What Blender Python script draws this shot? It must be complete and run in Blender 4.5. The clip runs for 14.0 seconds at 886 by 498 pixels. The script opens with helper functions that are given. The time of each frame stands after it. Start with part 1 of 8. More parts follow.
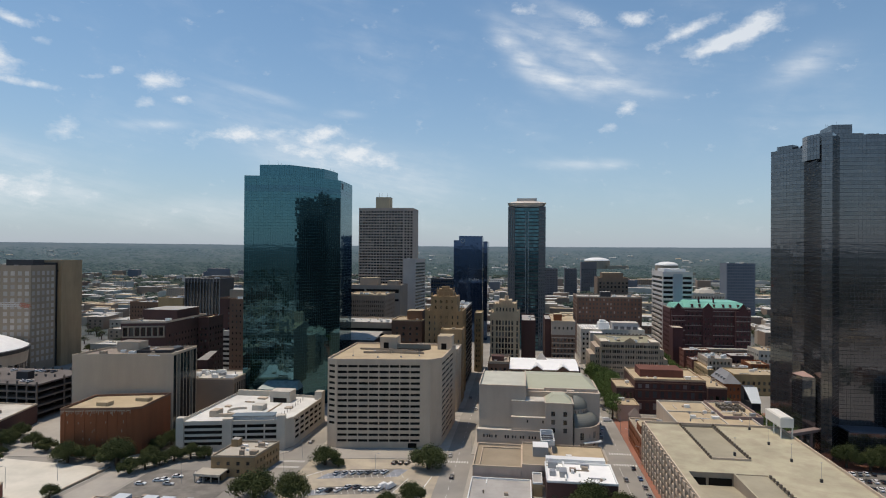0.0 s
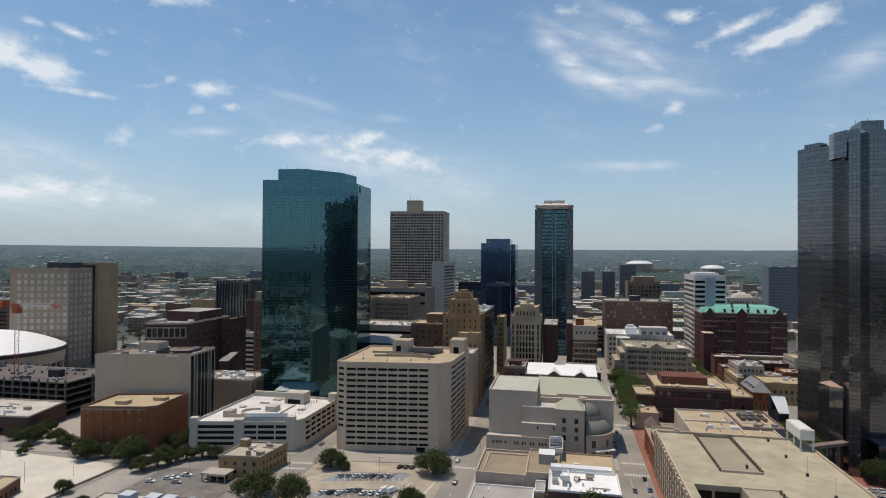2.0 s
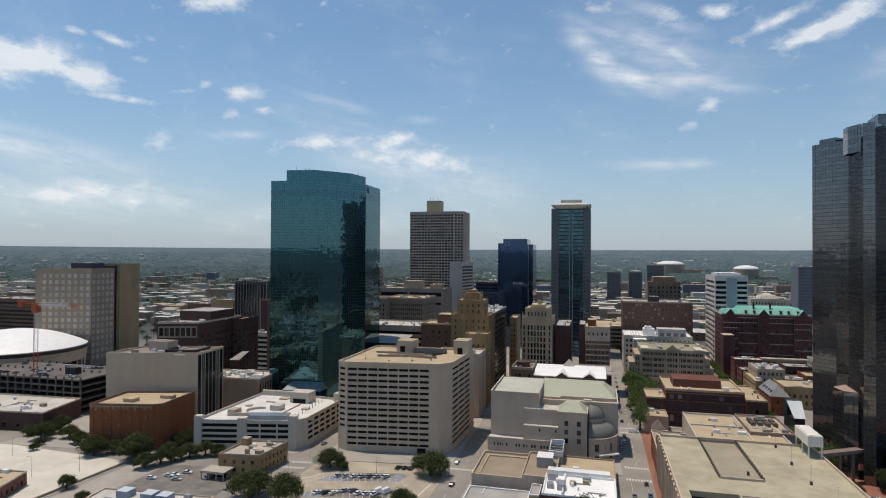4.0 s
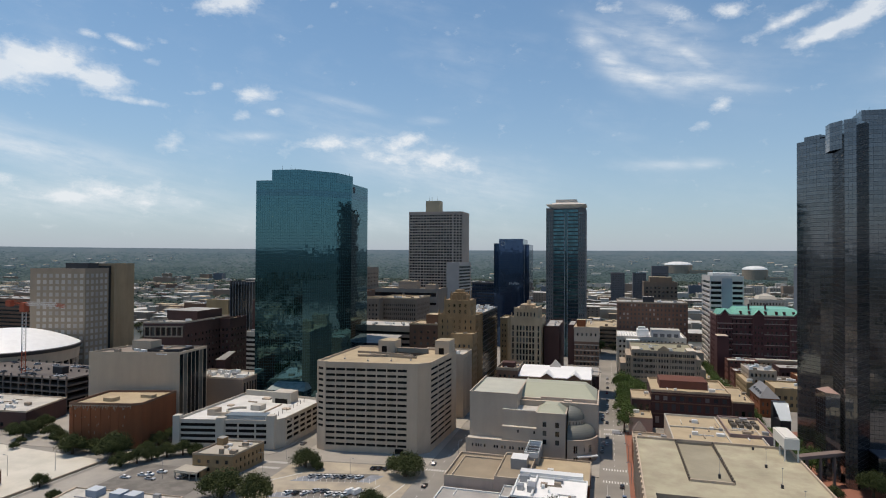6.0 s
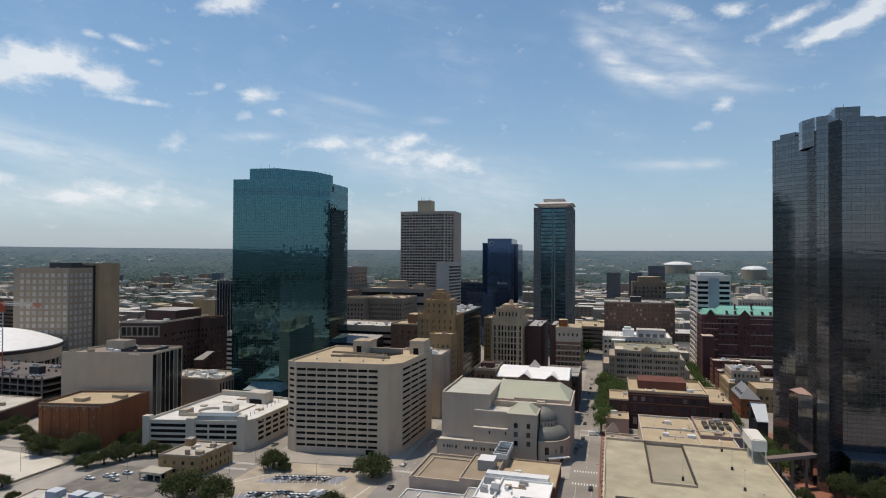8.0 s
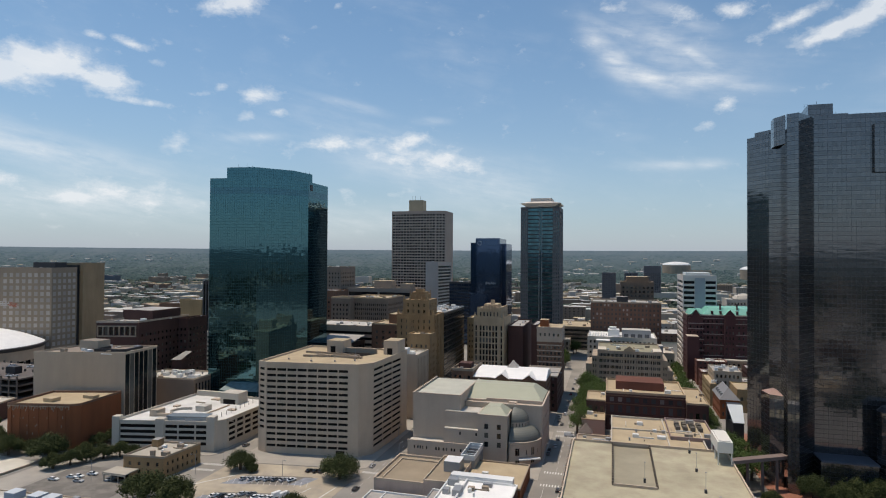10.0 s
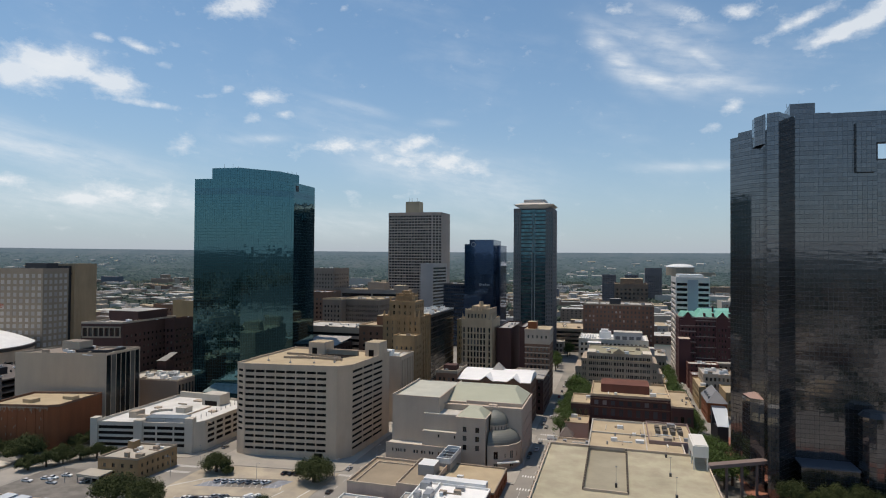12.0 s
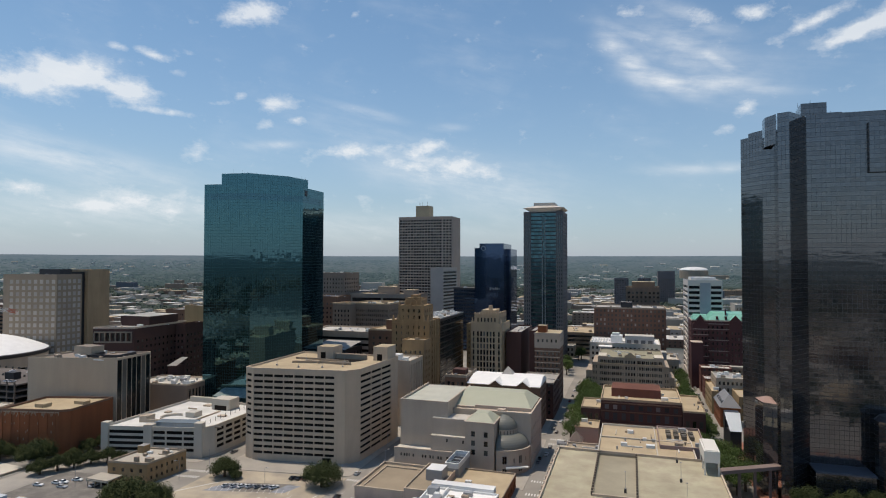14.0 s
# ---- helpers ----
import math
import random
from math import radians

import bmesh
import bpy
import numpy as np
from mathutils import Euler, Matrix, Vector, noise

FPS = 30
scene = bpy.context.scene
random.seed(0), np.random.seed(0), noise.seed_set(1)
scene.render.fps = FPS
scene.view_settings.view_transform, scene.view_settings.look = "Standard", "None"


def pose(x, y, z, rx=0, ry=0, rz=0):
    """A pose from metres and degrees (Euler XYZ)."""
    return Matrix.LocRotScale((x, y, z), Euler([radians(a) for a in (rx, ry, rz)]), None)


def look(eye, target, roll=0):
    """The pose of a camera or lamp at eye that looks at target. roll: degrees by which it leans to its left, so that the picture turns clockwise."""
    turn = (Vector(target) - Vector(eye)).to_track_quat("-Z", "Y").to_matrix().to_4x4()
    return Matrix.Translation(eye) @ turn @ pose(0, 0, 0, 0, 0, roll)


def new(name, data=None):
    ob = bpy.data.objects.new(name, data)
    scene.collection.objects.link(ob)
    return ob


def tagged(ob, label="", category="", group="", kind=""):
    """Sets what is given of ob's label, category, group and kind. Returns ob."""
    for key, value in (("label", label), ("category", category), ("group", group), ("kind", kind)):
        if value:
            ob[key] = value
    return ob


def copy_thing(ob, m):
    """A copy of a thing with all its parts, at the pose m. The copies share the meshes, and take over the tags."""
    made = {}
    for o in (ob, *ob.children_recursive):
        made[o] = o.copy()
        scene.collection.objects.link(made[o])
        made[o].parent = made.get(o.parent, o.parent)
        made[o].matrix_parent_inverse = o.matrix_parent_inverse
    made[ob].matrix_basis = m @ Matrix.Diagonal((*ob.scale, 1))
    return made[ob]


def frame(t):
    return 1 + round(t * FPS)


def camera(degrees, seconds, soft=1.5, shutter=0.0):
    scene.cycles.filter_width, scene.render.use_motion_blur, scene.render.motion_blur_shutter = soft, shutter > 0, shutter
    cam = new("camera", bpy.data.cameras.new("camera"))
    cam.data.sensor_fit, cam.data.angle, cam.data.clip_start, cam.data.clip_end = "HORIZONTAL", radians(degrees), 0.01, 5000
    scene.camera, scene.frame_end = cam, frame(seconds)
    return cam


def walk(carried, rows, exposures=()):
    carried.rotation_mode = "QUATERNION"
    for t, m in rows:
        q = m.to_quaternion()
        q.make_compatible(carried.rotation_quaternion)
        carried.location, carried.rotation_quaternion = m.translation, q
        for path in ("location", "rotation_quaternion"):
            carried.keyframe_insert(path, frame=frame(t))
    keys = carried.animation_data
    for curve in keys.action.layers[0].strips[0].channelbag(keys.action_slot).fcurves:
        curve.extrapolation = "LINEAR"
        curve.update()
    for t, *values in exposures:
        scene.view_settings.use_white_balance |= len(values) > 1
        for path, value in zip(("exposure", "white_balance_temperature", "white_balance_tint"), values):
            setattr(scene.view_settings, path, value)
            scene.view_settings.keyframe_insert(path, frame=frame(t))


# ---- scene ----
cam = camera(73.0, 14.0, soft=1.1)
PATH = [
    (0, (45.436, -5.038, 100.498), (32.39, 94.11, 101.20), 0.4),
    (0.5, (50.413, -4.128, 100.650), (30.96, 93.97, 101.20), 0.4),
    (1, (54.825, -2.872, 100.736), (34.57, 95.03, 101.64), 0.5),
    (1.5, (58.659, -1.374, 100.738), (38.41, 96.58, 101.74), 0.5),
    (2, (62.289, 0.096, 100.688), (42.24, 98.10, 101.84), 0.4),
    (2.5, (65.789, 1.421, 100.640), (45.89, 99.42, 101.74), 0.4),
    (3, (69.176, 2.730, 100.612), (49.48, 100.78, 101.71), 0.4),
    (3.2, (70.616, 3.290, 100.597), (49.12, 100.94, 101.65), 0.3),
    (5.5, (87.983, 10.288, 99.850), (61.63, 106.74, 101.20), 0.3),
    (6, (91.632, 11.878, 99.784), (65.08, 108.33, 101.13), 0.3),
    (6.5, (95.149, 13.548, 99.745), (68.55, 109.90, 101.10), 0.4),
    (7, (98.692, 15.340, 99.632), (71.99, 111.69, 101.03), 0.3),
    (7.5, (102.238, 17.152, 99.539), (75.44, 113.50, 100.84), 0.3),
    (8, (105.765, 18.880, 99.459), (78.87, 115.18, 100.81), 0.3),
    (10.5, (123.276, 27.359, 98.899), (96.03, 123.56, 100.30), 0.3),
    (11, (126.675, 28.997, 98.827), (99.33, 125.15, 100.23), 0.3),
    (11.5, (129.416, 30.514, 98.747), (101.87, 126.66, 100.15), 0.4),
    (12, (131.441, 31.752, 98.683), (103.39, 127.75, 100.38), 0.4),
    (12.5, (132.708, 32.623, 98.606), (104.06, 128.42, 100.61), 0.4),
    (13, (133.163, 33.074, 98.545), (104.06, 128.72, 100.80), 0.3),
    (13.5, (133.243, 33.242, 98.465), (103.69, 128.74, 100.81), 0.2),
    (14, (133.247, 33.350, 98.406), (103.30, 128.75, 100.81), 0.1),
]
walk(cam, [(t, look(eye, target, roll)) for t, eye, target, roll in PATH])

# ---- world, sun ----
SUN_EL, SUN_AZ = radians(75), radians(-80)      # azimuth from +y towards +x
sun_dir = Vector((math.sin(SUN_AZ) * math.cos(SUN_EL), math.cos(SUN_AZ) * math.cos(SUN_EL), math.sin(SUN_EL)))
sun = new("sun", bpy.data.lights.new("sun", "SUN"))
sun.data.energy, sun.data.angle, sun.data.color = 3.55, radians(0.55), (1.0, 0.86, 0.715)
sun.matrix_world = look(sun_dir * 900, (0, 0, 0))
scene.view_settings.exposure = 0.0

world = bpy.data.worlds.new("sky")
scene.world = world
world.use_nodes = True


class Nodes:
    """Small helper to write node graphs in a readable way."""

    def __init__(self, tree):
        self.t = tree
        tree.nodes.clear()

    def put(self, node, key, v):
        sock = node.inputs[int(key[1:])] if key[0] == "i" and key[1:].isdigit() else node.inputs[key.replace("_", " ")]
        if isinstance(v, bpy.types.NodeSocket):
            self.t.links.new(v, sock)
        else:
            sock.default_value = v

    def m(self, op, a, b=0.0, c=0.0, clamp=False):
        node = self.t.nodes.new("ShaderNodeMath")
        node.operation, node.use_clamp = op, clamp
        for i, v in enumerate((a, b, c)):
            self.put(node, "i%d" % i, v)
        return node.outputs[0]

    def noise(self, vec, scale, detail=3.0, rough=0.55):
        node = self.t.nodes.new("ShaderNodeTexNoise")
        node.inputs["Scale"].default_value, node.inputs["Detail"].default_value = scale, detail
        node.inputs["Roughness"].default_value = rough
        self.t.links.new(vec, node.inputs["Vector"])
        return node.outputs["Fac"]

    def ramp(self, fac, stops):
        node = self.t.nodes.new("ShaderNodeValToRGB")
        self.t.links.new(fac, node.inputs[0])
        el = node.color_ramp.elements
        while len(el) < len(stops):
            el.new(0.5)
        for e, (p, c) in zip(el, stops):
            e.position = p
            e.color = (c, c, c, 1) if isinstance(c, (int, float)) else (*c, 1)
        return node.outputs[0]

    def mix(self, fac, a, b, mode="MIX"):
        node = self.t.nodes.new("ShaderNodeMix")
        node.data_type, node.blend_type = "RGBA", mode
        for k, v in ((0, fac), (6, a), (7, b)):
            if isinstance(v, bpy.types.NodeSocket):
                self.t.links.new(v, node.inputs[k])
            elif k == 0:
                node.inputs[0].default_value = v
            else:
                node.inputs[k].default_value = (*v, 1) if len(v) == 3 else v
        return node.outputs[2]

    def scaled(self, vec, s):
        node = self.t.nodes.new("ShaderNodeVectorMath")
        node.operation = "MULTIPLY"
        self.t.links.new(vec, node.inputs[0])
        node.inputs[1].default_value = s
        return node.outputs[0]


def make_sky():
    g = Nodes(world.node_tree)
    sky = world.node_tree.nodes.new("ShaderNodeTexSky")
    sky.sky_type, sky.sun_disc = "NISHITA", False
    sky.sun_elevation, sky.sun_rotation = SUN_EL, SUN_AZ
    sky.altitude, sky.air_density, sky.dust_density, sky.ozone_density = 200, 1.0, 0.35, 2.2
    co = world.node_tree.nodes.new("ShaderNodeTexCoord")
    sep = world.node_tree.nodes.new("ShaderNodeSeparateXYZ")
    world.node_tree.links.new(co.outputs["Generated"], sep.inputs[0])
    x, y, z = sep.outputs
    az = g.m("ARCTAN2", x, y)
    el = g.m("ARCSINE", z)
    comb = world.node_tree.nodes.new("ShaderNodeCombineXYZ")
    world.node_tree.links.new(az, comb.inputs[0])
    world.node_tree.links.new(g.m("MULTIPLY", el, 1.6), comb.inputs[1])
    flow = comb.outputs[0]
    puff = g.noise(flow, 25.0, 10.0, 0.66)
    broad = g.noise(flow, 5.0, 6.0, 0.6)
    turned = world.node_tree.nodes.new("ShaderNodeVectorRotate")
    turned.rotation_type = "Z_AXIS"
    turned.inputs["Angle"].default_value = 0.30
    world.node_tree.links.new(flow, turned.inputs["Vector"])
    fibre = g.noise(g.scaled(turned.outputs[0], (1.0, 3.4, 1.0)), 9.0, 10.0, 0.62)
    weight = {0: 0.0, 1: 0.0}

    def cloud(kind, a0, e0, ra, re, tilt, dens):
        """One group of cloud: kind 0 is heaped, 1 is wispy; azimuth, elevation, half length, half height, tilt, density."""
        da, de = g.m("SUBTRACT", az, a0), g.m("SUBTRACT", el, e0)
        c, s = math.cos(tilt), math.sin(tilt)
        u = g.m("ADD", g.m("MULTIPLY", da, c / ra), g.m("MULTIPLY", de, s / ra))
        v = g.m("ADD", g.m("MULTIPLY", da, -s / re), g.m("MULTIPLY", de, c / re))
        d2 = g.m("ADD", g.m("MULTIPLY", u, u), g.m("MULTIPLY", v, v))
        w = g.m("MULTIPLY", g.m("POWER", 2.718, g.m("MULTIPLY", d2, -0.9)), dens)
        weight[kind] = g.m("MAXIMUM", weight[kind], w)

    cloud(0, -0.865, 0.264, 0.056, 0.020, 0.00, 1.30)
    cloud(0, -0.798, 0.254, 0.045, 0.0156, -0.10, 1.15)
    cloud(0, -0.907, 0.245, 0.050, 0.0190, 0.00, 1.25)
    cloud(0, -0.808, 0.310, 0.016, 0.0068, -0.09, 0.85)
    cloud(0, -0.764, 0.307, 0.023, 0.0069, -0.24, 0.90)
    cloud(0, -0.616, 0.381, 0.045, 0.0156, 0.31, 1.10)
    cloud(0, -0.725, 0.284, 0.011, 0.0056, 0.17, 0.50)
    cloud(0, -0.632, 0.259, 0.012, 0.0067, 0.52, 0.62)
    cloud(0, -0.665, 0.246, 0.015, 0.0042, 0.17, 0.50)
    cloud(0, -0.575, 0.250, 0.035, 0.0112, 0.09, 0.72)
    cloud(0, -0.596, 0.218, 0.016, 0.0078, 0.00, 0.72)
    cloud(0, -0.546, 0.228, 0.015, 0.0070, 0.21, 0.62)
    cloud(0, -0.749, 0.226, 0.051, 0.0057, -0.03, 0.72)
    cloud(0, -0.708, 0.314, 0.008, 0.0039, 0.00, 0.50)
    cloud(0, -0.453, 0.393, 0.008, 0.0048, 0.35, 0.60)
    cloud(1, 0.090, 0.312, 0.105, 0.040, -0.50, 0.55)
    cloud(1, -0.296, 0.224, 0.025, 0.0054, 0.00, 0.50)
    cloud(1, -0.428, 0.245, 0.056, 0.0062, -0.21, 0.42)
    cloud(1, -0.583, 0.188, 0.037, 0.0061, 0.07, 0.60)
    cloud(0, -0.455, 0.184, 0.074, 0.0109, 0.07, 0.72)
    cloud(0, -0.333, 0.191, 0.040, 0.0137, 0.31, 0.82)
    cloud(0, -0.272, 0.157, 0.057, 0.0185, -0.24, 0.72)
    cloud(1, -0.314, 0.152, 0.114, 0.0315, -0.17, 0.75)
    cloud(0, -0.380, 0.165, 0.056, 0.0092, -0.14, 0.50)
    cloud(1, -0.210, 0.125, 0.103, 0.0372, -0.10, 0.50)
    cloud(0, -0.439, 0.106, 0.017, 0.0083, -0.17, 0.55)
    cloud(0, -0.366, 0.103, 0.011, 0.0056, -0.17, 0.45)
    cloud(1, -0.859, 0.145, 0.128, 0.0203, -0.14, 0.75)
    cloud(1, -0.893, 0.168, 0.058, 0.0106, -0.24, 0.50)
    cloud(0, -0.914, 0.101, 0.025, 0.0099, -0.09, 0.72)
    cloud(0, -0.785, 0.094, 0.037, 0.0140, 0.00, 0.66)
    cloud(0, -0.732, 0.088, 0.035, 0.0170, 0.00, 0.62)
    cloud(0, -0.831, 0.083, 0.042, 0.0113, 0.10, 0.56)
    cloud(1, -0.788, 0.081, 0.146, 0.0281, 0.00, 0.72)
    cloud(0, -0.698, 0.167, 0.032, 0.0119, 0.17, 0.50)
    cloud(1, -0.499, 0.061, 0.226, 0.0240, 0.00, 0.40)
    cloud(1, 0.080, 0.145, 0.045, 0.0069, -0.05, 0.55)
    cloud(1, 0.144, 0.144, 0.023, 0.0067, 0.00, 0.50)
    cloud(0, 0.175, 0.359, 0.026, 0.0098, -0.17, 0.85)
    cloud(0, 0.124, 0.361, 0.027, 0.0092, -0.35, 0.55)
    cloud(1, 0.104, 0.359, 0.057, 0.0124, -0.49, 0.62)
    cloud(0, -0.001, 0.382, 0.023, 0.0063, 0.00, 0.50)
    cloud(0, 0.255, 0.335, 0.044, 0.0088, 0.31, 0.82)
    cloud(0, 0.305, 0.312, 0.044, 0.0129, 0.38, 1.05)
    cloud(0, 0.344, 0.324, 0.038, 0.0166, 0.35, 1.10)
    cloud(0, 0.251, 0.299, 0.011, 0.0037, 0.00, 0.40)
    cloud(0, 0.166, 0.228, 0.017, 0.0114, 0.44, 0.68)
    cloud(0, 0.138, 0.202, 0.016, 0.0075, 0.17, 0.50)
    cloud(1, -0.023, 0.339, 0.041, 0.0181, -0.91, 0.75)
    cloud(1, 0.008, 0.305, 0.049, 0.0183, -0.79, 0.95)
    cloud(1, 0.059, 0.278, 0.056, 0.0149, -0.38, 1.05)
    cloud(1, 0.120, 0.270, 0.058, 0.0146, -0.10, 1.00)
    cloud(1, 0.132, 0.297, 0.049, 0.0104, -0.66, 0.85)
    cloud(1, 0.076, 0.331, 0.050, 0.0096, -0.44, 0.60)
    cloud(1, 0.008, 0.351, 0.061, 0.0097, -0.35, 0.60)
    cloud(1, 0.186, 0.253, 0.053, 0.0072, -0.14, 0.50)
    cloud(0, -0.968, 0.251, 0.041, 0.0195, 0.00, 1.00)
    cloud(0, -0.430, 0.457, 0.066, 0.0138, 0.00, 0.70)
    cloud(1, 0.413, 0.268, 0.039, 0.0163, 0.31, 0.70)
    heap = g.ramp(g.m("ADD", g.m("MULTIPLY", weight[0], 1.12), g.m("MULTIPLY", g.m("SUBTRACT", puff, 0.5), 2.2)), [(0.24, 0.0), (0.60, 0.34), (1.0, 0.95)])
    veil = g.m("MULTIPLY", weight[1], g.m("ADD", g.ramp(fibre, [(0.30, 0.10), (0.72, 0.85)]), g.ramp(puff, [(0.40, 0.0), (0.80, 0.30)])))
    thin = g.m("MULTIPLY", g.ramp(broad, [(0.48, 0.0), (0.80, 1.0)]), g.ramp(fibre, [(0.35, 0.0), (0.75, 1.0)]))
    cover = g.m("ADD", g.m("MULTIPLY", heap, 0.80), g.m("ADD", g.m("MULTIPLY", veil, 0.95), g.m("MULTIPLY", thin, 0.30)))
    cover = g.m("MINIMUM", cover, 0.86)
    cover = g.m("MULTIPLY", cover, g.ramp(z, [(0.0, 0.0), (0.05, 1.0)]))
    air = g.mix(1.0, sky.outputs[0], (1.12, 1.34, 1.345), "MULTIPLY")
    haze = g.m("POWER", 2.718, g.m("MULTIPLY", g.m("ABSOLUTE", z), -6.3))
    air = g.mix(g.m("MULTIPLY", haze, 0.92), air, (4.62, 5.08, 6.1))
    col = g.mix(cover, air, (9.6, 9.9, 10.2))
    bg = world.node_tree.nodes.new("ShaderNodeBackground")
    world.node_tree.links.new(col, bg.inputs[0])
    bg.inputs[1].default_value = 0.088
    out = world.node_tree.nodes.new("ShaderNodeOutputWorld")
    world.node_tree.links.new(bg.outputs[0], out.inputs[0])


make_sky()

# ---- materials ----
MATS = {}


def surface(name, color, rough=0.85, metal=0.0, spread=0.18, grain=0.10, streak=0.0, big=0.06, fine=1.6, bump=0.0, per=0.0, spec=0.4, second=None, blind=None):
    """A worn surface: base colour with large stains, fine grain, rain streaks and a change from piece to piece."""
    if name in MATS:
        return MATS[name]
    mt = bpy.data.materials.new(name)
    mt.use_nodes = True
    g = Nodes(mt.node_tree)
    geo = mt.node_tree.nodes.new("ShaderNodeNewGeometry")
    pos = geo.outputs["Position"]
    large = g.noise(pos, big, 5.0, 0.6)
    small = g.noise(pos, fine, 4.0, 0.6)
    val = g.m("ADD", 1.0 - spread / 2 - grain / 2, g.m("ADD", g.m("MULTIPLY", g.m("SUBTRACT", large, 0.5), spread * 2.0), g.m("MULTIPLY", small, grain)))
    if streak:
        st = g.noise(g.scaled(pos, (0.20, 0.20, 0.03)), 1.0, 5.0, 0.6)
        val = g.m("MULTIPLY", val, g.m("ADD", 1.0 - streak / 2, g.m("MULTIPLY", g.m("SUBTRACT", st, 0.5), streak * 2)))
    if per:
        info = mt.node_tree.nodes.new("ShaderNodeObjectInfo")
        rnd = g.m("FRACT", g.m("ADD", info.outputs["Random"], geo.outputs["Random Per Island"]))
        val = g.m("MULTIPLY", val, g.m("ADD", 1.0 - per / 2, g.m("MULTIPLY", rnd, per)))
    base = (*color, 1)
    if second:
        base = g.mix(g.ramp(g.noise(pos, big * 2.3, 6.0, 0.62), [(0.42, 0.0), (0.62, 1.0)]), color, second)
    if blind:
        base = g.mix(g.ramp(rnd, [(0.74, 0.0), (0.78, 0.5), (1.0, 1.0)]), color, blind)
    comb = mt.node_tree.nodes.new("ShaderNodeCombineColor")
    for i in range(3):
        mt.node_tree.links.new(val, comb.inputs[i])
    col = g.mix(1.0, base, comb.outputs[0], "MULTIPLY")
    b = mt.node_tree.nodes.new("ShaderNodeBsdfPrincipled")
    mt.node_tree.links.new(col, b.inputs["Base Color"])
    b.inputs["Metallic"].default_value, b.inputs["Specular IOR Level"].default_value = metal, spec
    mt.node_tree.links.new(g.m("ADD", rough - 0.06, g.m("MULTIPLY", small, 0.12), clamp=True), b.inputs["Roughness"])
    if bump:
        bm_ = mt.node_tree.nodes.new("ShaderNodeBump")
        bm_.inputs["Strength"].default_value, bm_.inputs["Distance"].default_value = 0.6, bump
        mt.node_tree.links.new(small, bm_.inputs["Height"])
        mt.node_tree.links.new(bm_.outputs[0], b.inputs["Normal"])
    out = mt.node_tree.nodes.new("ShaderNodeOutputMaterial")
    mt.node_tree.links.new(b.outputs[0], out.inputs[0])
    MATS[name] = mt
    return mt


def coated_glass(name, color, rough=0.03, wave=0.02, per=0.25, metal=1.0):
    """Mirror-coated facade glass with slightly uneven panes."""
    mt = bpy.data.materials.new(name)
    mt.use_nodes = True
    g = Nodes(mt.node_tree)
    geo = mt.node_tree.nodes.new("ShaderNodeNewGeometry")
    rnd = geo.outputs["Random Per Island"]
    val = g.m("ADD", 1.0 - per / 2, g.m("MULTIPLY", rnd, per))
    comb = mt.node_tree.nodes.new("ShaderNodeCombineColor")
    for i in range(3):
        mt.node_tree.links.new(val, comb.inputs[i])
    col = g.mix(1.0, (*color, 1), comb.outputs[0], "MULTIPLY")
    b = mt.node_tree.nodes.new("ShaderNodeBsdfPrincipled")
    mt.node_tree.links.new(col, b.inputs["Base Color"])
    b.inputs["Metallic"].default_value, b.inputs["Roughness"].default_value = metal, rough
    bm_ = mt.node_tree.nodes.new("ShaderNodeBump")
    bm_.inputs["Strength"].default_value, bm_.inputs["Distance"].default_value = 0.35, wave
    mt.node_tree.links.new(g.noise(g.scaled(geo.outputs["Position"], (0.14, 0.14, 1.0)), 0.8, 3.0, 0.5), bm_.inputs["Height"])
    mt.node_tree.links.new(bm_.outputs[0], b.inputs["Normal"])
    out = mt.node_tree.nodes.new("ShaderNodeOutputMaterial")
    mt.node_tree.links.new(b.outputs[0], out.inputs[0])
    return mt


def ground_mat():
    mt = bpy.data.materials.new("ground")
    mt.use_nodes = True
    g = Nodes(mt.node_tree)
    geo = mt.node_tree.nodes.new("ShaderNodeNewGeometry")
    pos = geo.outputs["Position"]
    dist = mt.node_tree.nodes.new("ShaderNodeVectorMath")
    dist.operation = "LENGTH"
    mt.node_tree.links.new(pos, dist.inputs[0])
    asphalt = g.mix(g.ramp(g.noise(pos, 0.035, 6.0), [(0.35, 0.0), (0.65, 1.0)]), (0.21, 0.198, 0.178), (0.30, 0.28, 0.245))
    asphalt = g.mix(g.m("MULTIPLY", g.noise(pos, 1.4, 3.0), 0.2), asphalt, (0.17, 0.16, 0.145))
    # land tints lean blue: distance haze is put into the base colour
    land = g.mix(g.ramp(g.noise(pos, 0.006, 8.0, 0.65), [(0.40, 0.0), (0.56, 1.0)]), (0.046, 0.062, 0.060), (0.085, 0.088, 0.084))
    land = g.mix(g.ramp(g.noise(pos, 0.03, 4.0, 0.6), [(0.52, 0.0), (0.66, 1.0)]), land, (0.040, 0.056, 0.054))
    far = g.m("MULTIPLY", g.m("SUBTRACT", dist.outputs["Value"], 640.0), 1 / 160.0, clamp=True)
    col = g.mix(far, asphalt, land)
    b = mt.node_tree.nodes.new("ShaderNodeBsdfPrincipled")
    mt.node_tree.links.new(col, b.inputs["Base Color"])
    b.inputs["Roughness"].default_value = 0.92
    b.inputs["Specular IOR Level"].default_value = 0.25
    out = mt.node_tree.nodes.new("ShaderNodeOutputMaterial")
    mt.node_tree.links.new(b.outputs[0], out.inputs[0])
    return mt


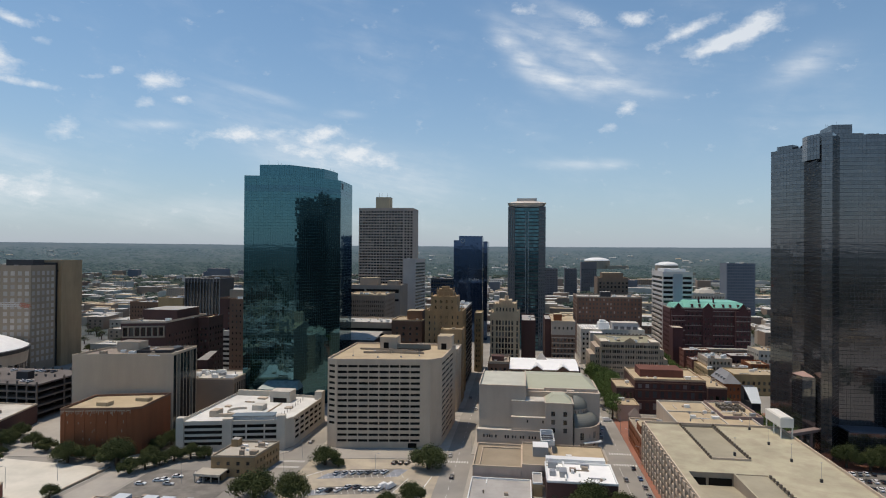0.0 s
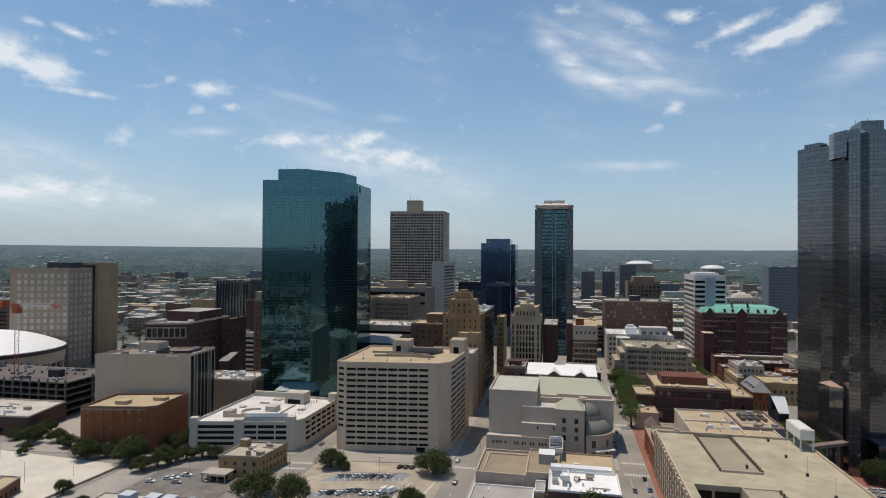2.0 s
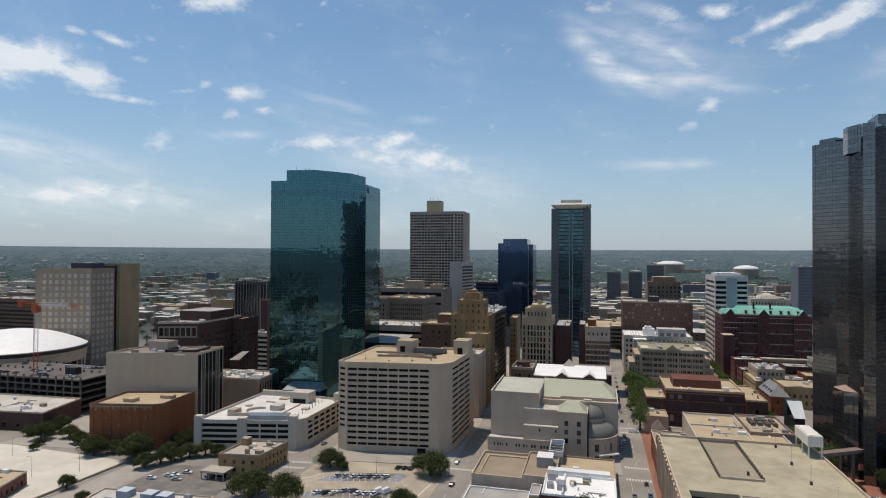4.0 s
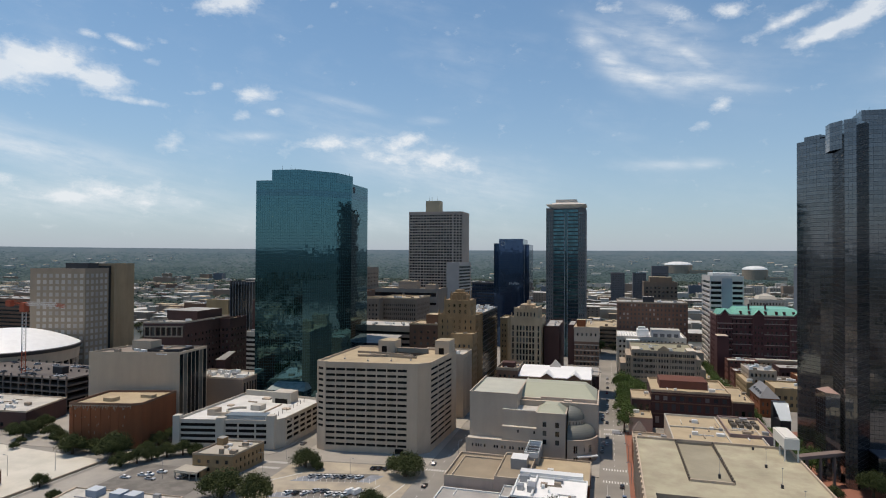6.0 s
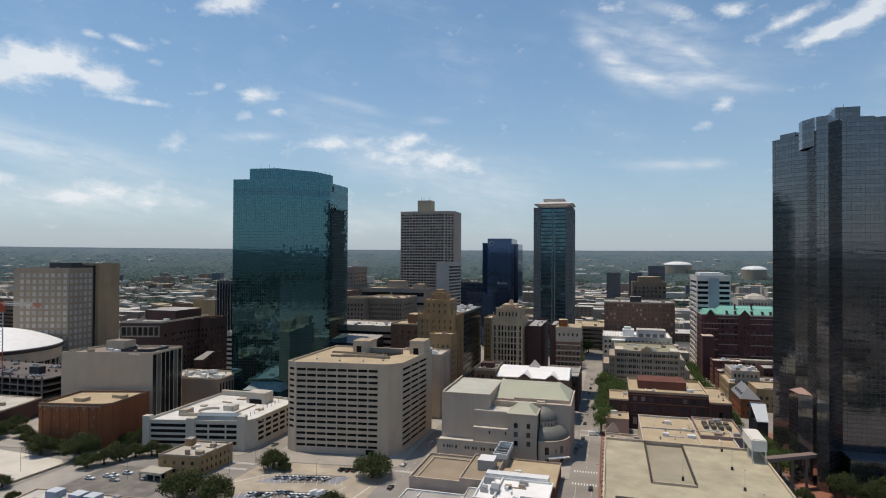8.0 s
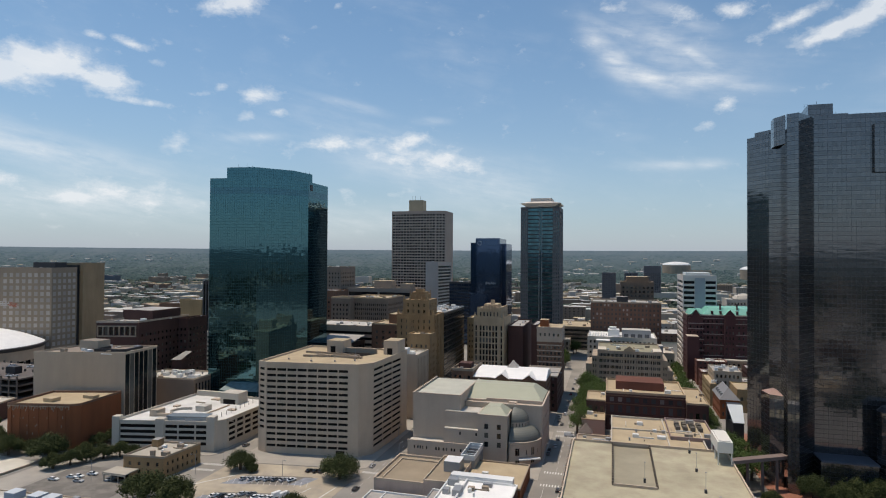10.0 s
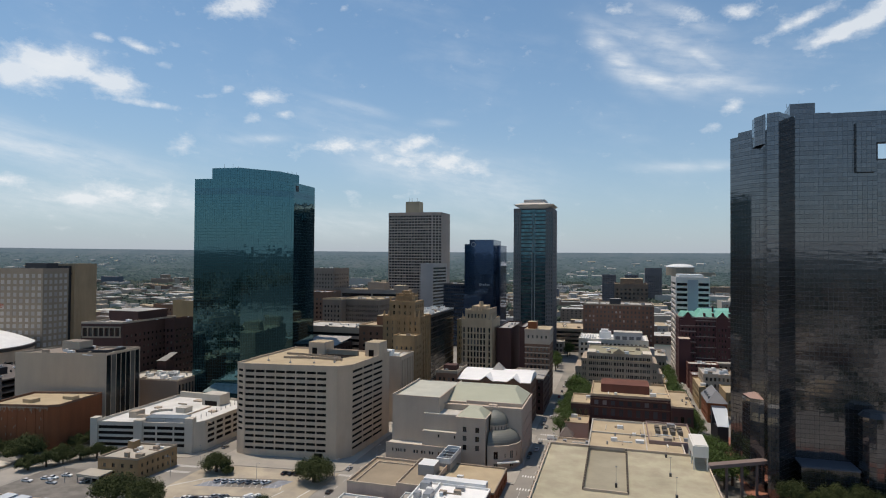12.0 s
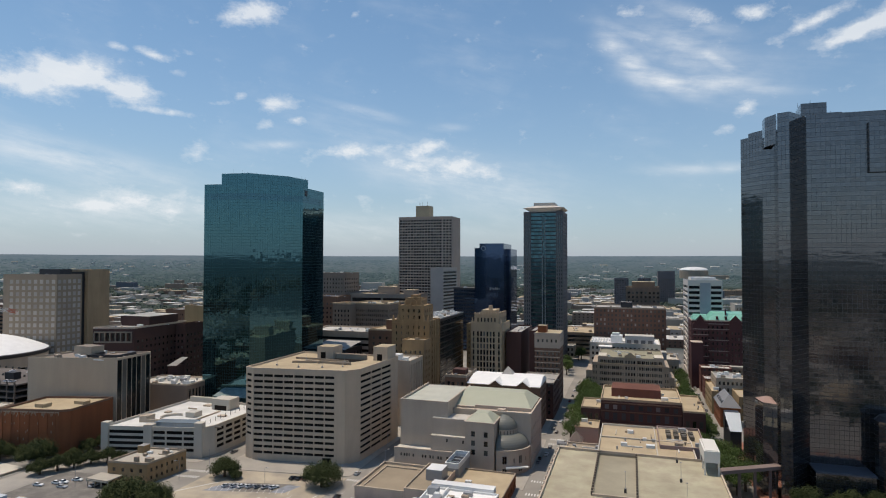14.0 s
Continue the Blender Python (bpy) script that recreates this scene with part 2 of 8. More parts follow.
def leaf_mat(name, c1, c2):
    mt = bpy.data.materials.new(name)
    mt.use_nodes = True
    g = Nodes(mt.node_tree)
    geo = mt.node_tree.nodes.new("ShaderNodeNewGeometry")
    info = mt.node_tree.nodes.new("ShaderNodeObjectInfo")
    f = g.m("ADD", g.m("MULTIPLY", geo.outputs["Random Per Island"], 0.75), g.m("MULTIPLY", info.outputs["Random"], 0.25))
    col = g.mix(f, c1, c2)
    b = mt.node_tree.nodes.new("ShaderNodeBsdfPrincipled")
    mt.node_tree.links.new(col, b.inputs["Base Color"])
    b.inputs["Roughness"].default_value = 0.75
    b.inputs["Specular IOR Level"].default_value = 0.12
    out = mt.node_tree.nodes.new("ShaderNodeOutputMaterial")
    mt.node_tree.links.new(b.outputs[0], out.inputs[0])
    return mt


S = surface
BEIGE = S("beige_precast", (0.58, 0.465, 0.35), streak=0.18)
BEIGE_DARK = S("tan_concrete", (0.37, 0.30, 0.225), streak=0.2)
WHITE_CONC = S("white_concrete", (0.56, 0.51, 0.43), streak=0.15)
STONE = S("pale_stone", (0.50, 0.412, 0.328), streak=0.12, spread=0.12)
GRAY_STUCCO = S("gray_stucco", (0.50, 0.41, 0.312), streak=0.12, spread=0.1)
BRICK_ORANGE = S("orange_brick", (0.27, 0.092, 0.036), streak=0.25, fine=2.6)
BRICK_RED = S("red_brick", (0.19, 0.075, 0.055), streak=0.2, fine=2.6)
BRICK_DARK = S("dark_brick", (0.10, 0.05, 0.042), streak=0.2, fine=2.6)
BRICK_BROWN = S("brown_brick", (0.21, 0.12, 0.078), streak=0.2, fine=2.6)
OCHRE = S("ochre_stone", (0.41, 0.27, 0.138), streak=0.3, spread=0.3)
YELLOW_STONE = S("yellow_stone", (0.44, 0.315, 0.165), streak=0.25)
CREAM = S("cream_terracotta", (0.55, 0.42, 0.275), streak=0.25)
ROOF_TAN = S("tan_gravel_roof", (0.47, 0.375, 0.24), spread=0.3, big=0.09, grain=0.15)
ROOF_WHITE = S("white_membrane_roof", (0.62, 0.585, 0.515), rough=0.6, spread=0.45, big=0.12, grain=0.15)
ROOF_GRAY = S("gray_roof", (0.40, 0.38, 0.35), spread=0.35, big=0.1)
ROOF_GREEN = S("pale_green_metal_roof", (0.40, 0.405, 0.30), rough=0.55, spread=0.15)
ROOF_BRIGHT = S("bright_white_roof", (0.84, 0.83, 0.80), rough=0.5, spread=0.12, big=0.2)
DECK_DARK = S("darker_ramp_concrete", (0.37, 0.33, 0.235), spread=0.35, big=0.06, grain=0.15)
MINT = S("mint_copper_roof", (0.19, 0.47, 0.375), rough=0.6, spread=0.2)
DECK = S("sandy_parking_deck", (0.45, 0.407, 0.28), spread=0.3, big=0.07, grain=0.12, second=(0.39, 0.34, 0.24))
# near-black stand-in for the shade inside openings, doorways and decks
SHADE_IN = S("interior_shade", (0.020, 0.017, 0.015), spread=0.3, per=0.8, spec=0.05)
METAL = S("gray_metal", (0.36, 0.37, 0.38), rough=0.5, metal=0.5)
METAL_WHITE = S("white_metal", (0.74, 0.74, 0.72), rough=0.5)
METAL_DARK = S("dark_metal", (0.05, 0.05, 0.055), rough=0.5, metal=0.4)
PAVE = S("pale_concrete_pavement", (0.38, 0.35, 0.30), spread=0.25, big=0.05, grain=0.15, second=(0.35, 0.325, 0.285))
LOT = S("sandy_parking_lot", (0.47, 0.405, 0.30), spread=0.35, big=0.045, grain=0.15, second=(0.37, 0.325, 0.26))
LOT_PALE = S("pale_concrete_lot", (0.64, 0.60, 0.51), spread=0.22, big=0.03, grain=0.12, second=(0.55, 0.52, 0.44))
LOT_GRAY = S("gray_lot", (0.16, 0.148, 0.13), spread=0.35, big=0.06, grain=0.15, second=(0.24, 0.22, 0.19))
RED_PAVE = S("red_brick_pavement", (0.30, 0.13, 0.085), spread=0.3)
PAINT = S("road_paint", (0.75, 0.74, 0.70), spread=0.4, big=0.6)
BARK = S("bark", (0.09, 0.065, 0.045), bump=0.02)
RUBBER = S("tyre_rubber", (0.02, 0.02, 0.02))
GLASS = S("dark_window_glass", (0.014, 0.016, 0.019), rough=0.16, spread=0.5, per=0.8, spec=0.6, blind=(0.13, 0.12, 0.105))
TEAL = coated_glass("teal_mirror_glass", (0.080, 0.172, 0.200), per=0.12, metal=0.95)
TEAL_BLUE = coated_glass("blue_teal_mirror_glass", (0.075, 0.150, 0.185), per=0.15, metal=0.95)
SMOKE = coated_glass("smoked_mirror_glass", (0.150, 0.149, 0.155), per=0.22, metal=0.85, wave=0.05)
SMOKE_BAND = coated_glass("smoked_spandrel_glass", (0.168, 0.167, 0.174), rough=0.07, per=0.18, metal=0.85, wave=0.05)
MULL_SMOKE = S("bronze_mullion", (0.145, 0.15, 0.165), rough=0.28, metal=0.85, spread=0.1)
NAVY = coated_glass("navy_mirror_glass", (0.055, 0.098, 0.185), per=0.12, metal=0.75)
GREEN_GLASS = coated_glass("green_mirror_glass", (0.058, 0.134, 0.165), per=0.7, metal=0.75)
MULL_TEAL = S("teal_mullion", (0.07, 0.15, 0.165), rough=0.3, metal=0.85, spread=0.1)
MULL_DARK = S("dark_mullion", (0.045, 0.045, 0.05), rough=0.4)
LEAF = leaf_mat("oak_leaves", (0.022, 0.032, 0.011), (0.062, 0.073, 0.026))
LEAF_LIGHT = leaf_mat("street_tree_leaves", (0.036, 0.064, 0.018), (0.10, 0.14, 0.04))
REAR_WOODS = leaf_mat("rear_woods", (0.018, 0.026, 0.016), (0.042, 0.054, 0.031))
# paler and bluer than the near leaves, with haze put into the colour
HAZED_WOODS = leaf_mat("far_woods", (0.034, 0.050, 0.040), (0.058, 0.074, 0.056))

# ---- building blocks ----
BASE = {}
RND = random.Random(7)


class Geo:
    """Collects faces in world metres; each face carries a material slot."""

    def __init__(self):
        self.v, self.f, self.m = [], [], []

    def face(self, pts, slot=0):
        k = len(self.v)
        self.v.extend(pts)
        self.f.append(tuple(range(k, k + len(pts))))
        self.m.append(slot)

    def box(self, x0, x1, y0, y1, z0, z1, slot=0, top=None):
        p = [(x0, y0), (x1, y0), (x1, y1), (x0, y1)]
        self.prism(p, z0, z1, slot, top)

    def prism(self, p, z0, z1, slot=0, top=None, bottom=True):
        n = len(p)
        for i in range(n):
            a, b = p[i], p[(i + 1) % n]
            self.face([(*a, z0), (*b, z0), (*b, z1), (*a, z1)], slot)
        self.face([(*q, z1) for q in p], slot if top is None else top)
        if bottom:
            self.face([(*q, z0) for q in reversed(p)], slot)

    def frustum(self, p, q, z0, z1, slot=0):
        n = len(p)
        for i in range(n):
            j = (i + 1) % n
            self.face([(*p[i], z0), (*p[j], z0), (*q[j], z1), (*q[i], z1)], slot)
        self.face([(*c, z1) for c in q], slot)

    def tube(self, a, b, r0, r1, n=8, slot=0):
        a, b = Vector(a), Vector(b)
        w = (b - a).normalized()
        u = w.orthogonal().normalized()
        s = w.cross(u)
        ring = [[tuple(c + (u * math.cos(t) + s * math.sin(t)) * r) for t in (2 * math.pi * i / n for i in range(n))] for c, r in ((a, r0), (b, r1))]
        for i in range(n):
            j = (i + 1) % n
            self.face([ring[0][i], ring[0][j], ring[1][j], ring[1][i]], slot)
        self.face(ring[1], slot)
        self.face(list(reversed(ring[0])), slot)

    def mesh(self, name, mats, off=(0, 0, 0), smooth=False):
        me = bpy.data.meshes.new(name)
        v = np.array(self.v, dtype=float).reshape(-1, 3) - np.array(off)
        me.from_pydata(v.tolist(), [], self.f)
        for mt in (mats if isinstance(mats, (list, tuple)) else [mats]):
            me.materials.append(mt)
        me.polygons.foreach_set("material_index", self.m)
        if smooth:
            me.polygons.foreach_set("use_smooth", [True] * len(self.f))
        me.update()
        return me


def thing(name, x, y, z, label, category, group="", kind=""):
    ob = new(name)
    ob.empty_display_size = 0.5
    ob.location = (x, y, z)
    BASE[ob] = (x, y, z)
    return tagged(ob, label, category, group, kind)


def part(name, geo, mats, parent, label="", smooth=False, kind=""):
    """Links the collected faces as one mesh object under a thing or one of its parts."""
    off = BASE[parent]
    ob = new(name, geo.mesh(name, mats, off, smooth))
    ob.parent = parent
    BASE[ob] = off
    return tagged(ob, label, kind=kind)


def solo(name, geo, mats, label, category, kind="", smooth=False, group=""):
    ob = new(name, geo.mesh(name, mats, (0, 0, 0), smooth))
    BASE[ob] = (0, 0, 0)
    return tagged(ob, label, category, group, kind)


PANES = {}


def pane(name, w, h, mat, parent, place, turn, t=0.08):
    """One flat piece w wide and h high on a shared mesh."""
    key = (name, round(w, 2), round(h, 2), round(t, 2), mat.name)
    if key not in PANES:
        g = Geo()
        g.box(-w / 2, w / 2, -t / 2, t / 2, -h / 2, h / 2)
        PANES[key] = g.mesh(name, mat)
    ob = new(name, PANES[key])
    off = BASE[parent]
    ob.parent = parent
    ob.location = (place[0] - off[0], place[1] - off[1], place[2] - off[2])
    ob.rotation_euler = (0, 0, turn)
    return ob


def bar(name, x0, x1, y0, y1, z0, z1, mat, parent, label=""):
    """One block-shaped piece as a part of its own, on a shared mesh."""
    ob = pane(name, x1 - x0, z1 - z0, mat, parent, ((x0 + x1) / 2, (y0 + y1) / 2, (z0 + z1) / 2), 0.0, y1 - y0)
    return tagged(ob, label)


def even(n, length, fill=0.7, m0=0.0, m1=0.0):
    """n openings along a wall, as stretches in metres."""
    p = (length - m0 - m1) / n
    return [(m0 + p * (i + 0.5 - fill / 2), m0 + p * (i + 0.5 + fill / 2)) for i in range(n)]


def floors(n, z0, pitch, h):
    return [(z0 + pitch * i, z0 + pitch * i + h) for i in range(n)]


def facade(geo, parent, a, b, z0, z1, cols=(), rows=(), depth=0.35, mat=None, name="window", joined=None, slot=0, skip=None):
    """A wall from a to b (seen from outside, left to right) with real openings; panes are parts, or faces of one joined mesh."""
    ax, ay = a
    length = math.hypot(b[0] - ax, b[1] - ay)
    ux, uy = (b[0] - ax) / length, (b[1] - ay) / length
    nx, ny = uy, -ux
    cols = [c for c in sorted(cols) if c[0] >= 0 and c[1] <= length + 1e-6]

    def P(u, z, d=0.0):
        return (ax + ux * u - nx * d, ay + uy * u - ny * d, z)

    if not cols or not rows:
        geo.face([P(0, z0), P(length, z0), P(length, z1), P(0, z1)], slot)
        return
    zs = sorted({z0, z1, *(v for r in rows for v in r)})
    for za, zb in zip(zs[:-1], zs[1:]):
        is_row = any(r[0] <= za + 1e-6 and zb <= r[1] + 1e-6 for r in rows)
        if not is_row:
            geo.face([P(0, za), P(length, za), P(length, zb), P(0, zb)], slot)
            continue
        u = 0.0
        for c in cols:
            if c[0] > u + 1e-6:
                geo.face([P(u, za), P(c[0], za), P(c[0], zb), P(u, zb)], slot)
            u = c[1]
            if skip and skip(c, (za, zb)):
                geo.face([P(c[0], za), P(c[1], za), P(c[1], zb), P(c[0], zb)], slot)
                continue
            q = [P(c[0], za), P(c[1], za), P(c[1], zb), P(c[0], zb)]
            r = [P(c[0], za, depth), P(c[1], za, depth), P(c[1], zb, depth), P(c[0], zb, depth)]
            for i in range(4):
                j = (i + 1) % 4
                geo.face([q[i], q[j], r[j], r[i]], slot)
            if joined is not None:
                joined.face(r, 0)
            else:
                pane(name, c[1] - c[0] + 0.04, zb - za + 0.04, mat, parent, P((c[0] + c[1]) / 2, (za + zb) / 2, depth + 0.04), math.atan2(uy, ux))
        if u < length - 1e-6:
            geo.face([P(u, za), P(length, za), P(length, zb), P(u, zb)], slot)


def inset(poly, d):
    """Moves each corner of a convex outline inwards by about d."""
    cx, cy = sum(p[0] for p in poly) / len(poly), sum(p[1] for p in poly) / len(poly)
    out = []
    for x, y in poly:
        r = math.hypot(x - cx, y - cy)
        k = max(0.0, (r - d * 1.4) / r)
        out.append((cx + (x - cx) * k, cy + (y - cy) * k))
    return out


def block(name, label, category, foot, h, wall, roof, sides=None, parapet=0.9, cap=None, z0=0.0, mat=None, depth=0.35, opening="window", joined=False, group="", units=None):
    """A building on an outline (counter-clockwise from its front left corner): walls with openings, parapet, roof.
    sides: edge number -> (columns, rows)."""
    foot = [tuple(map(float, p)) for p in foot]
    cx, cy = sum(p[0] for p in foot) / len(foot), sum(p[1] for p in foot) / len(foot)
    root = thing(name, cx, cy, z0, label, category, group)
    g, jn = Geo(), (Geo() if joined else None)
    n = len(foot)
    for i in range(n):
        a, b = foot[i], foot[(i + 1) % n]
        cols, rows = (sides or {}).get(i, ((), ()))
        length = math.hypot(b[0] - a[0], b[1] - a[1])
        if callable(cols):
            cols = cols(length)
        facade(g, root, a, b, z0, h - parapet, cols, rows, depth, mat or GLASS, opening, jn)
    part("wall", g, wall, root)
    if jn and jn.f:
        part("window_field", jn, mat or GLASS, root, kind="stuff")
    g = Geo()
    ins, out = inset(foot, 0.45), inset(foot, -0.06)
    for i in range(n):
        j = (i + 1) % n
        g.face([(*out[i], h - parapet), (*out[j], h - parapet), (*out[j], h), (*out[i], h)])
        g.face([(*out[i], h), (*out[j], h), (*ins[j], h), (*ins[i], h)])
        g.face([(*ins[j], h - parapet), (*ins[i], h - parapet), (*ins[i], h), (*ins[j], h)])
        g.face([(*out[j], h - parapet), (*out[i], h - parapet), (*foot[i], h - parapet), (*foot[j], h - parapet)])
    part("parapet", g, cap or wall, root)
    g = Geo()
    g.face([(*p, h - parapet + 0.02) for p in foot])
    part("roof", g, roof, root)
    # small machines on the roof
    rr = random.Random(int(abs(cx * 13 + cy * 7)))
    w, d = max(p[0] for p in foot) - min(p[0] for p in foot), max(p[1] for p in foot) - min(p[1] for p in foot)
    if units is None:
        units = min(16, int(w * d / 105))
    for k in range(units):
        x, y = cx + rr.uniform(-0.36, 0.36) * w, cy + rr.uniform(-0.36, 0.36) * d
        a, b, c = rr.choice(((1.6, 1.6, 1.2), (2.6, 1.8, 1.5), (3.4, 2.2, 1.8), (1.0, 1.0, 0.9), (0.7, 0.7, 1.4), (7.0, 0.4, 0.5), (0.4, 6.0, 0.5)))
        bar("roof_unit", x, x + a, y, y + b, h - parapet + 0.02, h - parapet + c, rr.choice((METAL, METAL_WHITE, BEIGE_DARK)), root)
    return root


def add_box(root, name, x0, x1, y0, y1, z0, z1, mat, top=None, label=""):
    g = Geo()
    g.box(x0, x1, y0, y1, z0, z1, 0, 1 if top else None)
    return part(name, g, [mat, top] if top else mat, root, label)


def curtain(geo, a, b, z0, z1, pw, ph, tilt=0.004, gap=0.10, back=None, keep=None, singles=None, band=None, alt=1, row=0.0012):
    """Glass skin from a to b: separate panes, each a touch out of true, before a dark frame."""
    ax, ay = a
    length = math.hypot(b[0] - ax, b[1] - ay)
    ux, uy = (b[0] - ax) / length, (b[1] - ay) / length
    nx, ny = uy, -ux
    nu, nz = max(1, round(length / pw)), max(1, round((z1 - z0) / ph))
    du, dz = length / nu, (z1 - z0) / nz

    def P(u, z, d):
        return (ax + ux * u + nx * d, ay + uy * u + ny * d, z)

    if back is not None:
        back.face([P(0, z0, -0.06), P(length, z0, -0.06), P(length, z1, -0.06), P(0, z1, -0.06)])
    lean = [RND.gauss(0, row) for _ in range(nz)]
    for i in range(nu):
        for k in range(nz):
            u0, u1, v0, v1 = i * du + gap / 2, (i + 1) * du - gap / 2, z0 + k * dz + (band or gap) / 2, z0 + (k + 1) * dz - (band or gap) / 2
            tx, tz = RND.gauss(0, tilt) * du / 2, (RND.gauss(0, tilt) + lean[k]) * dz / 2
            if singles is not None and keep(P((u0 + u1) / 2, (v0 + v1) / 2, 0)) and len(singles) < 300:
                singles.append((u1 - u0, v1 - v0, P((u0 + u1) / 2, (v0 + v1) / 2, 0), math.atan2(uy, ux), k % alt))
                continue
            geo.face([P(u0, v0, -tx - tz), P(u1, v0, tx - tz), P(u1, v1, tx + tz), P(u0, v1, -tx + tz)], k % alt)

# ---- ground ----
def make_ground():
    g = Geo()
    radii = [0, 150, 300, 500, 800, 1200, 1800, 2500, 3200, 3800, 4200, 4500, 4750]
    rise = [0, 0, 0, 0, 0, 0, 0, 0, 0, 0, 0, 0, 0]
    n = 96
    cx, cy = 60, 100
    rings = []
    for r, z in zip(radii, rise):
        ring = []
        for i in range(n):
            t = 2 * math.pi * i / n
            w = 1 + 0.035 * math.sin(3 * t + 1) + 0.02 * math.sin(11 * t) if z > 10 else 1
            ring.append((cx + r * math.sin(t), cy + r * math.cos(t), z * w - 0.02))
        rings.append(ring)
    for a, b in zip(rings[:-1], rings[1:]):
        for i in range(n):
            j = (i + 1) % n
            if a is rings[0]:
                g.face([a[0], b[j], b[i]])
            else:
                g.face([a[i], a[j], b[j], b[i]])
    solo("ground", g, ground_mat(), "wide flat land with asphalt streets and far woods", "ground", "structure", smooth=True)


make_ground()


RISE_D = [2350, 2600, 3000, 3400, 3800, 4100, 4300]
RISE_Z = [-2, 16, 46, 76, 107, 132, 150]


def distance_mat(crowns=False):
    """Backdrop of far wooded land; haze is painted in as glow towards the horizon."""
    mt = bpy.data.materials.new("hazed_far_crowns" if crowns else "hazed_far_land")
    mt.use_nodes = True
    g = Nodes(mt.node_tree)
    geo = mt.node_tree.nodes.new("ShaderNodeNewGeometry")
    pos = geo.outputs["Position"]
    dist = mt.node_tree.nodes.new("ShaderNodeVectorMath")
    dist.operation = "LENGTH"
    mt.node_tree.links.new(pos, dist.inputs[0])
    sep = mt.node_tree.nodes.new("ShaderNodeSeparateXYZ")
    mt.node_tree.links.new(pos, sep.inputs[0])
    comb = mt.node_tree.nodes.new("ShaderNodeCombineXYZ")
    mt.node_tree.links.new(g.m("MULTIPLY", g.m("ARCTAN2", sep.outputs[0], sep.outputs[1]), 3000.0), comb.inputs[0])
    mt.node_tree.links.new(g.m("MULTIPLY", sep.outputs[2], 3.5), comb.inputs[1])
    # share of painted haze, growing with distance
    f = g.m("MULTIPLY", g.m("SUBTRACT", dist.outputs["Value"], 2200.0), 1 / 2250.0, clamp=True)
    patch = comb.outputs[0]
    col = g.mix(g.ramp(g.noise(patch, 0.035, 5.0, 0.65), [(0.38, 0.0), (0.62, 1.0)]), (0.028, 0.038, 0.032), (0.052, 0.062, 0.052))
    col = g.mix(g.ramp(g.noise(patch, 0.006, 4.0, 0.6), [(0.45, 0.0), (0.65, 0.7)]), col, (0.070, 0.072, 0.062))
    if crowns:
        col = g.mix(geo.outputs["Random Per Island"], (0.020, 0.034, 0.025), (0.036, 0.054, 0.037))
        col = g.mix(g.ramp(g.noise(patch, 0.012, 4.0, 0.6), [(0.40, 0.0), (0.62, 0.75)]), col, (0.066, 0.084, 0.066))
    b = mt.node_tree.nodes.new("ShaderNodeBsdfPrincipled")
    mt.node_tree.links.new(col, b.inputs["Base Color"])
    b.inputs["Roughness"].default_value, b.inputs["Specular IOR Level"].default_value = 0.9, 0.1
    # bluish glow stands in for the haze over the land
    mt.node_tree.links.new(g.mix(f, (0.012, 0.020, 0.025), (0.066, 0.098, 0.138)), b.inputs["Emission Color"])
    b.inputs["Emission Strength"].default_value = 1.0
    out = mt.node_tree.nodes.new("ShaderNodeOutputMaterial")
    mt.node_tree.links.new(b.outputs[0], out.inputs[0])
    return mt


HAZED_LAND, HAZED_CROWNS = distance_mat(), distance_mat(True)


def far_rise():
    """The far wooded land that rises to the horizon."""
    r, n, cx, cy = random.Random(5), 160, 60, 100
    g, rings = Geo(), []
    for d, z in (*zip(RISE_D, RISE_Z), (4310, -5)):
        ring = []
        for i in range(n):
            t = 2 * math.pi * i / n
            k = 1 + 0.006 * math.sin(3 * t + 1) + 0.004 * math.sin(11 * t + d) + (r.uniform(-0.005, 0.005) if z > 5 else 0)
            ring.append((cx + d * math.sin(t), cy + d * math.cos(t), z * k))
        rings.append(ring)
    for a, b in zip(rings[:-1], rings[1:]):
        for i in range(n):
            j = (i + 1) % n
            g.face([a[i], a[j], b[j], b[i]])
    solo("backdrop", g, HAZED_LAND, "far wooded land at the horizon with haze put into its colour", "hills", "structure", smooth=True)


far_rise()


def slab(name, pts, mat, label, top=0.15, category="pavement"):
    g = Geo()
    g.prism(pts, -0.1, top, bottom=False)
    return solo(name, g, mat, label, category, "structure")


def rect(x0, x1, y0, y1):
    return [(x0, y0), (x1, y0), (x1, y1), (x0, y1)]


slab("pavement_1", [(-57, 277), (6, 285), (9, 287), (9, 372), (-57, 372)], PAVE, "pale concrete pavement round the parking tower")
slab("pavement_2", rect(21, 88, 294, 372), PAVE, "pale concrete pavement round the theatre")
slab("pavement_3", [(-127, 271.5), (-72, 281), (-69, 286), (-69, 372), (-127, 372)], PAVE, "pale concrete pavement beside the white garage")
slab("pavement_4", [(-230, 255), (-138, 263), (-138, 372), (-230, 372)], PAVE, "pale concrete pavement below the brick hall")
slab("pavement_5", rect(101, 170, 150, 372), RED_PAVE, "red brick pavement along the parking deck")
slab("pavement_6", rect(22, 86, 200, 279), PAVE, "pale concrete pavement round the low shops")
slab("pavement_7", rect(21, 86, 382, 560), PAVE, "pale concrete pavement of the next block")
slab("pavement_8", rect(101, 178, 382, 560), PAVE, "pale concrete pavement of the brick shops")
slab("pavement_9", rect(-69, 9, 382, 560), PAVE, "pale concrete pavement behind the parking tower")
slab("pavement_10", rect(184, 300, 250, 400), RED_PAVE, "red brick plaza at the foot of the glass tower")
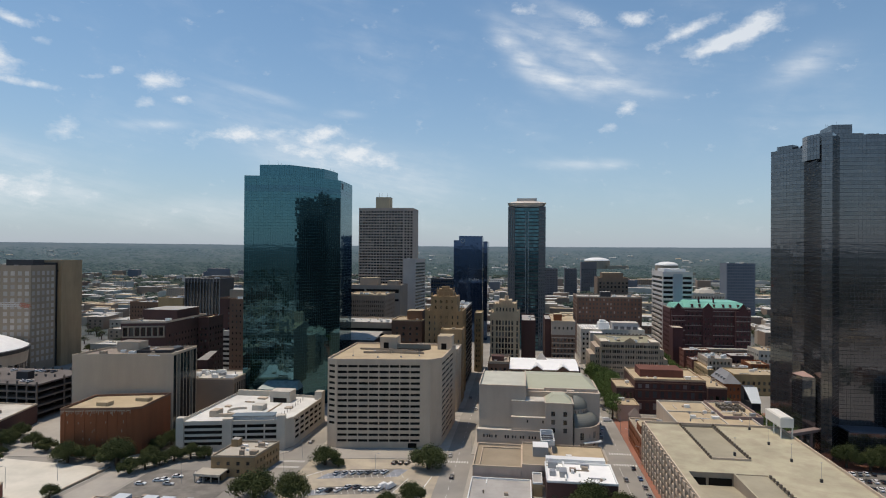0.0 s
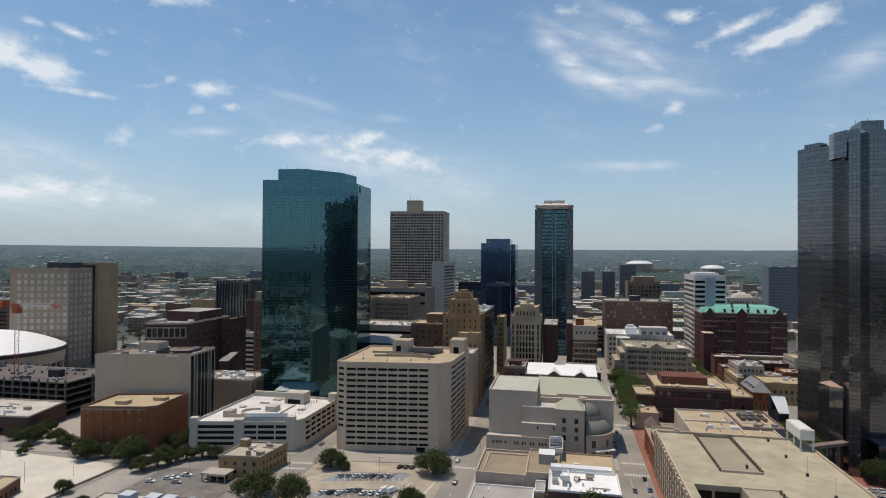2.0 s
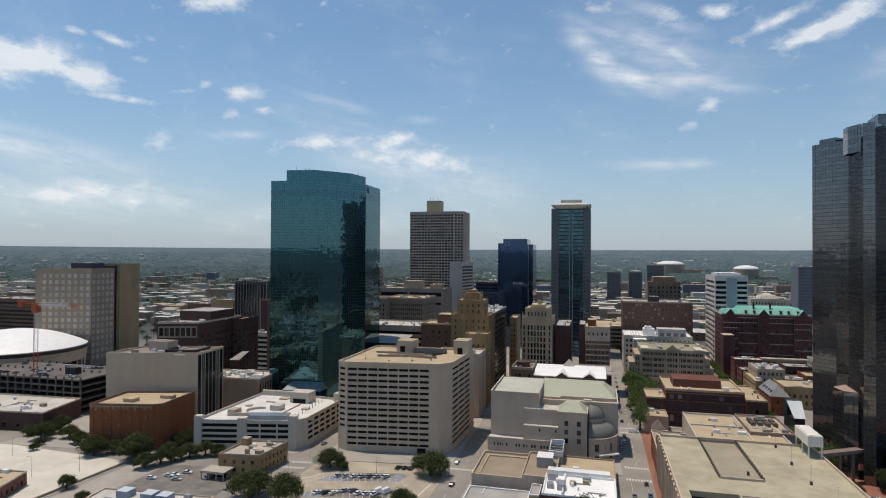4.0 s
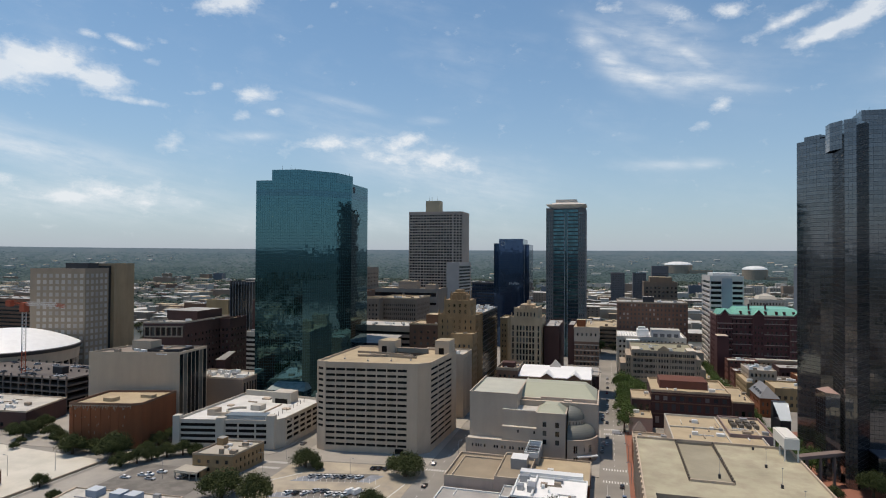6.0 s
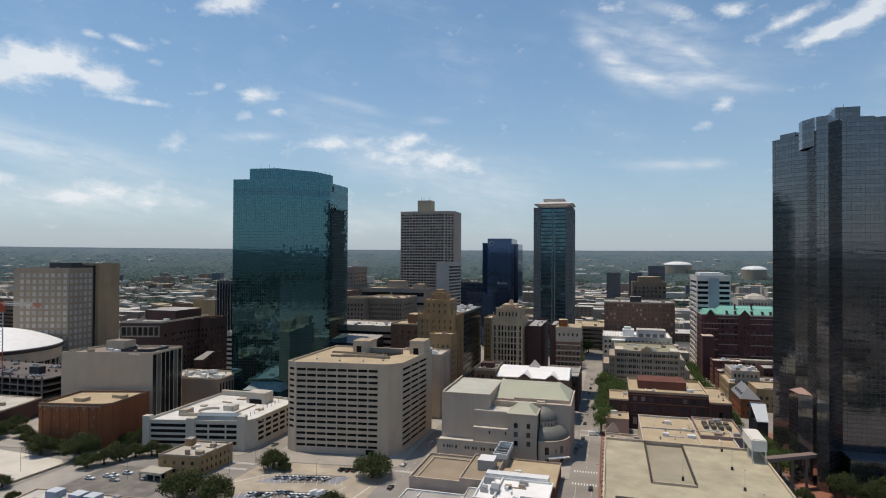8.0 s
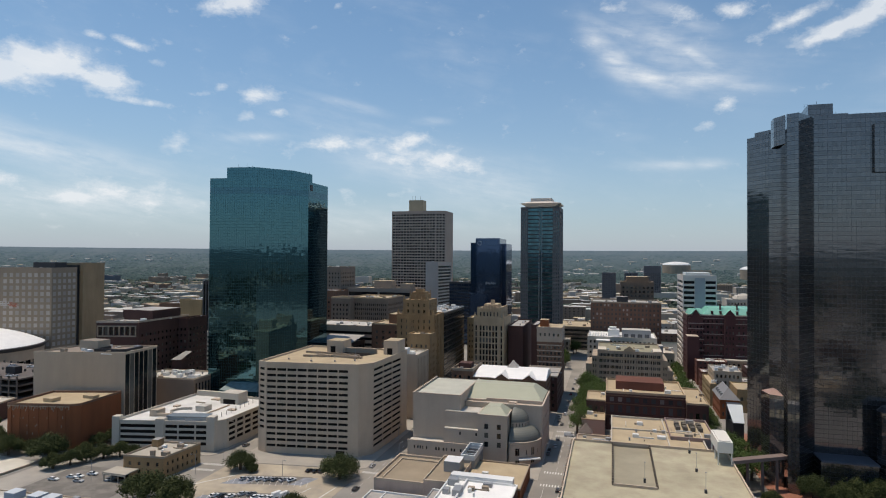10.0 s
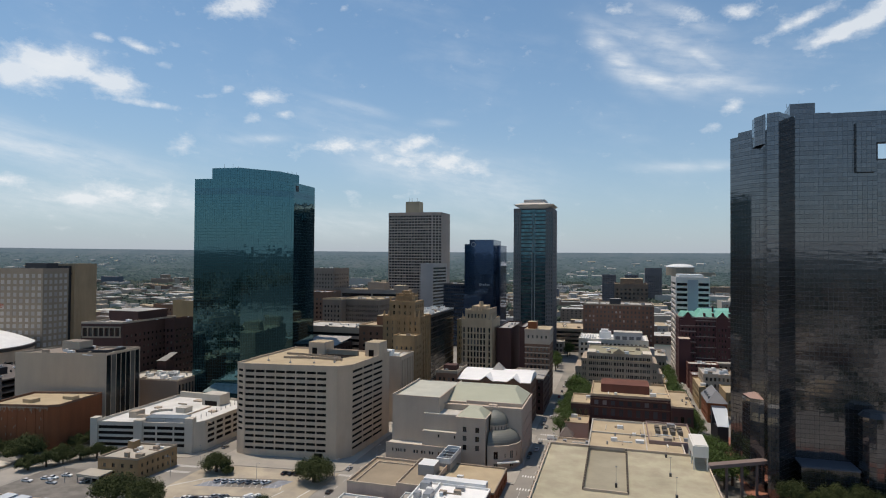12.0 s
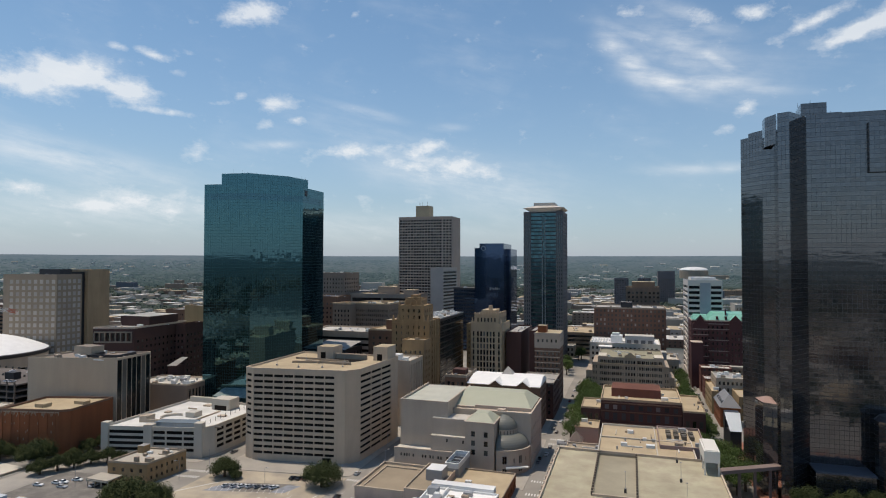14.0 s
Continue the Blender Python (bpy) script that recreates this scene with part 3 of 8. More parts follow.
slab("car_park_1", [(-55, 200), (9, 200), (9, 284), (-55, 276.5)], LOT, "sandy car park with painted bays", 0.08, "car park")
slab("lot_patch_1", [(-42, 252), (-39, 263.5), (-9, 270), (-11, 259.5)], LOT_GRAY, "worn gray asphalt patch under parked cars", 0.084, "car park")
slab("lot_patch_2", [(-43, 233), (-40, 243), (-6, 250.5), (-8, 241)], LOT_GRAY, "worn gray asphalt patch under parked cars", 0.084, "car park")
slab("car_park_2", [(-122, 205), (-78, 205), (-78, 256), (-122, 252)], LOT_GRAY, "worn gray car park with faded bays", 0.08, "car park")
slab("car_park_3", [(-300, 190), (-145, 190), (-142, 250), (-300, 262)], LOT_PALE, "empty pale concrete car park", 0.08, "car park")
slab("lane_1", [(-142, 195), (-124, 195), (-124, 262), (-139, 258)], PAVE, "pale concrete lane between the car parks", 0.03, "lane")
slab("car_park_5", rect(184.5, 245, 258, 297), LOT_GRAY, "gray car park below the smoked glass tower", 0.156, "car park")
slab("car_park_4", rect(170, 182, 180, 330), LOT_GRAY, "gray lane of parked cars beside the deck", 0.06, "car park")


BAY_BLUE = S("faded_blue_bay_paint", (0.29, 0.31, 0.345), spread=0.5, big=0.4)
slab("bay_patch_1", [(-44.5, 251.5), (-41.5, 258.5), (-31, 261), (-33.5, 254)], BAY_BLUE, "faded blue paint on accessible parking bays", 0.088, "car park")
slab("bay_patch_2", [(-15, 258.5), (-12.5, 268), (-6, 269), (-9, 259.5)], BAY_BLUE, "faded blue paint on accessible parking bays", 0.088, "car park")
slab("bay_patch_3", [(-45, 233), (-43, 239), (-33, 241), (-35, 235)], BAY_BLUE, "faded blue paint on accessible parking bays", 0.088, "car park")


def road_marks():
    g = Geo()

    def bar(x, y, w, l, turn=0.0, z=0.012):
        c, s = math.cos(turn), math.sin(turn)
        g.face([(x + c * u - s * v, y + s * u + c * v, z) for u, v in ((-w / 2, -l / 2), (w / 2, -l / 2), (w / 2, l / 2), (-w / 2, l / 2))])

    for yc in (290, 306, 365, 374):
        for i in range(9):
            bar(90.0 + i * 1.25, yc, 0.55, 2.6)
    for i in range(10):
        bar(8.5 + i * 1.3, 282.5, 0.6, 2.6)
        bar(-69 + i * 1.25, 263.5 + i * 0.12, 0.55, 2.6)
        bar(-69 + i * 1.25, 271.0 + i * 0.12, 0.55, 2.6)
    for k in range(40):
        bar(95.0, 312 + k * 9, 0.15, 3.5)
        bar(15.0, 205 + k * 9, 0.15, 3.5)
    for k in range(14):
        bar(91.6, 235 + k * 3.8, 0.12, 3.8)
        bar(98.2, 235 + k * 3.8, 0.12, 3.8)
    solo("road_markings", g, PAINT, "worn white crossings and lane lines on asphalt", "road markings", "structure")
    g = Geo()

    def line(x0, y0, x1, y1, w, z=0.09):
        d = Vector((x1 - x0, y1 - y0)).normalized()
        n = Vector((-d.y, d.x)) * w / 2
        g.face([(x0 - n.x, y0 - n.y, z), (x1 - n.x, y1 - n.y, z), (x1 + n.x, y1 + n.y, z), (x0 + n.x, y0 + n.y, z)])

    for i in range(14):
        line(-42 + i * 2.75, 253 + i * 0.4, -44.2 + i * 2.75, 258.5 + i * 0.4, 0.14)
        line(-42 + i * 2.75, 235 + i * 0.4, -44.2 + i * 2.75, 240.5 + i * 0.4, 0.14)
    line(-56, 246, -44, 262, 0.5)
    line(2, 232, 6, 262, 0.5)
    line(-10, 232, -4, 258, 0.3)
    solo("bay_lines", g, PAINT, "painted white bay lines of the car park", "road markings", "structure")


road_marks()

# ---- parking tower with slotted concrete front ----
def parking_tower():
    foot = [(-54, 295.7), (-48.5, 293.6), (-0.7, 300.1), (4.4, 307), (6.5, 352), (-54, 352)]
    rows = floors(14, 3.3, 2.93, 1.3)
    sides = {0: ([(0.8, 4.6)], rows[3:]), 1: (even(8, 48.24, 0.90, 0.2, 5.2), rows), 3: ([(0.3, 11.7), (12.3, 23.6), (24.2, 35.8)], rows)}
    # slots are backed by near-black sheets that paint the shade inside
    root = block("parking_tower", "beige precast concrete parking tower with rows of dark slots", "parking garage", foot, 45.8, BEIGE, ROOF_TAN, sides, 1.0, mat=SHADE_IN, depth=0.35, opening="opening", units=0)
    for x0, x1, y0, y1, z1 in ((-36, -26, 336, 347, 51.5), (-2.5, 5.8, 338, 350, 52.5)):
        add_box(root, "stair_head", x0, x1, y0, y1, 43.5, z1, BEIGE, ROOF_TAN)
        add_box(root, "doorway", x0 + 2.2, x0 + 5.2, y0 - 0.06, y0 + 0.3, 44.85, 48.4, SHADE_IN)
    # near-black panel on the wall stands in for the shaded garage doorway
    g = Geo()
    g.prism([(-12.0, 298.45), (-7.6, 299.05), (-7.65, 299.4), (-12.05, 298.8)], 0.2, 2.7)
    part("garage_door", g, SHADE_IN, root)
    add_box(root, "ramp_wall", -25.5, -6.5, 338, 339, 44.7, 47.6, BEIGE_DARK)
    for x, y in ((-44, 308), (-30, 306), (-18, 309), (-9, 314), (-36, 324), (-14, 326)):
        g = Geo()
        g.box(x - 0.4, x + 0.4, y - 0.4, y + 0.4, 44.7, 45.6)
        g.tube((x, y, 45.6), (x, y, 48.6), 0.07, 0.05, 6)
        part("lamp_post", g, METAL, root)
    for x in (-30, -12):
        g = Geo()
        g.prism([(x - 5, 322), (x + 4, 320), (x + 4.3, 321), (x - 4.7, 323)], 44.7, 46.1)
        part("deck_wall", g, BEIGE_DARK, root)
    # near-black slab laid on the roof stands in for the shaded ramp mouth
    g = Geo()
    g.prism([(-34, 330.5), (-12, 327.5), (-6.6, 337.9), (-25, 337.9)], 44.7, 44.95)
    part("ramp_mouth", g, SHADE_IN, root)
    g = Geo()
    for a, c in (((-41, 318), (-24, 321.5)), ((-24, 321.5), (-10, 319.5)), ((-46, 330), (-34, 330.2)), ((-34, 329.8), (-12, 326.8))):
        d = (Vector(c) - Vector(a)).normalized()
        n = Vector((-d.y, d.x)) * 0.25
        g.prism([(a[0] - n.x, a[1] - n.y), (c[0] - n.x, c[1] - n.y), (c[0] + n.x, c[1] + n.y), (a[0] + n.x, a[1] + n.y)], 44.7, 46.0)
    part("ramp_parapet", g, BEIGE_DARK, root)


parking_tower()


# ---- white parking garage ----
def white_garage():
    foot = [(-125.3, 275.5), (-74.4, 286.9), (-71.2, 293.8), (-70.3, 338), (-125.0, 345)]
    rows = floors(4, 3.0, 2.85, 1.65)
    L0 = math.hypot(50.9, 11.4)
    cols = [(3.6, 22.0)] + [(27.2, 33.5), (34.2, 42.5), (43.2, 50.2)]
    sides = {0: (cols, rows), 2: (even(6, 44.2, 0.8, 1.0, 2.0), rows)}
    # deck openings are closed by near-black sheets as painted shade
    root = block("white_garage", "white painted concrete parking garage with open decks", "parking garage", foot, 15.2, WHITE_CONC, S("white_deck_coating", (0.72, 0.71, 0.67), rough=0.6, spread=0.3, big=0.1, grain=0.1), sides, 1.3, mat=SHADE_IN, depth=0.4, opening="opening", units=2)
    d = Vector((50.9, 11.4)).normalized()
    for u0, u1, z in ((-0.3, 3.4, 17.0), (22.4, 26.8, 16.2), (49.0, 53.2, 17.6)):
        g = Geo()
        a, b = Vector((-125.3, 275.5)) + d * u0, Vector((-125.3, 275.5)) + d * u1
        n = Vector((d.y, -d.x))
        g.prism([tuple(a + n * 0.7), tuple(b + n * 0.7), tuple(b - n * 3.2), tuple(a - n * 3.2)], 0, z)
        part("stair_pier", g, WHITE_CONC, root)
    add_box(root, "back_pier", -74.5, -70.0, 334, 339, 0, 18.8, WHITE_CONC)
    add_box(root, "stair_head", -98, -86, 325, 334, 13.5, 20.2, WHITE_CONC, ROOF_WHITE)
    add_box(root, "doorway", -96, -88, 324.9, 325.2, 13.9, 16.6, SHADE_IN)
    add_box(root, "back_wall", -124, -104, 338, 340, 13.5, 17.0, WHITE_CONC)
    g = Geo()
    g.prism([(-116, 290), (-112, 291), (-112, 297), (-116, 296)], 13.8, 17.2)
    g.prism([(-112, 291), (-98, 294), (-98, 295), (-112, 292)], 13.8, 15.6)
    part("deck_wall", g, GRAY_STUCCO, root)
    g = Geo()
    g.prism([(-101, 284.5), (-80, 289), (-81.5, 296), (-102, 291)], 16.3, 16.6)
    part("canopy", g, S("blue_gray_skylight", (0.20, 0.24, 0.27), rough=0.25), root, "blue gray glass skylight")
    g = Geo()
    g.prism([(-100.7, 285.2), (-80.4, 289.5), (-81.8, 295.5), (-101.7, 290.6)], 13.9, 16.29)
    part("skylight_box", g, S("pale_blue_gray_wall", (0.34, 0.37, 0.39)), root)
    g = Geo()
    for k in range(12):
        t = math.pi * (0.5 + k / 11)
        u = math.pi * (0.5 + (k + 1) / 11)
        if k < 11:
            g.prism([(-104 + 7 * math.cos(t), 302 + 6 * math.sin(t)), (-104 + 7.5 * math.cos(t), 302 + 6.5 * math.sin(t)), (-104 + 7.5 * math.cos(u), 302 + 6.5 * math.sin(u)), (-104 + 7 * math.cos(u), 302 + 6 * math.sin(u))], 13.8, 15.2)
    part("curved_ramp_wall", g, WHITE_CONC, root)
    g = Geo()
    for k in range(9):
        g.tube((-79 - k * 0.2, 296 + k * 4.4, 13.9), (-79 - k * 0.2, 296 + k * 4.4, 16.2), 0.14, 0.12, 6)
    part("bollard", g, METAL_DARK, root)
    for x, y, w, d in ((-112, 322, 6, 0.4), (-90, 300, 0.4, 22), (-84, 312, 4, 3), (-118, 310, 3, 3), (-108, 330, 5, 4)):
        bar("roof_curb", x, x + w, y, y + d, 13.9, 14.7, GRAY_STUCCO, root)
    for x, y in ((-100.5, 285), (-91, 287), (-80.5, 289.5), (-101.5, 290.6), (-82, 295.6)):
        bar("canopy_post", x - 0.15, x + 0.15, y - 0.15, y + 0.15, 13.9, 16.3, METAL, root)
    add_box(root, "lift_box", -100, -94, 306, 312, 13.8, 16.8, WHITE_CONC, ROOF_WHITE)


white_garage()


# ---- orange brick hall, gray office and brown office on the far left ----
def brick_hall():
    foot = [(-177, 260.5), (-144.5, 267.2), (-140.6, 270.5), (-143.6, 299.5), (-180, 289)]
    root = block("brick_hall", "windowless orange brick hall with flat tan roof", "hall", foot, 23.6, BRICK_ORANGE, ROOF_TAN, None, 1.1, cap=BRICK_BROWN, units=0)
    g = Geo()
    r = random.Random(6)
    for k in range(26):
        t = r.random()
        x, y = -176.6 + 31.8 * t, 260.5 + 6.5 * t
        z = r.choice((8, 12, 16, 20)) + r.uniform(-0.5, 0.5)
        g.box(x - 0.12, x + 0.12, y - 0.06, y + 0.3, z, z + r.uniform(0.6, 1.6))
    g.prism([(-177.1, 260.25), (-144.6, 266.95), (-144.6, 267.3), (-177.1, 260.6)], 22.0, 22.4)
    for k in range(40):
        t = k / 39
        x, y = -176.6 + 31.8 * t, 260.45 + 6.6 * t
        g.box(x - 0.1, x + 0.1, y - 0.1, y + 0.2, 22.4 - r.uniform(0.4, 2.2), 22.0)
    part("wall_slit", g, BEIGE_DARK, root, kind="stuff")
    for t in (0.06, 0.2, 0.34, 0.5, 0.66, 0.8, 0.93):
        x, y = -177 + 32.5 * t, 260.5 + 6.7 * t
        bar("pilaster", x - 0.25, x + 0.25, y - 0.25, y + 0.2, 0, 22.4, BRICK_ORANGE, root)
    add_box(root, "roof_box", -166, -160, 271, 276, 22.5, 24.4, ROOF_TAN)
    add_box(root, "roof_box", -153, -146, 283, 287, 22.5, 24.2, ROOF_TAN)


brick_hall()


def gray_office():
    foot = [(-194.3, 289.0), (-143.9, 302.1), (-145.6, 328.8), (-192.3, 316)]
    L1 = 26.7
    root = block("gray_office", "blank gray stucco office slab with dark window strips", "office building", foot, 44.6, GRAY_STUCCO, S("brown_gravel_roof", (0.26, 0.215, 0.17), spread=0.3),
                 {1: (even(7, L1, 0.92, 0.3, 0.3), [(1.5, 43.2)])}, 1.0, mat=GLASS, depth=0.2)
    add_box(root, "roof_house", -181, -168, 307, 316, 43.6, 49.2, GRAY_STUCCO, S("brown_gravel_roof", (0.26, 0.215, 0.17)))
    g = Geo()
    g.prism([(-167, 303.5), (-149, 308), (-149.2, 309), (-167.2, 304.5)], 43.7, 45.2)
    g.prism([(-167, 303.5), (-166.2, 303.7), (-167.2, 316), (-168, 315.8)], 43.7, 45.2)
    g.prism([(-149.6, 308), (-148.8, 308.2), (-149.8, 322), (-150.6, 321.8)], 43.7, 45.2)
    part("screen_wall", g, METAL_DARK, root)


gray_office()


def brown_office():
    foot = [(-201.8, 338.8), (-176.1, 346.4), (-177, 396), (-203, 390)]
    root = block("brown_office", "dark brown brick office block with framed top windows", "office building", foot, 56.5, BRICK_DARK, ROOF_GRAY,
                 {0: (even(7, 26.8, 0.66, 1.0, 1.0), [(47.5, 52.5)]), 1: (even(12, 49.6, 0.4, 2, 2), floors(11, 4, 4.2, 1.7))}, 1.2, cap=STONE, mat=GLASS, joined=True)
    d = Vector((25.7, 7.6)).normalized()
    for z0, z1 in ((46.3, 47.2), (52.8, 53.6)):
        g = Geo()
        g.prism([(-201.0, 338.6), (-177.0, 345.7), (-177.1, 346.2), (-201.1, 339.1)], z0, z1)
        part("stone_band", g, BEIGE_DARK, root)
    for k in range(8):
        x, y = -200.7 + k * 3.35, 338.65 + k * 0.99
        bar("stone_post", x - 0.3, x + 0.3, y - 0.35, y + 0.2, 47.2, 52.8, BEIGE_DARK, root)
    add_box(root, "upper_block", -203, -178.5, 362, 389, 55, 62.0, BRICK_DARK, ROOF_GRAY)
    block("brown_wing", "dark brown brick office wing with small windows", "office building", [(-176, 384), (-169.5, 385.8), (-169.8, 407), (-177, 405)], 55.0, BRICK_DARK, ROOF_TAN,
          {0: (even(2, 6.7, 0.5, 0.6, 0.6), floors(11, 4, 4.2, 1.8)), 1: (even(5, 21, 0.5, 1, 1), floors(11, 4, 4.2, 1.8))}, 1.0, joined=True)


brown_office()


# ---- tan three-storey house by the car park ----
def tan_house():
    foot = [(-91.5, 247.0), (-72.0, 249.5), (-69.8, 271.5), (-90, 268.5)]
    root = block("tan_house", "old tan brick three storey house with flat roof", "house", foot, 9.6, OCHRE, S("tan_gray_roof", (0.44, 0.40, 0.33), spread=0.3),
                 {0: (even(4, 19.7, 0.34, 1, 1), floors(2, 1.6, 3.5, 1.7)), 1: (even(7, 22.1, 0.36, 1, 1), floors(2, 1.6, 3.5, 1.7))}, 0.8, cap=BEIGE_DARK)
    add_box(root, "chimney", -79.5, -77.6, 249.6, 251.0, 8, 11.6, BEIGE_DARK)
    add_box(root, "stair_head", -89.5, -86, 262, 266, 8.8, 12.2, OCHRE, ROOF_GRAY)
    g = Geo()
    g.box(-95.5, -83.5, 239.5, 247.4, 3.4, 3.9)
    for x in (-95.1, -91.3, -87.6, -84.0):
        g.box(x - 0.2, x + 0.2, 239.8, 240.2, 0, 3.4)
    g.box(-95.5, -83.5, 239.3, 239.9, 2.9, 3.39)
    part("porch", g, S("tan_gray_roof", (0.44, 0.40, 0.33)), root)
    add_box(root, "porch_room", -95.0, -84.0, 243.5, 246.9, 0, 3.38, OCHRE)
    add_box(root, "porch_opening", -94.2, -85.0, 243.43, 243.7, 0.2, 2.8, SHADE_IN)
    for x, y, w, d, hh in ((-84, 262, 2.2, 1.6, 1.0), (-80, 257, 1.2, 1.2, 0.8), (-75, 266, 1.6, 1.2, 0.9)):
        bar("roof_unit", x, x + w, y, y + d, 8.82, 8.82 + hh, METAL_WHITE, root)


tan_house()


# ---- theatre of pale stone with rotunda ----
def theatre():
    root = thing("theatre", 55, 335, 0, "large pale stone theatre with stepped blocks and domed rotunda", "theatre")
    g = Geo()
    facade(g, root, (23.5, 313), (48, 313), 0, 30.4)
    facade(g, root, (48, 313), (48, 322), 0, 30.4)
    facade(g, root, (23.5, 356), (23.5, 313), 0, 30.4)
    facade(g, root, (48, 356), (23.5, 356), 0, 30.4)
    facade(g, root, (48, 322), (48, 356), 20, 30.4)
    part("stage_wall", g, STONE, root)
    g = Geo()
    g.face([(23.5, 313, 30.0), (48, 313, 30.0), (48, 356, 30.0), (23.5, 356, 30.0)])
    part("stage_roof", g, S("pale_green_gray_roof", (0.52, 0.515, 0.43), rough=0.6, spread=0.25, big=0.1), root)
    g = Geo()
    for x0, x1, y0, y1 in ((23.3, 48.2, 312.8, 313.4), (23.3, 23.9, 313.4, 356), (47.6, 48.2, 313.4, 356)):
        g.box(x0, x1, y0, y1, 30.4, 31.2)
    part("stage_coping", g, STONE, root)
    g = Geo()
    facade(g, root, (48, 322), (87, 322), 0, 25.5, [(28 + 2.6 * i, 29.2 + 2.6 * i) for i in range(4)], [(11.5, 13.2)], 0.3, GLASS)
    facade(g, root, (87, 322), (87, 357), 0, 25.5, even(8, 35, 0.3, 2, 2), [(3, 5), (11, 13), (17, 19)], 0.3, GLASS)
    facade(g, root, (87, 357), (48, 357), 0, 25.5)
    part("hall_wall", g, STONE, root)
    g = Geo()
    g.frustum([(47.9, 328.4), (86.2, 328.4), (86.2, 357), (47.9, 357)], [(48.2, 344), (80, 344), (80, 353), (48.2, 353)], 26.6, 31.2)
    part("hall_roof", g, ROOF_GREEN, root)
    g = Geo()
    g.box(47.9, 87.3, 321.7, 322.6, 25.5, 26.4)
    g.box(86.5, 87.3, 322.6, 357, 25.5, 26.4)
    part("hall_coping", g, STONE, root)
    g = Geo()
    g.box(48.2, 86.5, 322.6, 328.4, 24.8, 25.6)
    g.box(58, 86.6, 327.6, 328.4, 25.6, 27.3)
    g.box(48.2, 58, 326.8, 328.4, 25.6, 26.6)
    g.box(70, 74, 324.5, 327.5, 25.6, 26.6)
    part("roof_ledge", g, STONE, root)
    g = Geo()
    g.box(40.6, 58, 311.5, 322, 0, 23.4)
    g.box(40.6, 58.0, 309.0, 311.5, 0, 15.6)
    part("middle_block", g, STONE, root)
    g = Geo()
    g.box(40.8, 58, 311.7, 321.9, 23.4, 23.6)
    g.box(40.8, 58.0, 309.2, 311.4, 15.6, 15.75)
    part("middle_roof", g, ROOF_WHITE, root)
    for x in (48.5, 56.5):
        bar("vent", x, x + 0.7, 308.94, 309.2, 13.0, 14.4, SHADE_IN, root)
    g = Geo()
    cols = [(3.2, 3.9), (5.0, 5.7), (6.2, 6.9), (7.4, 8.1), (9.4, 10.1), (14.2, 15), (15.6, 16.4), (18, 18.8), (19.4, 20.2), (22, 22.8), (23.4, 24.2), (26.5, 27.3), (28, 28.8), (29.5, 30.3)]
    facade(g, root, (23.0, 306), (59, 306), 0, 8.6, cols, [(5.4, 6.9)], 0.25, GLASS)
    facade(g, root, (23.0, 313), (23.0, 306), 0, 8.6)
    g.face([(23.0, 306, 8.6), (59, 306, 8.6), (59, 313, 8.6), (23.0, 313, 8.6)], 1)
    g.box(22.9, 59, 305.9, 306.5, 8.6, 9.5)
    part("annex", g, [STONE, ROOF_WHITE], root)
    # square tower
    g = Geo()
    facade(g, root, (58, 308), (72, 308), 0, 23.2, [(3.0, 4.9), (9.1, 11.0)], [(8.5, 11), (12.7, 15.2), (17, 19.5)], 0.35, GLASS)
    facade(g, root, (72, 308), (72, 322), 0, 23.2)
    facade(g, root, (58, 322), (58, 308), 0, 23.2)
    facade(g, root, (72, 322), (58, 322), 0, 23.2)
    part("tower_wall", g, STONE, root)
    g = Geo()
    g.box(57.6, 72.4, 307.6, 322.4, 23.2, 24.0)
    part("tower_cornice", g, STONE, root)
    g = Geo()
    g.frustum([(58.2, 308.2), (71.8, 308.2), (71.8, 321.8), (58.2, 321.8)], [(62, 312), (68, 312), (68, 318), (62, 318)], 24.0, 27.4)
    part("tower_roof", g, ROOF_GREEN, root)
    # rotunda: drum, dome, upper drum, upper dome
    cx, cy = 73.0, 322.5

    def drum(r, z0, z1, n=26):
        p = [(cx + r * math.sin(t), cy - r * math.cos(t)) for t in (math.pi * 0.62 * i / n - 0.02 for i in range(n + 1))]
        return [(cx, cy)] + p

    g = Geo()
    pts = drum(13.6, 0, 0)[1:]
    for a, b, k in zip(pts[:-1], pts[1:], range(99)):
        if k in (3, 4, 11, 12):
            facade(g, root, a, b, 0, 10.6, [(0.02, 0.98)], [(1.2, 3.0), (5.0, 8.6)], 0.4, GLASS)
        elif k in (8, 15):
            facade(g, root, a, b, 0, 10.6, [(0.2, 0.75)], [(5.4, 7.6)], 0.4, GLASS)
        else:
            facade(g, root, a, b, 0, 10.6)
    part("rotunda_wall", g, STONE, root)
    g = Geo()
    g.prism(drum(14.0, 0, 0), 10.6, 11.4)
    part("rotunda_cornice", g, STONE, root)

    def dome(r, z0, h, r1):
        g2 = Geo()
        n, m = 26, 8
        for i in range(n):
            t0, t1 = math.pi * 0.62 * i / n - 0.02, math.pi * 0.62 * (i + 1) / n - 0.02
            for k in range(m):
                q0, q1 = math.pi / 2 * k / m, math.pi / 2 * (k + 1) / m

                def S_(t, q):
                    rr = r1 + (r - r1) * math.cos(q)
                    return (cx + rr * math.sin(t), cy - rr * math.cos(t), z0 + h * math.sin(q))
                g2.face([S_(t0, q0), S_(t1, q0), S_(t1, q1), S_(t0, q1)])
        return g2

    part("lower_dome", dome(13.2, 11.4, 5.6, 7.0), S("gray_copper_dome", (0.17, 0.175, 0.155), rough=0.5, spread=0.2), root, smooth=True)
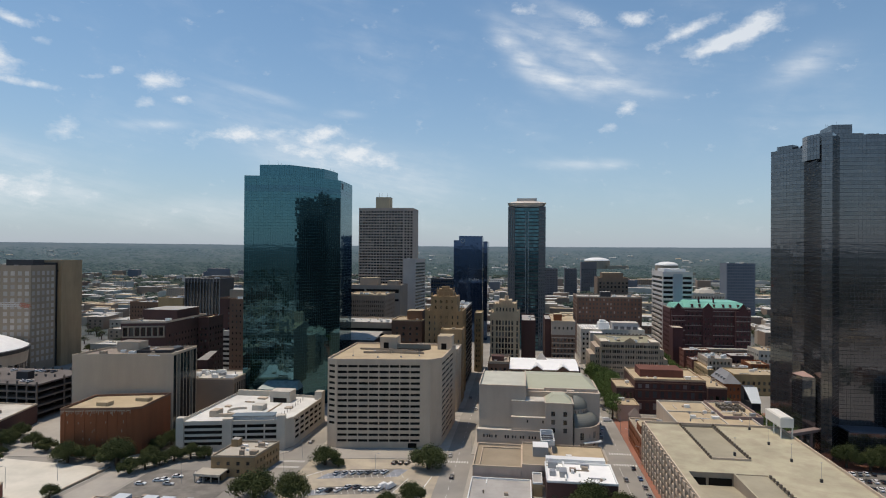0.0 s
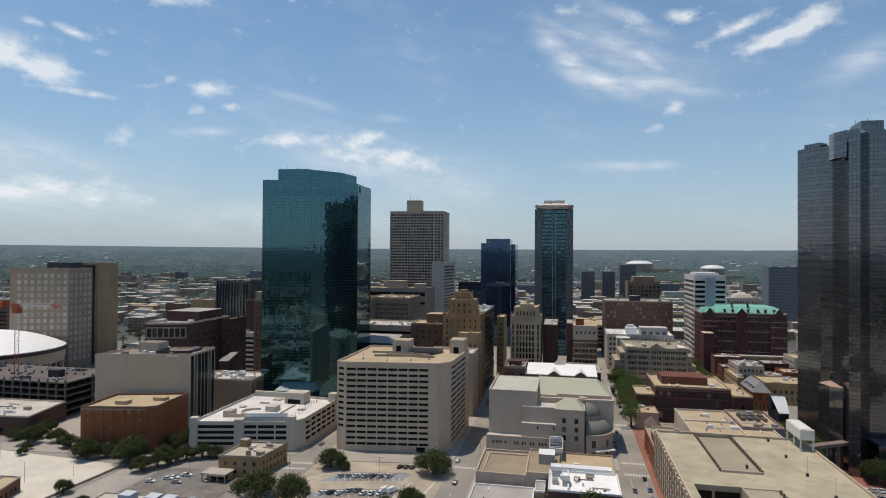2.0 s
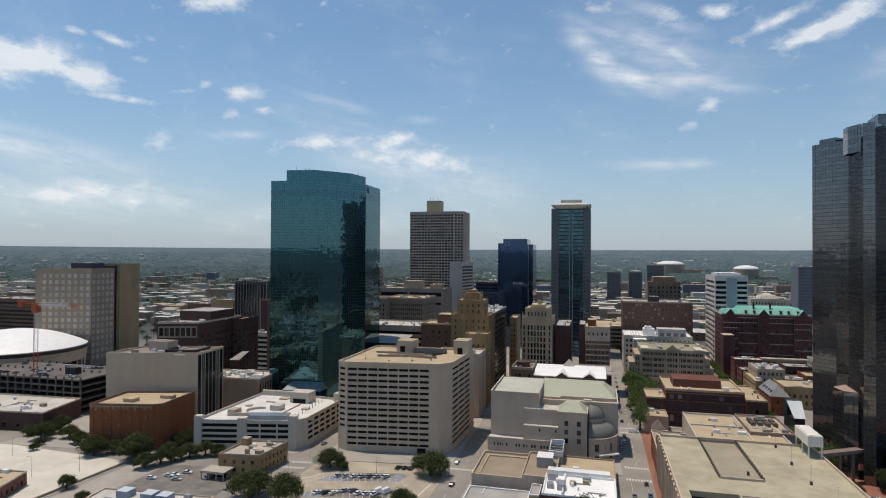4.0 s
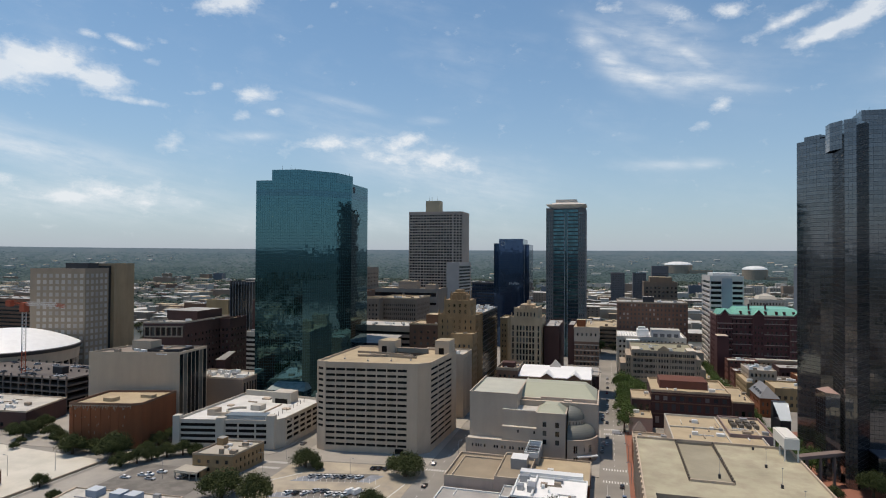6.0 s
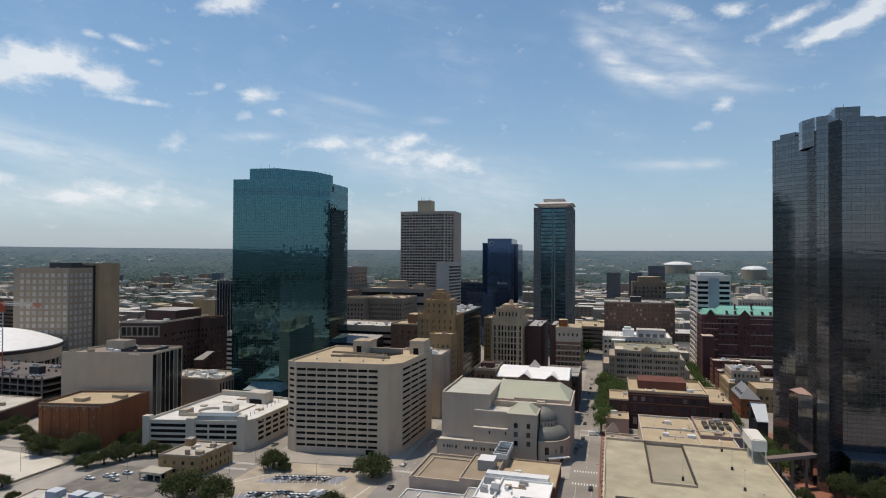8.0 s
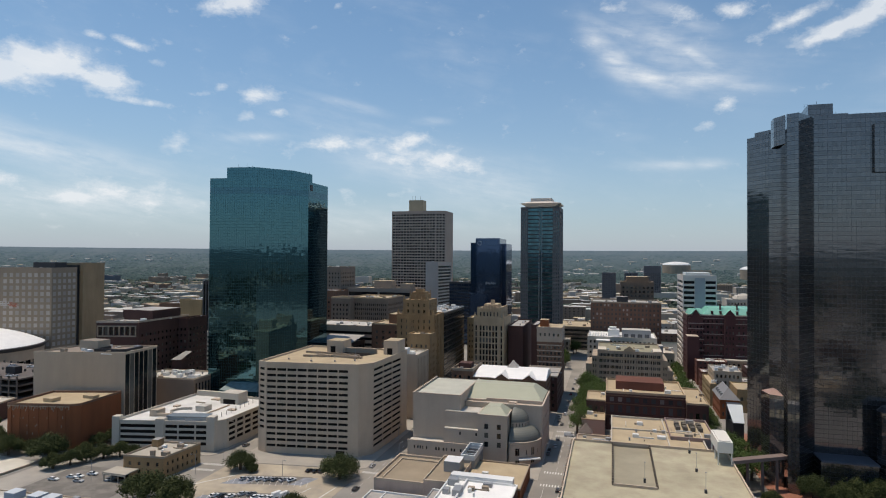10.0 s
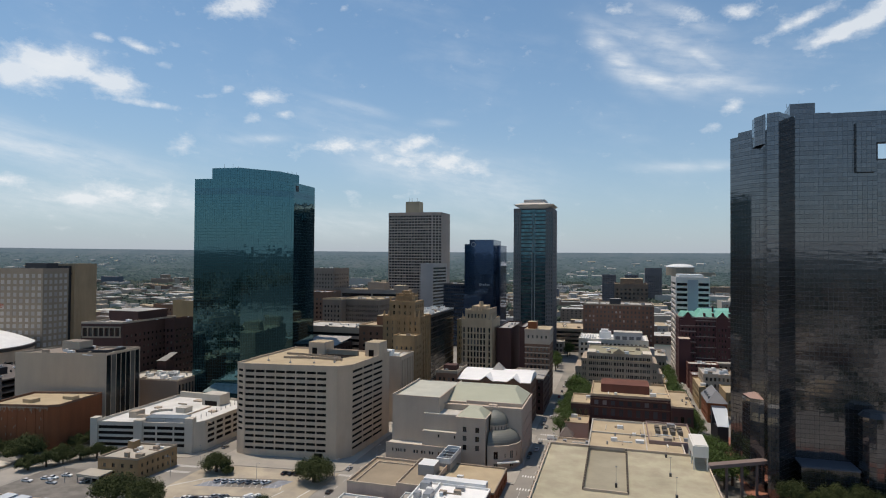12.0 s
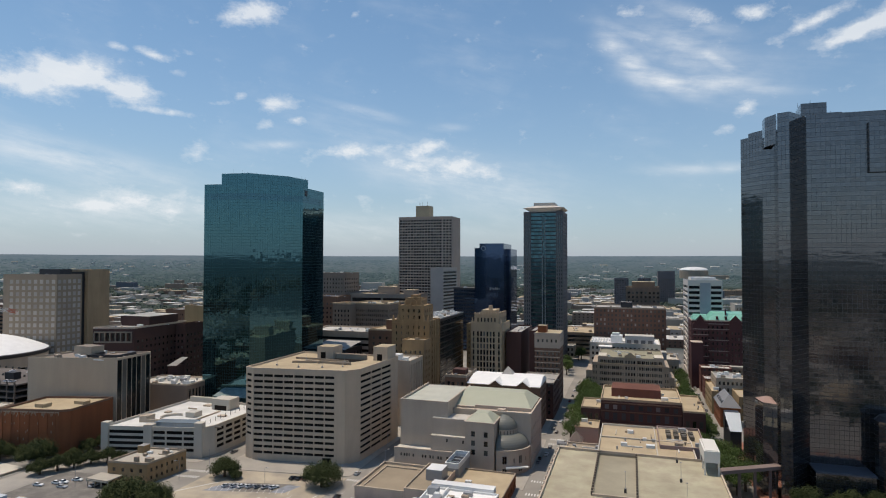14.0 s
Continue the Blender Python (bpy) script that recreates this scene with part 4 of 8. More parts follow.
    g = Geo()
    pts = drum(7.4, 0, 0)[1:]
    for a, b, k in zip(pts[:-1], pts[1:], range(99)):
        if k % 3 == 1:
            facade(g, root, a, b, 15.5, 19.2, [(0.05, 0.5)], [(16.4, 18.6)], 0.3, GLASS)
        else:
            facade(g, root, a, b, 15.5, 19.2)
    part("upper_drum", g, STONE, root)
    part("upper_dome", dome(7.5, 19.2, 6.0, 0.1), S("gray_copper_dome", (0.17, 0.175, 0.155)), root, smooth=True)
    g = Geo()
    g.prism([(78, 307.2), (87.5, 312.5), (86.6, 314.2), (77.4, 309.2)], 3.6, 4.1)
    part("canopy", g, METAL_WHITE, root)


theatre()


# ---- white roofed brick building behind the theatre ----
def mansard_block():
    root = block("mansard_block", "brown brick building below a white sloping metal roof", "building", rect(38, 82, 386, 414), 26.0, BRICK_BROWN, ROOF_WHITE,
                 {0: (even(13, 44, 0.5, 1, 1), floors(5, 3, 4.2, 2.2)), 1: (even(8, 28, 0.5, 1, 1), floors(5, 3, 4.2, 2.2))}, 0.6, cap=STONE)
    g = Geo()
    g.frustum(rect(37.7, 82.3, 385.6, 414.3), rect(38.2, 81.8, 401, 410), 26.0, 29.2)
    part("sloping_roof", g, ROOF_BRIGHT, root)
    for x in (55.5, 72.0):
        g = Geo()
        for s in (0,):
            g.face([(x - 4.0, 385.2, 25.6), (x + 4.0, 385.2, 25.6), (x, 385.2, 28.3)], 0)
            g.face([(x - 4.6, 384.9, 25.6), (x, 384.9, 28.8), (x, 399, 28.9), (x - 4.6, 388, 26.2)], 1)
            g.face([(x, 384.9, 28.8), (x + 4.6, 384.9, 25.6), (x + 4.6, 388, 26.2), (x, 399, 28.9)], 1)
        part("gable", g, [BRICK_BROWN, METAL_WHITE], root)
    g = Geo()
    g.frustum(rect(55, 63, 404, 412), rect(58.9, 59.1, 407.9, 408.1), 28.6, 33.6)
    part("roof_peak", g, ROOF_GRAY, root)
    b2 = block("roof_terrace_block", "red brick building with open dark rooftop terrace", "building", rect(24, 37.4, 386, 412), 30.5, BRICK_BROWN, BEIGE_DARK,
               {0: (even(4, 13.4, 0.5, 1, 1), floors(6, 3, 4.2, 2.2))}, 1.6, cap=BEIGE_DARK)
    add_box(b2, "roof_house", 26, 34, 396, 404, 29, 32, BRICK_DARK)


mansard_block()


# ---- low shops in front of the theatre ----
def low_shops():
    root = block("low_shop", "low mauve stucco shop with sandy flat roof", "shop", rect(24.5, 46, 259, 290.5), 7.4, S("mauve_stucco", (0.60, 0.46, 0.375), streak=0.2), S("brown_tan_roof", (0.34, 0.275, 0.19), spread=0.35, grain=0.15), None, 1.0, cap=BEIGE, units=0)
    add_box(root, "roof_curb", 27.2, 45.9, 285.8, 286.2, 6.4, 7.0, BEIGE)
    add_box(root, "roof_curb", 27.2, 27.6, 262, 285.8, 6.4, 7.0, BEIGE)
    root = block("low_shop", "low mauve stucco shop with taller sandy roof", "shop", rect(46.1, 60, 259, 290.5), 8.8, S("mauve_stucco", (0.3, 0.235, 0.2)), S("brown_tan_roof", (0.34, 0.275, 0.19)),
                 {0: ([(7.2, 11.2)], [(3.6, 6.2)])}, 0.9, cap=BEIGE, mat=BEIGE_DARK, units=0)
    root = block("orange_shop", "low orange brick shop with sandy gravel roof", "shop", rect(60.2, 84.5, 266, 296), 6.4, BRICK_ORANGE, ROOF_TAN,
                 {1: (even(8, 30, 0.5, 1, 1), [(1.0, 3.4)])}, 0.7, cap=BEIGE_DARK, units=2)
    root = block("plant_house", "gray sheet metal plant house with open roof", "plant room", rect(55.2, 61.5, 285, 303.5), 11.5, METAL, METAL_DARK, None, 2.2, cap=METAL_WHITE)
    for y in (288, 292, 296, 300):
        bar("roof_beam", 55.4, 61.3, y - 0.12, y + 0.12, 11.18, 11.42, METAL_WHITE, root)
    add_box(root, "side_box", 51.0, 58.0, 272, 280, 8.0, 12.4, METAL, METAL_WHITE)
    # white roofed shop
    root = block("white_roof_shop", "dark brick shop under a bright white membrane roof", "shop", rect(56.0, 84.0, 240, 262.5), 9.4, BRICK_DARK, ROOF_BRIGHT,
                 {0: (even(6, 28, 0.5, 1, 1), [(1.0, 3.5)]), 1: (even(5, 22, 0.5, 1, 1), [(1.0, 3.5)])}, 0.8, cap=METAL_WHITE)
    add_box(root, "raised_roof", 56.5, 82, 262.6, 267, 6.5, 10.6, METAL_WHITE)
    for x, y, w, d, hh in ((57.5, 247, 2.4, 3.0, 2.0), (61.5, 246, 3.0, 5.5, 2.4), (60.5, 253.5, 2.0, 2.0, 1.6), (66.5, 251, 1.2, 2.4, 1.4), (71, 258, 3.5, 2.0, 1.5), (57.2, 256, 4, 3, 2.6), (78, 245, 1.5, 1.5, 1.0)):
        bar("roof_unit", x, x + w, y, y + d, 8.62, 8.62 + hh, METAL if w > 2.2 else METAL_WHITE, root)
    add_box(root, "roof_ridge", 63.5, 64.1, 241, 262, 8.7, 10.0, METAL_WHITE)
    block("plain_shop", "pale flat roofed shed with stained membrane", "shop", rect(24.5, 50, 225, 256), 3.4, BEIGE, ROOF_GRAY, None, 0.7, cap=METAL_WHITE, units=3)
    block("yellow_shed", "small sandy brick shed with white coping", "shed", rect(50.5, 54.5, 246, 258), 6.0, YELLOW_STONE, ROOF_GRAY, None, 0.7, cap=METAL_WHITE)


low_shops()

# ---- parking deck on the right ----
def parking_deck():
    x0, x1, y0, y1, h = 103.8, 164.6, 165.0, 292.0, 20.0
    root = thing("parking_deck", 134, 240, 0, "wide sandy concrete parking deck with sunken ramps", "parking garage")
    g = Geo()
    # near-black sheets in the openings replace the shade between decks
    facade(g, root, (x0, y1), (x0, y0), 0, h, even(25, y1 - y0, 0.86, 0.1, 0.1), floors(5, 2.3, 3.45, 1.7), 0.9, SHADE_IN, "opening")
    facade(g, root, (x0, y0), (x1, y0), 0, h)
    facade(g, root, (x1, y0), (x1, y1), 0, h, even(20, y1 - y0, 0.8, 0.5, 0.5), floors(5, 2.3, 3.45, 1.5), 0.9, SHADE_IN, "opening")
    facade(g, root, (x1, y1), (x0, y1), 0, h)
    part("wall", g, BEIGE, root)
    holes = [(120.3, 134.8, 243.6, 291.6), (107.5, 123.4, 180.0, 228.5), (124.0, 135.0, 180.0, 228.0)]
    g = Geo()
    xs = sorted({x0, x1, *(v for o in holes for v in o[:2])})
    ys = sorted({y0, y1, *(v for o in holes for v in o[2:])})
    for xa, xb in zip(xs[:-1], xs[1:]):
        for ya, yb in zip(ys[:-1], ys[1:]):
            if not any(o[0] <= xa and xb <= o[1] and o[2] <= ya and yb <= o[3] for o in holes):
                g.face([(xa, ya, h), (xb, ya, h), (xb, yb, h), (xa, yb, h)])
    part("deck", g, DECK, root)
    for (xa, xb, ya, yb), (zf, zb_) in zip(holes, ((h - 0.15, h - 0.9), (h - 0.3, h - 4.8), (h - 0.9, h - 0.3))):
        g = Geo()
        g.face([(xa, ya, zf), (xb, ya, zf), (xb, yb, zb_), (xa, yb, zb_)])
        g.face([(xa, ya, zf), (xa, yb, zb_), (xa, yb, h), (xa, ya, h)], 1)
        g.face([(xb, yb, zb_), (xb, ya, zf), (xb, ya, h), (xb, yb, h)], 1)
        g.face([(xb, yb, zb_), (xa, yb, zb_), (xa, yb, h), (xb, yb, h)], 1)
        g.face([(xa, ya, zf), (xb, ya, zf), (xb, ya, h), (xa, ya, h)], 1)
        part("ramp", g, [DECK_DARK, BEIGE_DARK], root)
    g = Geo()
    for xa in (x0, x1):
        g.box(xa - 0.25, xa + 0.25, y0, y1, h, h + 1.0)
    g.box(x0, x1, y1 - 0.3, y1 + 0.2, h, h + 1.0)
    g.box(120.3, 134.8, 243.0, 243.5, h, h + 0.9)
    part("parapet", g, BEIGE, root)
    # near-black strips paint the shade of the ramp openings
    for xa, xb in ((108.2, 113.6), (114.6, 122.8)):
        bar("ramp_opening", xa, xb, 228.3, 228.44, h - 4.7, h - 2.0, SHADE_IN, root)
    dark = S("weathered_dark_concrete", (0.15, 0.12, 0.09))
    for xa in (120.1, 134.9):
        bar("guard_rail", xa - 0.2, xa + 0.12, 243.6, 291.6, h, h + 0.35, dark, root)
        for k in range(17):
            y = 244.8 + k * 2.85
            bar("guard_block", xa - 0.35, xa + 0.35, y - 0.55, y + 0.55, h, h + 1.2, dark, root)
    for k in range(14):
        y = 188 + k * 2.85
        bar("guard_block", 134.6, 135.3, y - 0.55, y + 0.55, h, h + 1.2, dark, root)
    for k in range(25):
        y = y0 + 2.6 + k * 5.075
        for z in (0.6, 4.0, 7.4, 10.9, 14.4, 17.9):
            bar("fin", x0 - 0.55, x0 - 0.02, y - 2.25, y + 2.25, z, z + 1.75, BEIGE, root)
        bar("pier", x0 - 1.0, x0 - 0.02, y + 2.26, y + 2.80, 0, h + 0.5, BEIGE, root)
    for k in range(26):
        y = y0 + 2 + k * 4.8
        bar("side_fin", x1 + 0.27, x1 + 0.6, y - 0.6, y + 0.6, 0, h + 0.5, BEIGE, root)
    # open stair roof at the back corner
    g = Geo()
    g.prism(rect(158.7, 164.2, 276, 292.6), 24.8, 29.0)
    g.prism(rect(159.3, 163.6, 276.6, 292), 29.0, 29.3)
    for x, y in ((159.1, 276.5), (163.8, 276.5), (159.1, 284), (159.1, 292), (163.8, 292)):
        g.box(x - 0.22, x + 0.22, y - 0.22, y + 0.22, h, 24.8)
    part("stair_house", g, S("cream_metal", (0.72, 0.69, 0.62), rough=0.6), root, "white stair and lift house on posts")


parking_deck()


def deck_lamps():
    for i, (x, y) in enumerate(((150.1, 288), (150.0, 266), (150.3, 245), (151.5, 224), (131, 250))):
        h0 = 20.0 if i < 4 else 19.9
        root = thing("deck_lamp", x, y, h0, "tall thin lamp post on a concrete foot", "lamp post", "lamps of the parking deck")
        g = Geo()
        g.box(x - 0.4, x + 0.4, y - 0.4, y + 0.4, h0 - 0.3, 21.2)
        part("foot", g, METAL_DARK, root)
        g = Geo()
        g.tube((x, y, 21.2), (x, y, 27.0), 0.06, 0.04, 6)
        part("pole", g, METAL, root)
        g = Geo()
        g.box(x - 0.35, x + 0.35, y - 0.12, y + 0.12, 26.9, 27.05)
        part("lamp_head", g, METAL, root)


deck_lamps()


def deck_shops():
    root = block("tan_roof_block", "low block behind the deck with divided tan roof", "building", rect(119.5, 158, 293.0, 338), 20.6, BEIGE, ROOF_TAN, None, 0.9, cap=WHITE_CONC)
    g = Geo()
    g.box(120, 157.6, 316, 316.5, 19.7, 20.4)
    g.box(143, 143.5, 293.5, 337.5, 19.7, 20.4)
    g.box(126, 126.4, 322, 330, 19.7, 20.2)
    part("roof_curb", g, WHITE_CONC, root)
    add_box(root, "skylight", 139, 142.5, 305, 307.5, 19.7, 20.9, METAL_WHITE)
    root = block("mauve_terrace_block", "low block with mauve walls and roof machines", "building", rect(144.5, 163, 306, 338.5), 21.3, S("mauve_roof_wall", (0.28, 0.2, 0.18)), ROOF_TAN, None, 1.2)
    for x in (148, 151.2, 154.4, 157.6):
        for y in (320, 323, 326, 329):
            bar("machine", x, x + 2.0, y, y + 1.4, 20.2, 22.0 - 0.2 * (y % 2), S("rusty_machine", (0.13, 0.11, 0.085), rough=0.6), root)
    root = block("corner_shop", "low brick corner shop with cluttered tan roof", "shop", rect(103.5, 119.2, 296, 331), 12.2, BRICK_ORANGE, S("dusty_tan_roof", (0.36, 0.30, 0.22), spread=0.4),
                 {3: (even(9, 35, 0.5, 1, 1), floors(2, 2, 4.5, 2.2))}, 0.9, cap=BEIGE, units=18)
    add_box(root, "roof_room", 104.2, 108.5, 302, 312, 11.4, 15.6, BRICK_ORANGE, ROOF_TAN)
    g = Geo()
    g.frustum(rect(104, 110.5, 331.3, 337.8), rect(107.1, 107.4, 334.4, 334.7), 12.4, 16.6)
    g.box(104.4, 110, 331.6, 337.4, 0, 12.4)
    part("turret", g, S("brown_slate", (0.17, 0.135, 0.115), spread=0.3), root)


deck_shops()


def brick_shops():
    root = block("brick_store", "dark brick store with framed windows and pale cornice", "store", rect(116.5, 159.5, 386, 425), 22.5, BRICK_DARK, ROOF_TAN,
                 {0: (even(9, 43, 0.5, 1, 1), [(3, 7), (10.5, 14.5), (16.5, 19)]), 1: (even(8, 39, 0.5, 1, 1), [(3, 7), (10.5, 14.5), (16.5, 19)])}, 1.3, cap=CREAM, mat=S("gray_blind_glass", (0.09, 0.095, 0.10), rough=0.2, per=0.8, blind=(0.24, 0.22, 0.2)))
    for k in range(10):
        x = 117.5 + k * 41 / 9
        bar("pilaster", x - 0.45, x + 0.45, 385.6, 385.98, 0, 20.9, BRICK_DARK, root)
    for z in (8.4, 15.2, 19.8):
        bar("brick_band", 116.5, 159.5, 385.5, 385.98, z, z + 0.5, BRICK_BROWN, root)
    add_box(root, "roof_house", 122, 149, 398, 416, 21.2, 26.0, BRICK_RED, S("rust_roof", (0.17, 0.065, 0.04), spread=0.4))
    root = block("small_store", "small dark brick store with pale flat roof", "store", rect(105.5, 116.2, 386, 410), 17.0, BRICK_DARK, ROOF_TAN,
                 {0: (even(3, 10.7, 0.55, .5, .5), [(3, 6), (10, 13.5)])}, 0.9, cap=CREAM)
    block("low_annex", "low cream roofed annex with gray wall", "building", rect(103.5, 116, 368, 385), 10.0, GRAY_STUCCO, ROOF_TAN, None, 0.8, cap=CREAM)
    block("side_store", "brick store wing with pale coping", "store", rect(159.8, 171, 383, 425), 19.0, BRICK_DARK, ROOF_TAN,
          {0: (even(3, 11.2, 0.55, .5, .5), [(3, 7), (10, 13.5)])}, 1.0, cap=CREAM)


brick_shops()


# ---- teal glass tower ----
def teal_tower():
    root = thing("teal_glass_tower", -103, 400, 0, "tall eight-sided teal mirror glass office tower", "skyscraper")
    foot = [(-129.8, 355.8), (-97.8, 360.1), (-76.0, 386.6), (-76.5, 415.9), (-99, 444), (-132, 441)]
    glass2, one = Geo(), []
    glass, back = Geo(), Geo()

    def near(p):
        return p[1] < 388 and 90 < p[2] < 118

    for i in range(6):
        a, b = foot[i], foot[(i + 1) % 6]
        curtain(glass, a, b, 0.5, 139.1, 1.55, 1.98, 0.0028, 0.10, back, near, one if i < 2 else None)
        curtain(glass2, a, b, 139.1, 143.1, 1.55, 2.0, 0.0028, 0.10, back)
        curtain(glass, a, b, 143.1, 149.1, 1.55, 2.0, 0.0028, 0.10, back)
    back.face([(*p, 149.1) for p in foot])
    part("frame", back, MULL_TEAL, root)
    part("glass_skin", glass, TEAL, root, kind="stuff")
    part("plant_floor_glass", glass2, TEAL_BLUE, root, "bluer glass band of the plant floor", kind="stuff")
    for w, h, p, t, _ in one:
        pane("glass_pane", w, h, TEAL, root, p, t, 0.05)
    crown = [(-123.7, 364.8), (-104.5, 367.2), (-88, 388), (-85, 408.7), (-101, 432), (-125, 432)]
    glass, back = Geo(), Geo()
    for i in range(6):
        curtain(glass, crown[i], crown[(i + 1) % 6], 149.1, 157.2, 1.55, 1.98, 0.0028, 0.10, back)
    back.face([(*p, 157.2) for p in crown])
    part("crown_frame", back, MULL_TEAL, root)
    part("crown_glass", glass, TEAL, root, kind="stuff")
    r = random.Random(5)
    for k in range(26):
        g, t = Geo(), k / 25
        x, y = -118 + 29 * t + r.uniform(-1, 1), 380 + 32 * t + r.uniform(-2, 2)
        g.tube((x, y, 157.2), (x, y, 157.2 + r.uniform(0.8, 3.6)), 0.10, 0.06, 5)
        part("antenna", g, METAL_DARK, root)
    for x, y in ((-122, 375), (-116, 376)):
        g = Geo()
        g.tube((x, y, 157.2), (x, y, 161.5), 0.1, 0.05, 5)
        part("antenna", g, METAL_DARK, root)
    # dark box on the glass stands in for the shaded notch
    add_box(root, "recess", -76.6, -75.9, 389.0, 392.5, 143.5, 147.5, METAL_DARK)
    # low glazed entrance in front
    glass, back = Geo(), Geo()
    foot = [(-117, 350), (-92, 352), (-92, 362), (-117, 358)]
    for i in range(4):
        curtain(glass, foot[i], foot[(i + 1) % 4], 0.3, 15, 1.5, 1.9, 0.004, 0.08, back)
    back.face([(*p, 15) for p in foot])
    top = Geo()
    top.frustum([(-117.2, 349.6), (-91.6, 351.6), (-91.6, 362), (-117.2, 358)], [(-114, 356), (-94, 357.5), (-94, 361), (-114, 358)], 15.05, 19)
    part("entrance_roof", top, S("pale_teal_roof", (0.16, 0.25, 0.25), rough=0.45, spread=0.5, big=0.3), root, "pale teal sloping entrance roof")
    part("entrance_frame", back, MULL_TEAL, root)
    part("entrance_glass", glass, TEAL, root)


teal_tower()


# ---- smoked glass tower with notched corners ----
def smoked_tower():
    root = thing("smoked_glass_tower", 220, 345, 0, "tall smoked mirror glass tower with notched corners and bridges", "skyscraper")
    one = []

    def near(p):
        return 204 < p[0] < 232 and p[1] < 322 and 84 < p[2] < 118

    def shaft(pts, z0, z1, closed=False, single=None):
        glass, back = Geo(), Geo()
        n = len(pts)
        for i in range(n if closed else n - 1):
            curtain(glass, pts[i], pts[(i + 1) % n], z0, z1, 1.75, 1.95, 0.0026, 0.10, back, near, single, 0.18, alt=2, row=0.002)
        if closed:
            back.face([(*p, z1) for p in pts])
        part("frame", back, MULL_SMOKE, root)
        part("glass_skin", glass, [SMOKE, SMOKE_BAND], root, kind="stuff")

    # left wing, middle wing, main face
    shaft([(200.5, 392), (184.4, 353.2), (191.8, 343.1), (196.4, 340.4), (206, 392)], 0.3, 158.8, True)
    shaft([(199, 353.5), (196.3, 340.6), (191.6, 311.2), (195.5, 308.9), (204.4, 320.9), (206.1, 353.5)], 0.3, 161.0, True)
    shaft([(204.5, 321.0), (235.0, 321.0)], 0.3, 161.8, False, one)
    shaft([(241.5, 321.0), (262, 321.0), (268, 330), (268, 345)], 0.3, 161.8)
    shaft([(235.0, 321.0), (241.5, 321.0)], 0.3, 141.6)
    shaft([(235.0, 321.0), (241.5, 321.0)], 148.4, 161.8)
    shaft([(268, 345), (262, 345)], 0.3, 161.8)
    shaft([(262, 345), (238, 345)], 0.3, 138.0)
    shaft([(262, 345), (238, 345)], 152.0, 161.8)
    shaft([(238, 345), (206.2, 345), (204.5, 321)], 0.3, 161.8)
    g = Geo()
    g.face([(204.5, 321, 161.8), (262, 321, 161.8), (268, 330, 161.8), (268, 345, 161.8), (206.2, 345, 161.8)])
    g.face([(204.5, 321.1, 138), (268, 330, 138), (268, 345, 138), (206.2, 345, 138)])
    part("roof", g, ROOF_GRAY, root)
    for w, h, p, t, k in one:
        pane("glass_pane", w, h, SMOKE_BAND if k else SMOKE, root, p, t, 0.05)
    shaft([(188.6, 325), (188.4, 319.0), (191.3, 312.5), (192.2, 325)], 148.6, 161.1, True)
    shaft([(227, 319.4), (234.2, 319.4), (234.2, 320.8), (227, 320.8)], 136.2, 156.8, True)
    shaft([(204.6, 329), (214.5, 329), (214.5, 345), (206.3, 345)], 161.85, 168.6, True)
    shaft([(214.6, 331), (221, 331), (221, 345), (214.6, 345)], 161.85, 164.4, True)
    shaft([(188.0, 354), (193, 347), (198, 351), (200, 380), (197, 380)], 158.8, 161.6, True)
    g = Geo()
    for xa, xb, za, zb in ((234.7, 235.1, 141.3, 148.7), (241.4, 241.8, 141.3, 148.7), (235.1, 241.4, 141.3, 141.7), (235.1, 241.4, 148.3, 148.7)):
        g.box(xa, xb, 320.6, 322.0, za, zb)
    part("sky_gap_frame", g, MULL_DARK, root, "frame of the open gap high in the glass front")
    r = random.Random(3)
    for k in range(16):
        g = Geo()
        x, y = 205 + k * 1.5, 334 + r.uniform(0, 8)
        z = 168.6 if x < 214 else (164.4 if x < 220.5 else 161.8)
        g.tube((x, y, z), (x, y, z + r.uniform(0.8, 2.8)), 0.09, 0.06, 5)
        part("antenna", g, METAL_DARK, root)
    for x in (224, 226, 228):
        bar("roof_machine", x, x + 1.4, 333, 336, 161.8, 164.4, METAL_DARK, root)
    # podium and low wings
    wing = [(185.2, 328.4), (186.6, 319.5), (191.6, 316.8), (192.4, 332)]
    shaft(wing, 0.3, 39.4, True)
    g = Geo()
    g.frustum(wing, [(188.9, 324), (189.2, 324), (189.2, 324.3), (188.9, 324.3)], 39.4, 41.4)
    part("wing_roof", g, S("rose_tile", (0.36, 0.24, 0.2)), root)
    shaft([(231 + 5.6 * math.cos(t), 313.5 + 5.6 * math.sin(t)) for t in (2 * math.pi * k / 14 for k in range(14))], 0.3, 36.5, True)
    g = Geo()
    ring = [(231 + 5.7 * math.cos(t), 313.5 + 5.7 * math.sin(t)) for t in (2 * math.pi * k / 14 for k in range(14))]
    g.frustum(ring, [(231 + (x - 231) * 0.7, 313.5 + (y - 313.5) * 0.7) for x, y in ring], 36.5, 38.4)
    part("drum_roof", g, MULL_DARK, root)
    shaft([(204, 311), (224.5, 309.5), (224.5, 320.9), (204, 320.9)], 0.3, 14.6, True)
    shaft([(236.2, 309.5), (262, 309.5), (262, 320.9), (236.2, 320.9)], 0.3, 14.6, True)
    for xa, xb in ((203.8, 224.8), (236.0, 262.4)):
        bar("podium_roof", xa, xb, 309.0, 320.8, 14.65, 15.3, S("blue_gray_podium_roof", (0.10, 0.105, 0.125), rough=0.6), root)
    g = Geo()
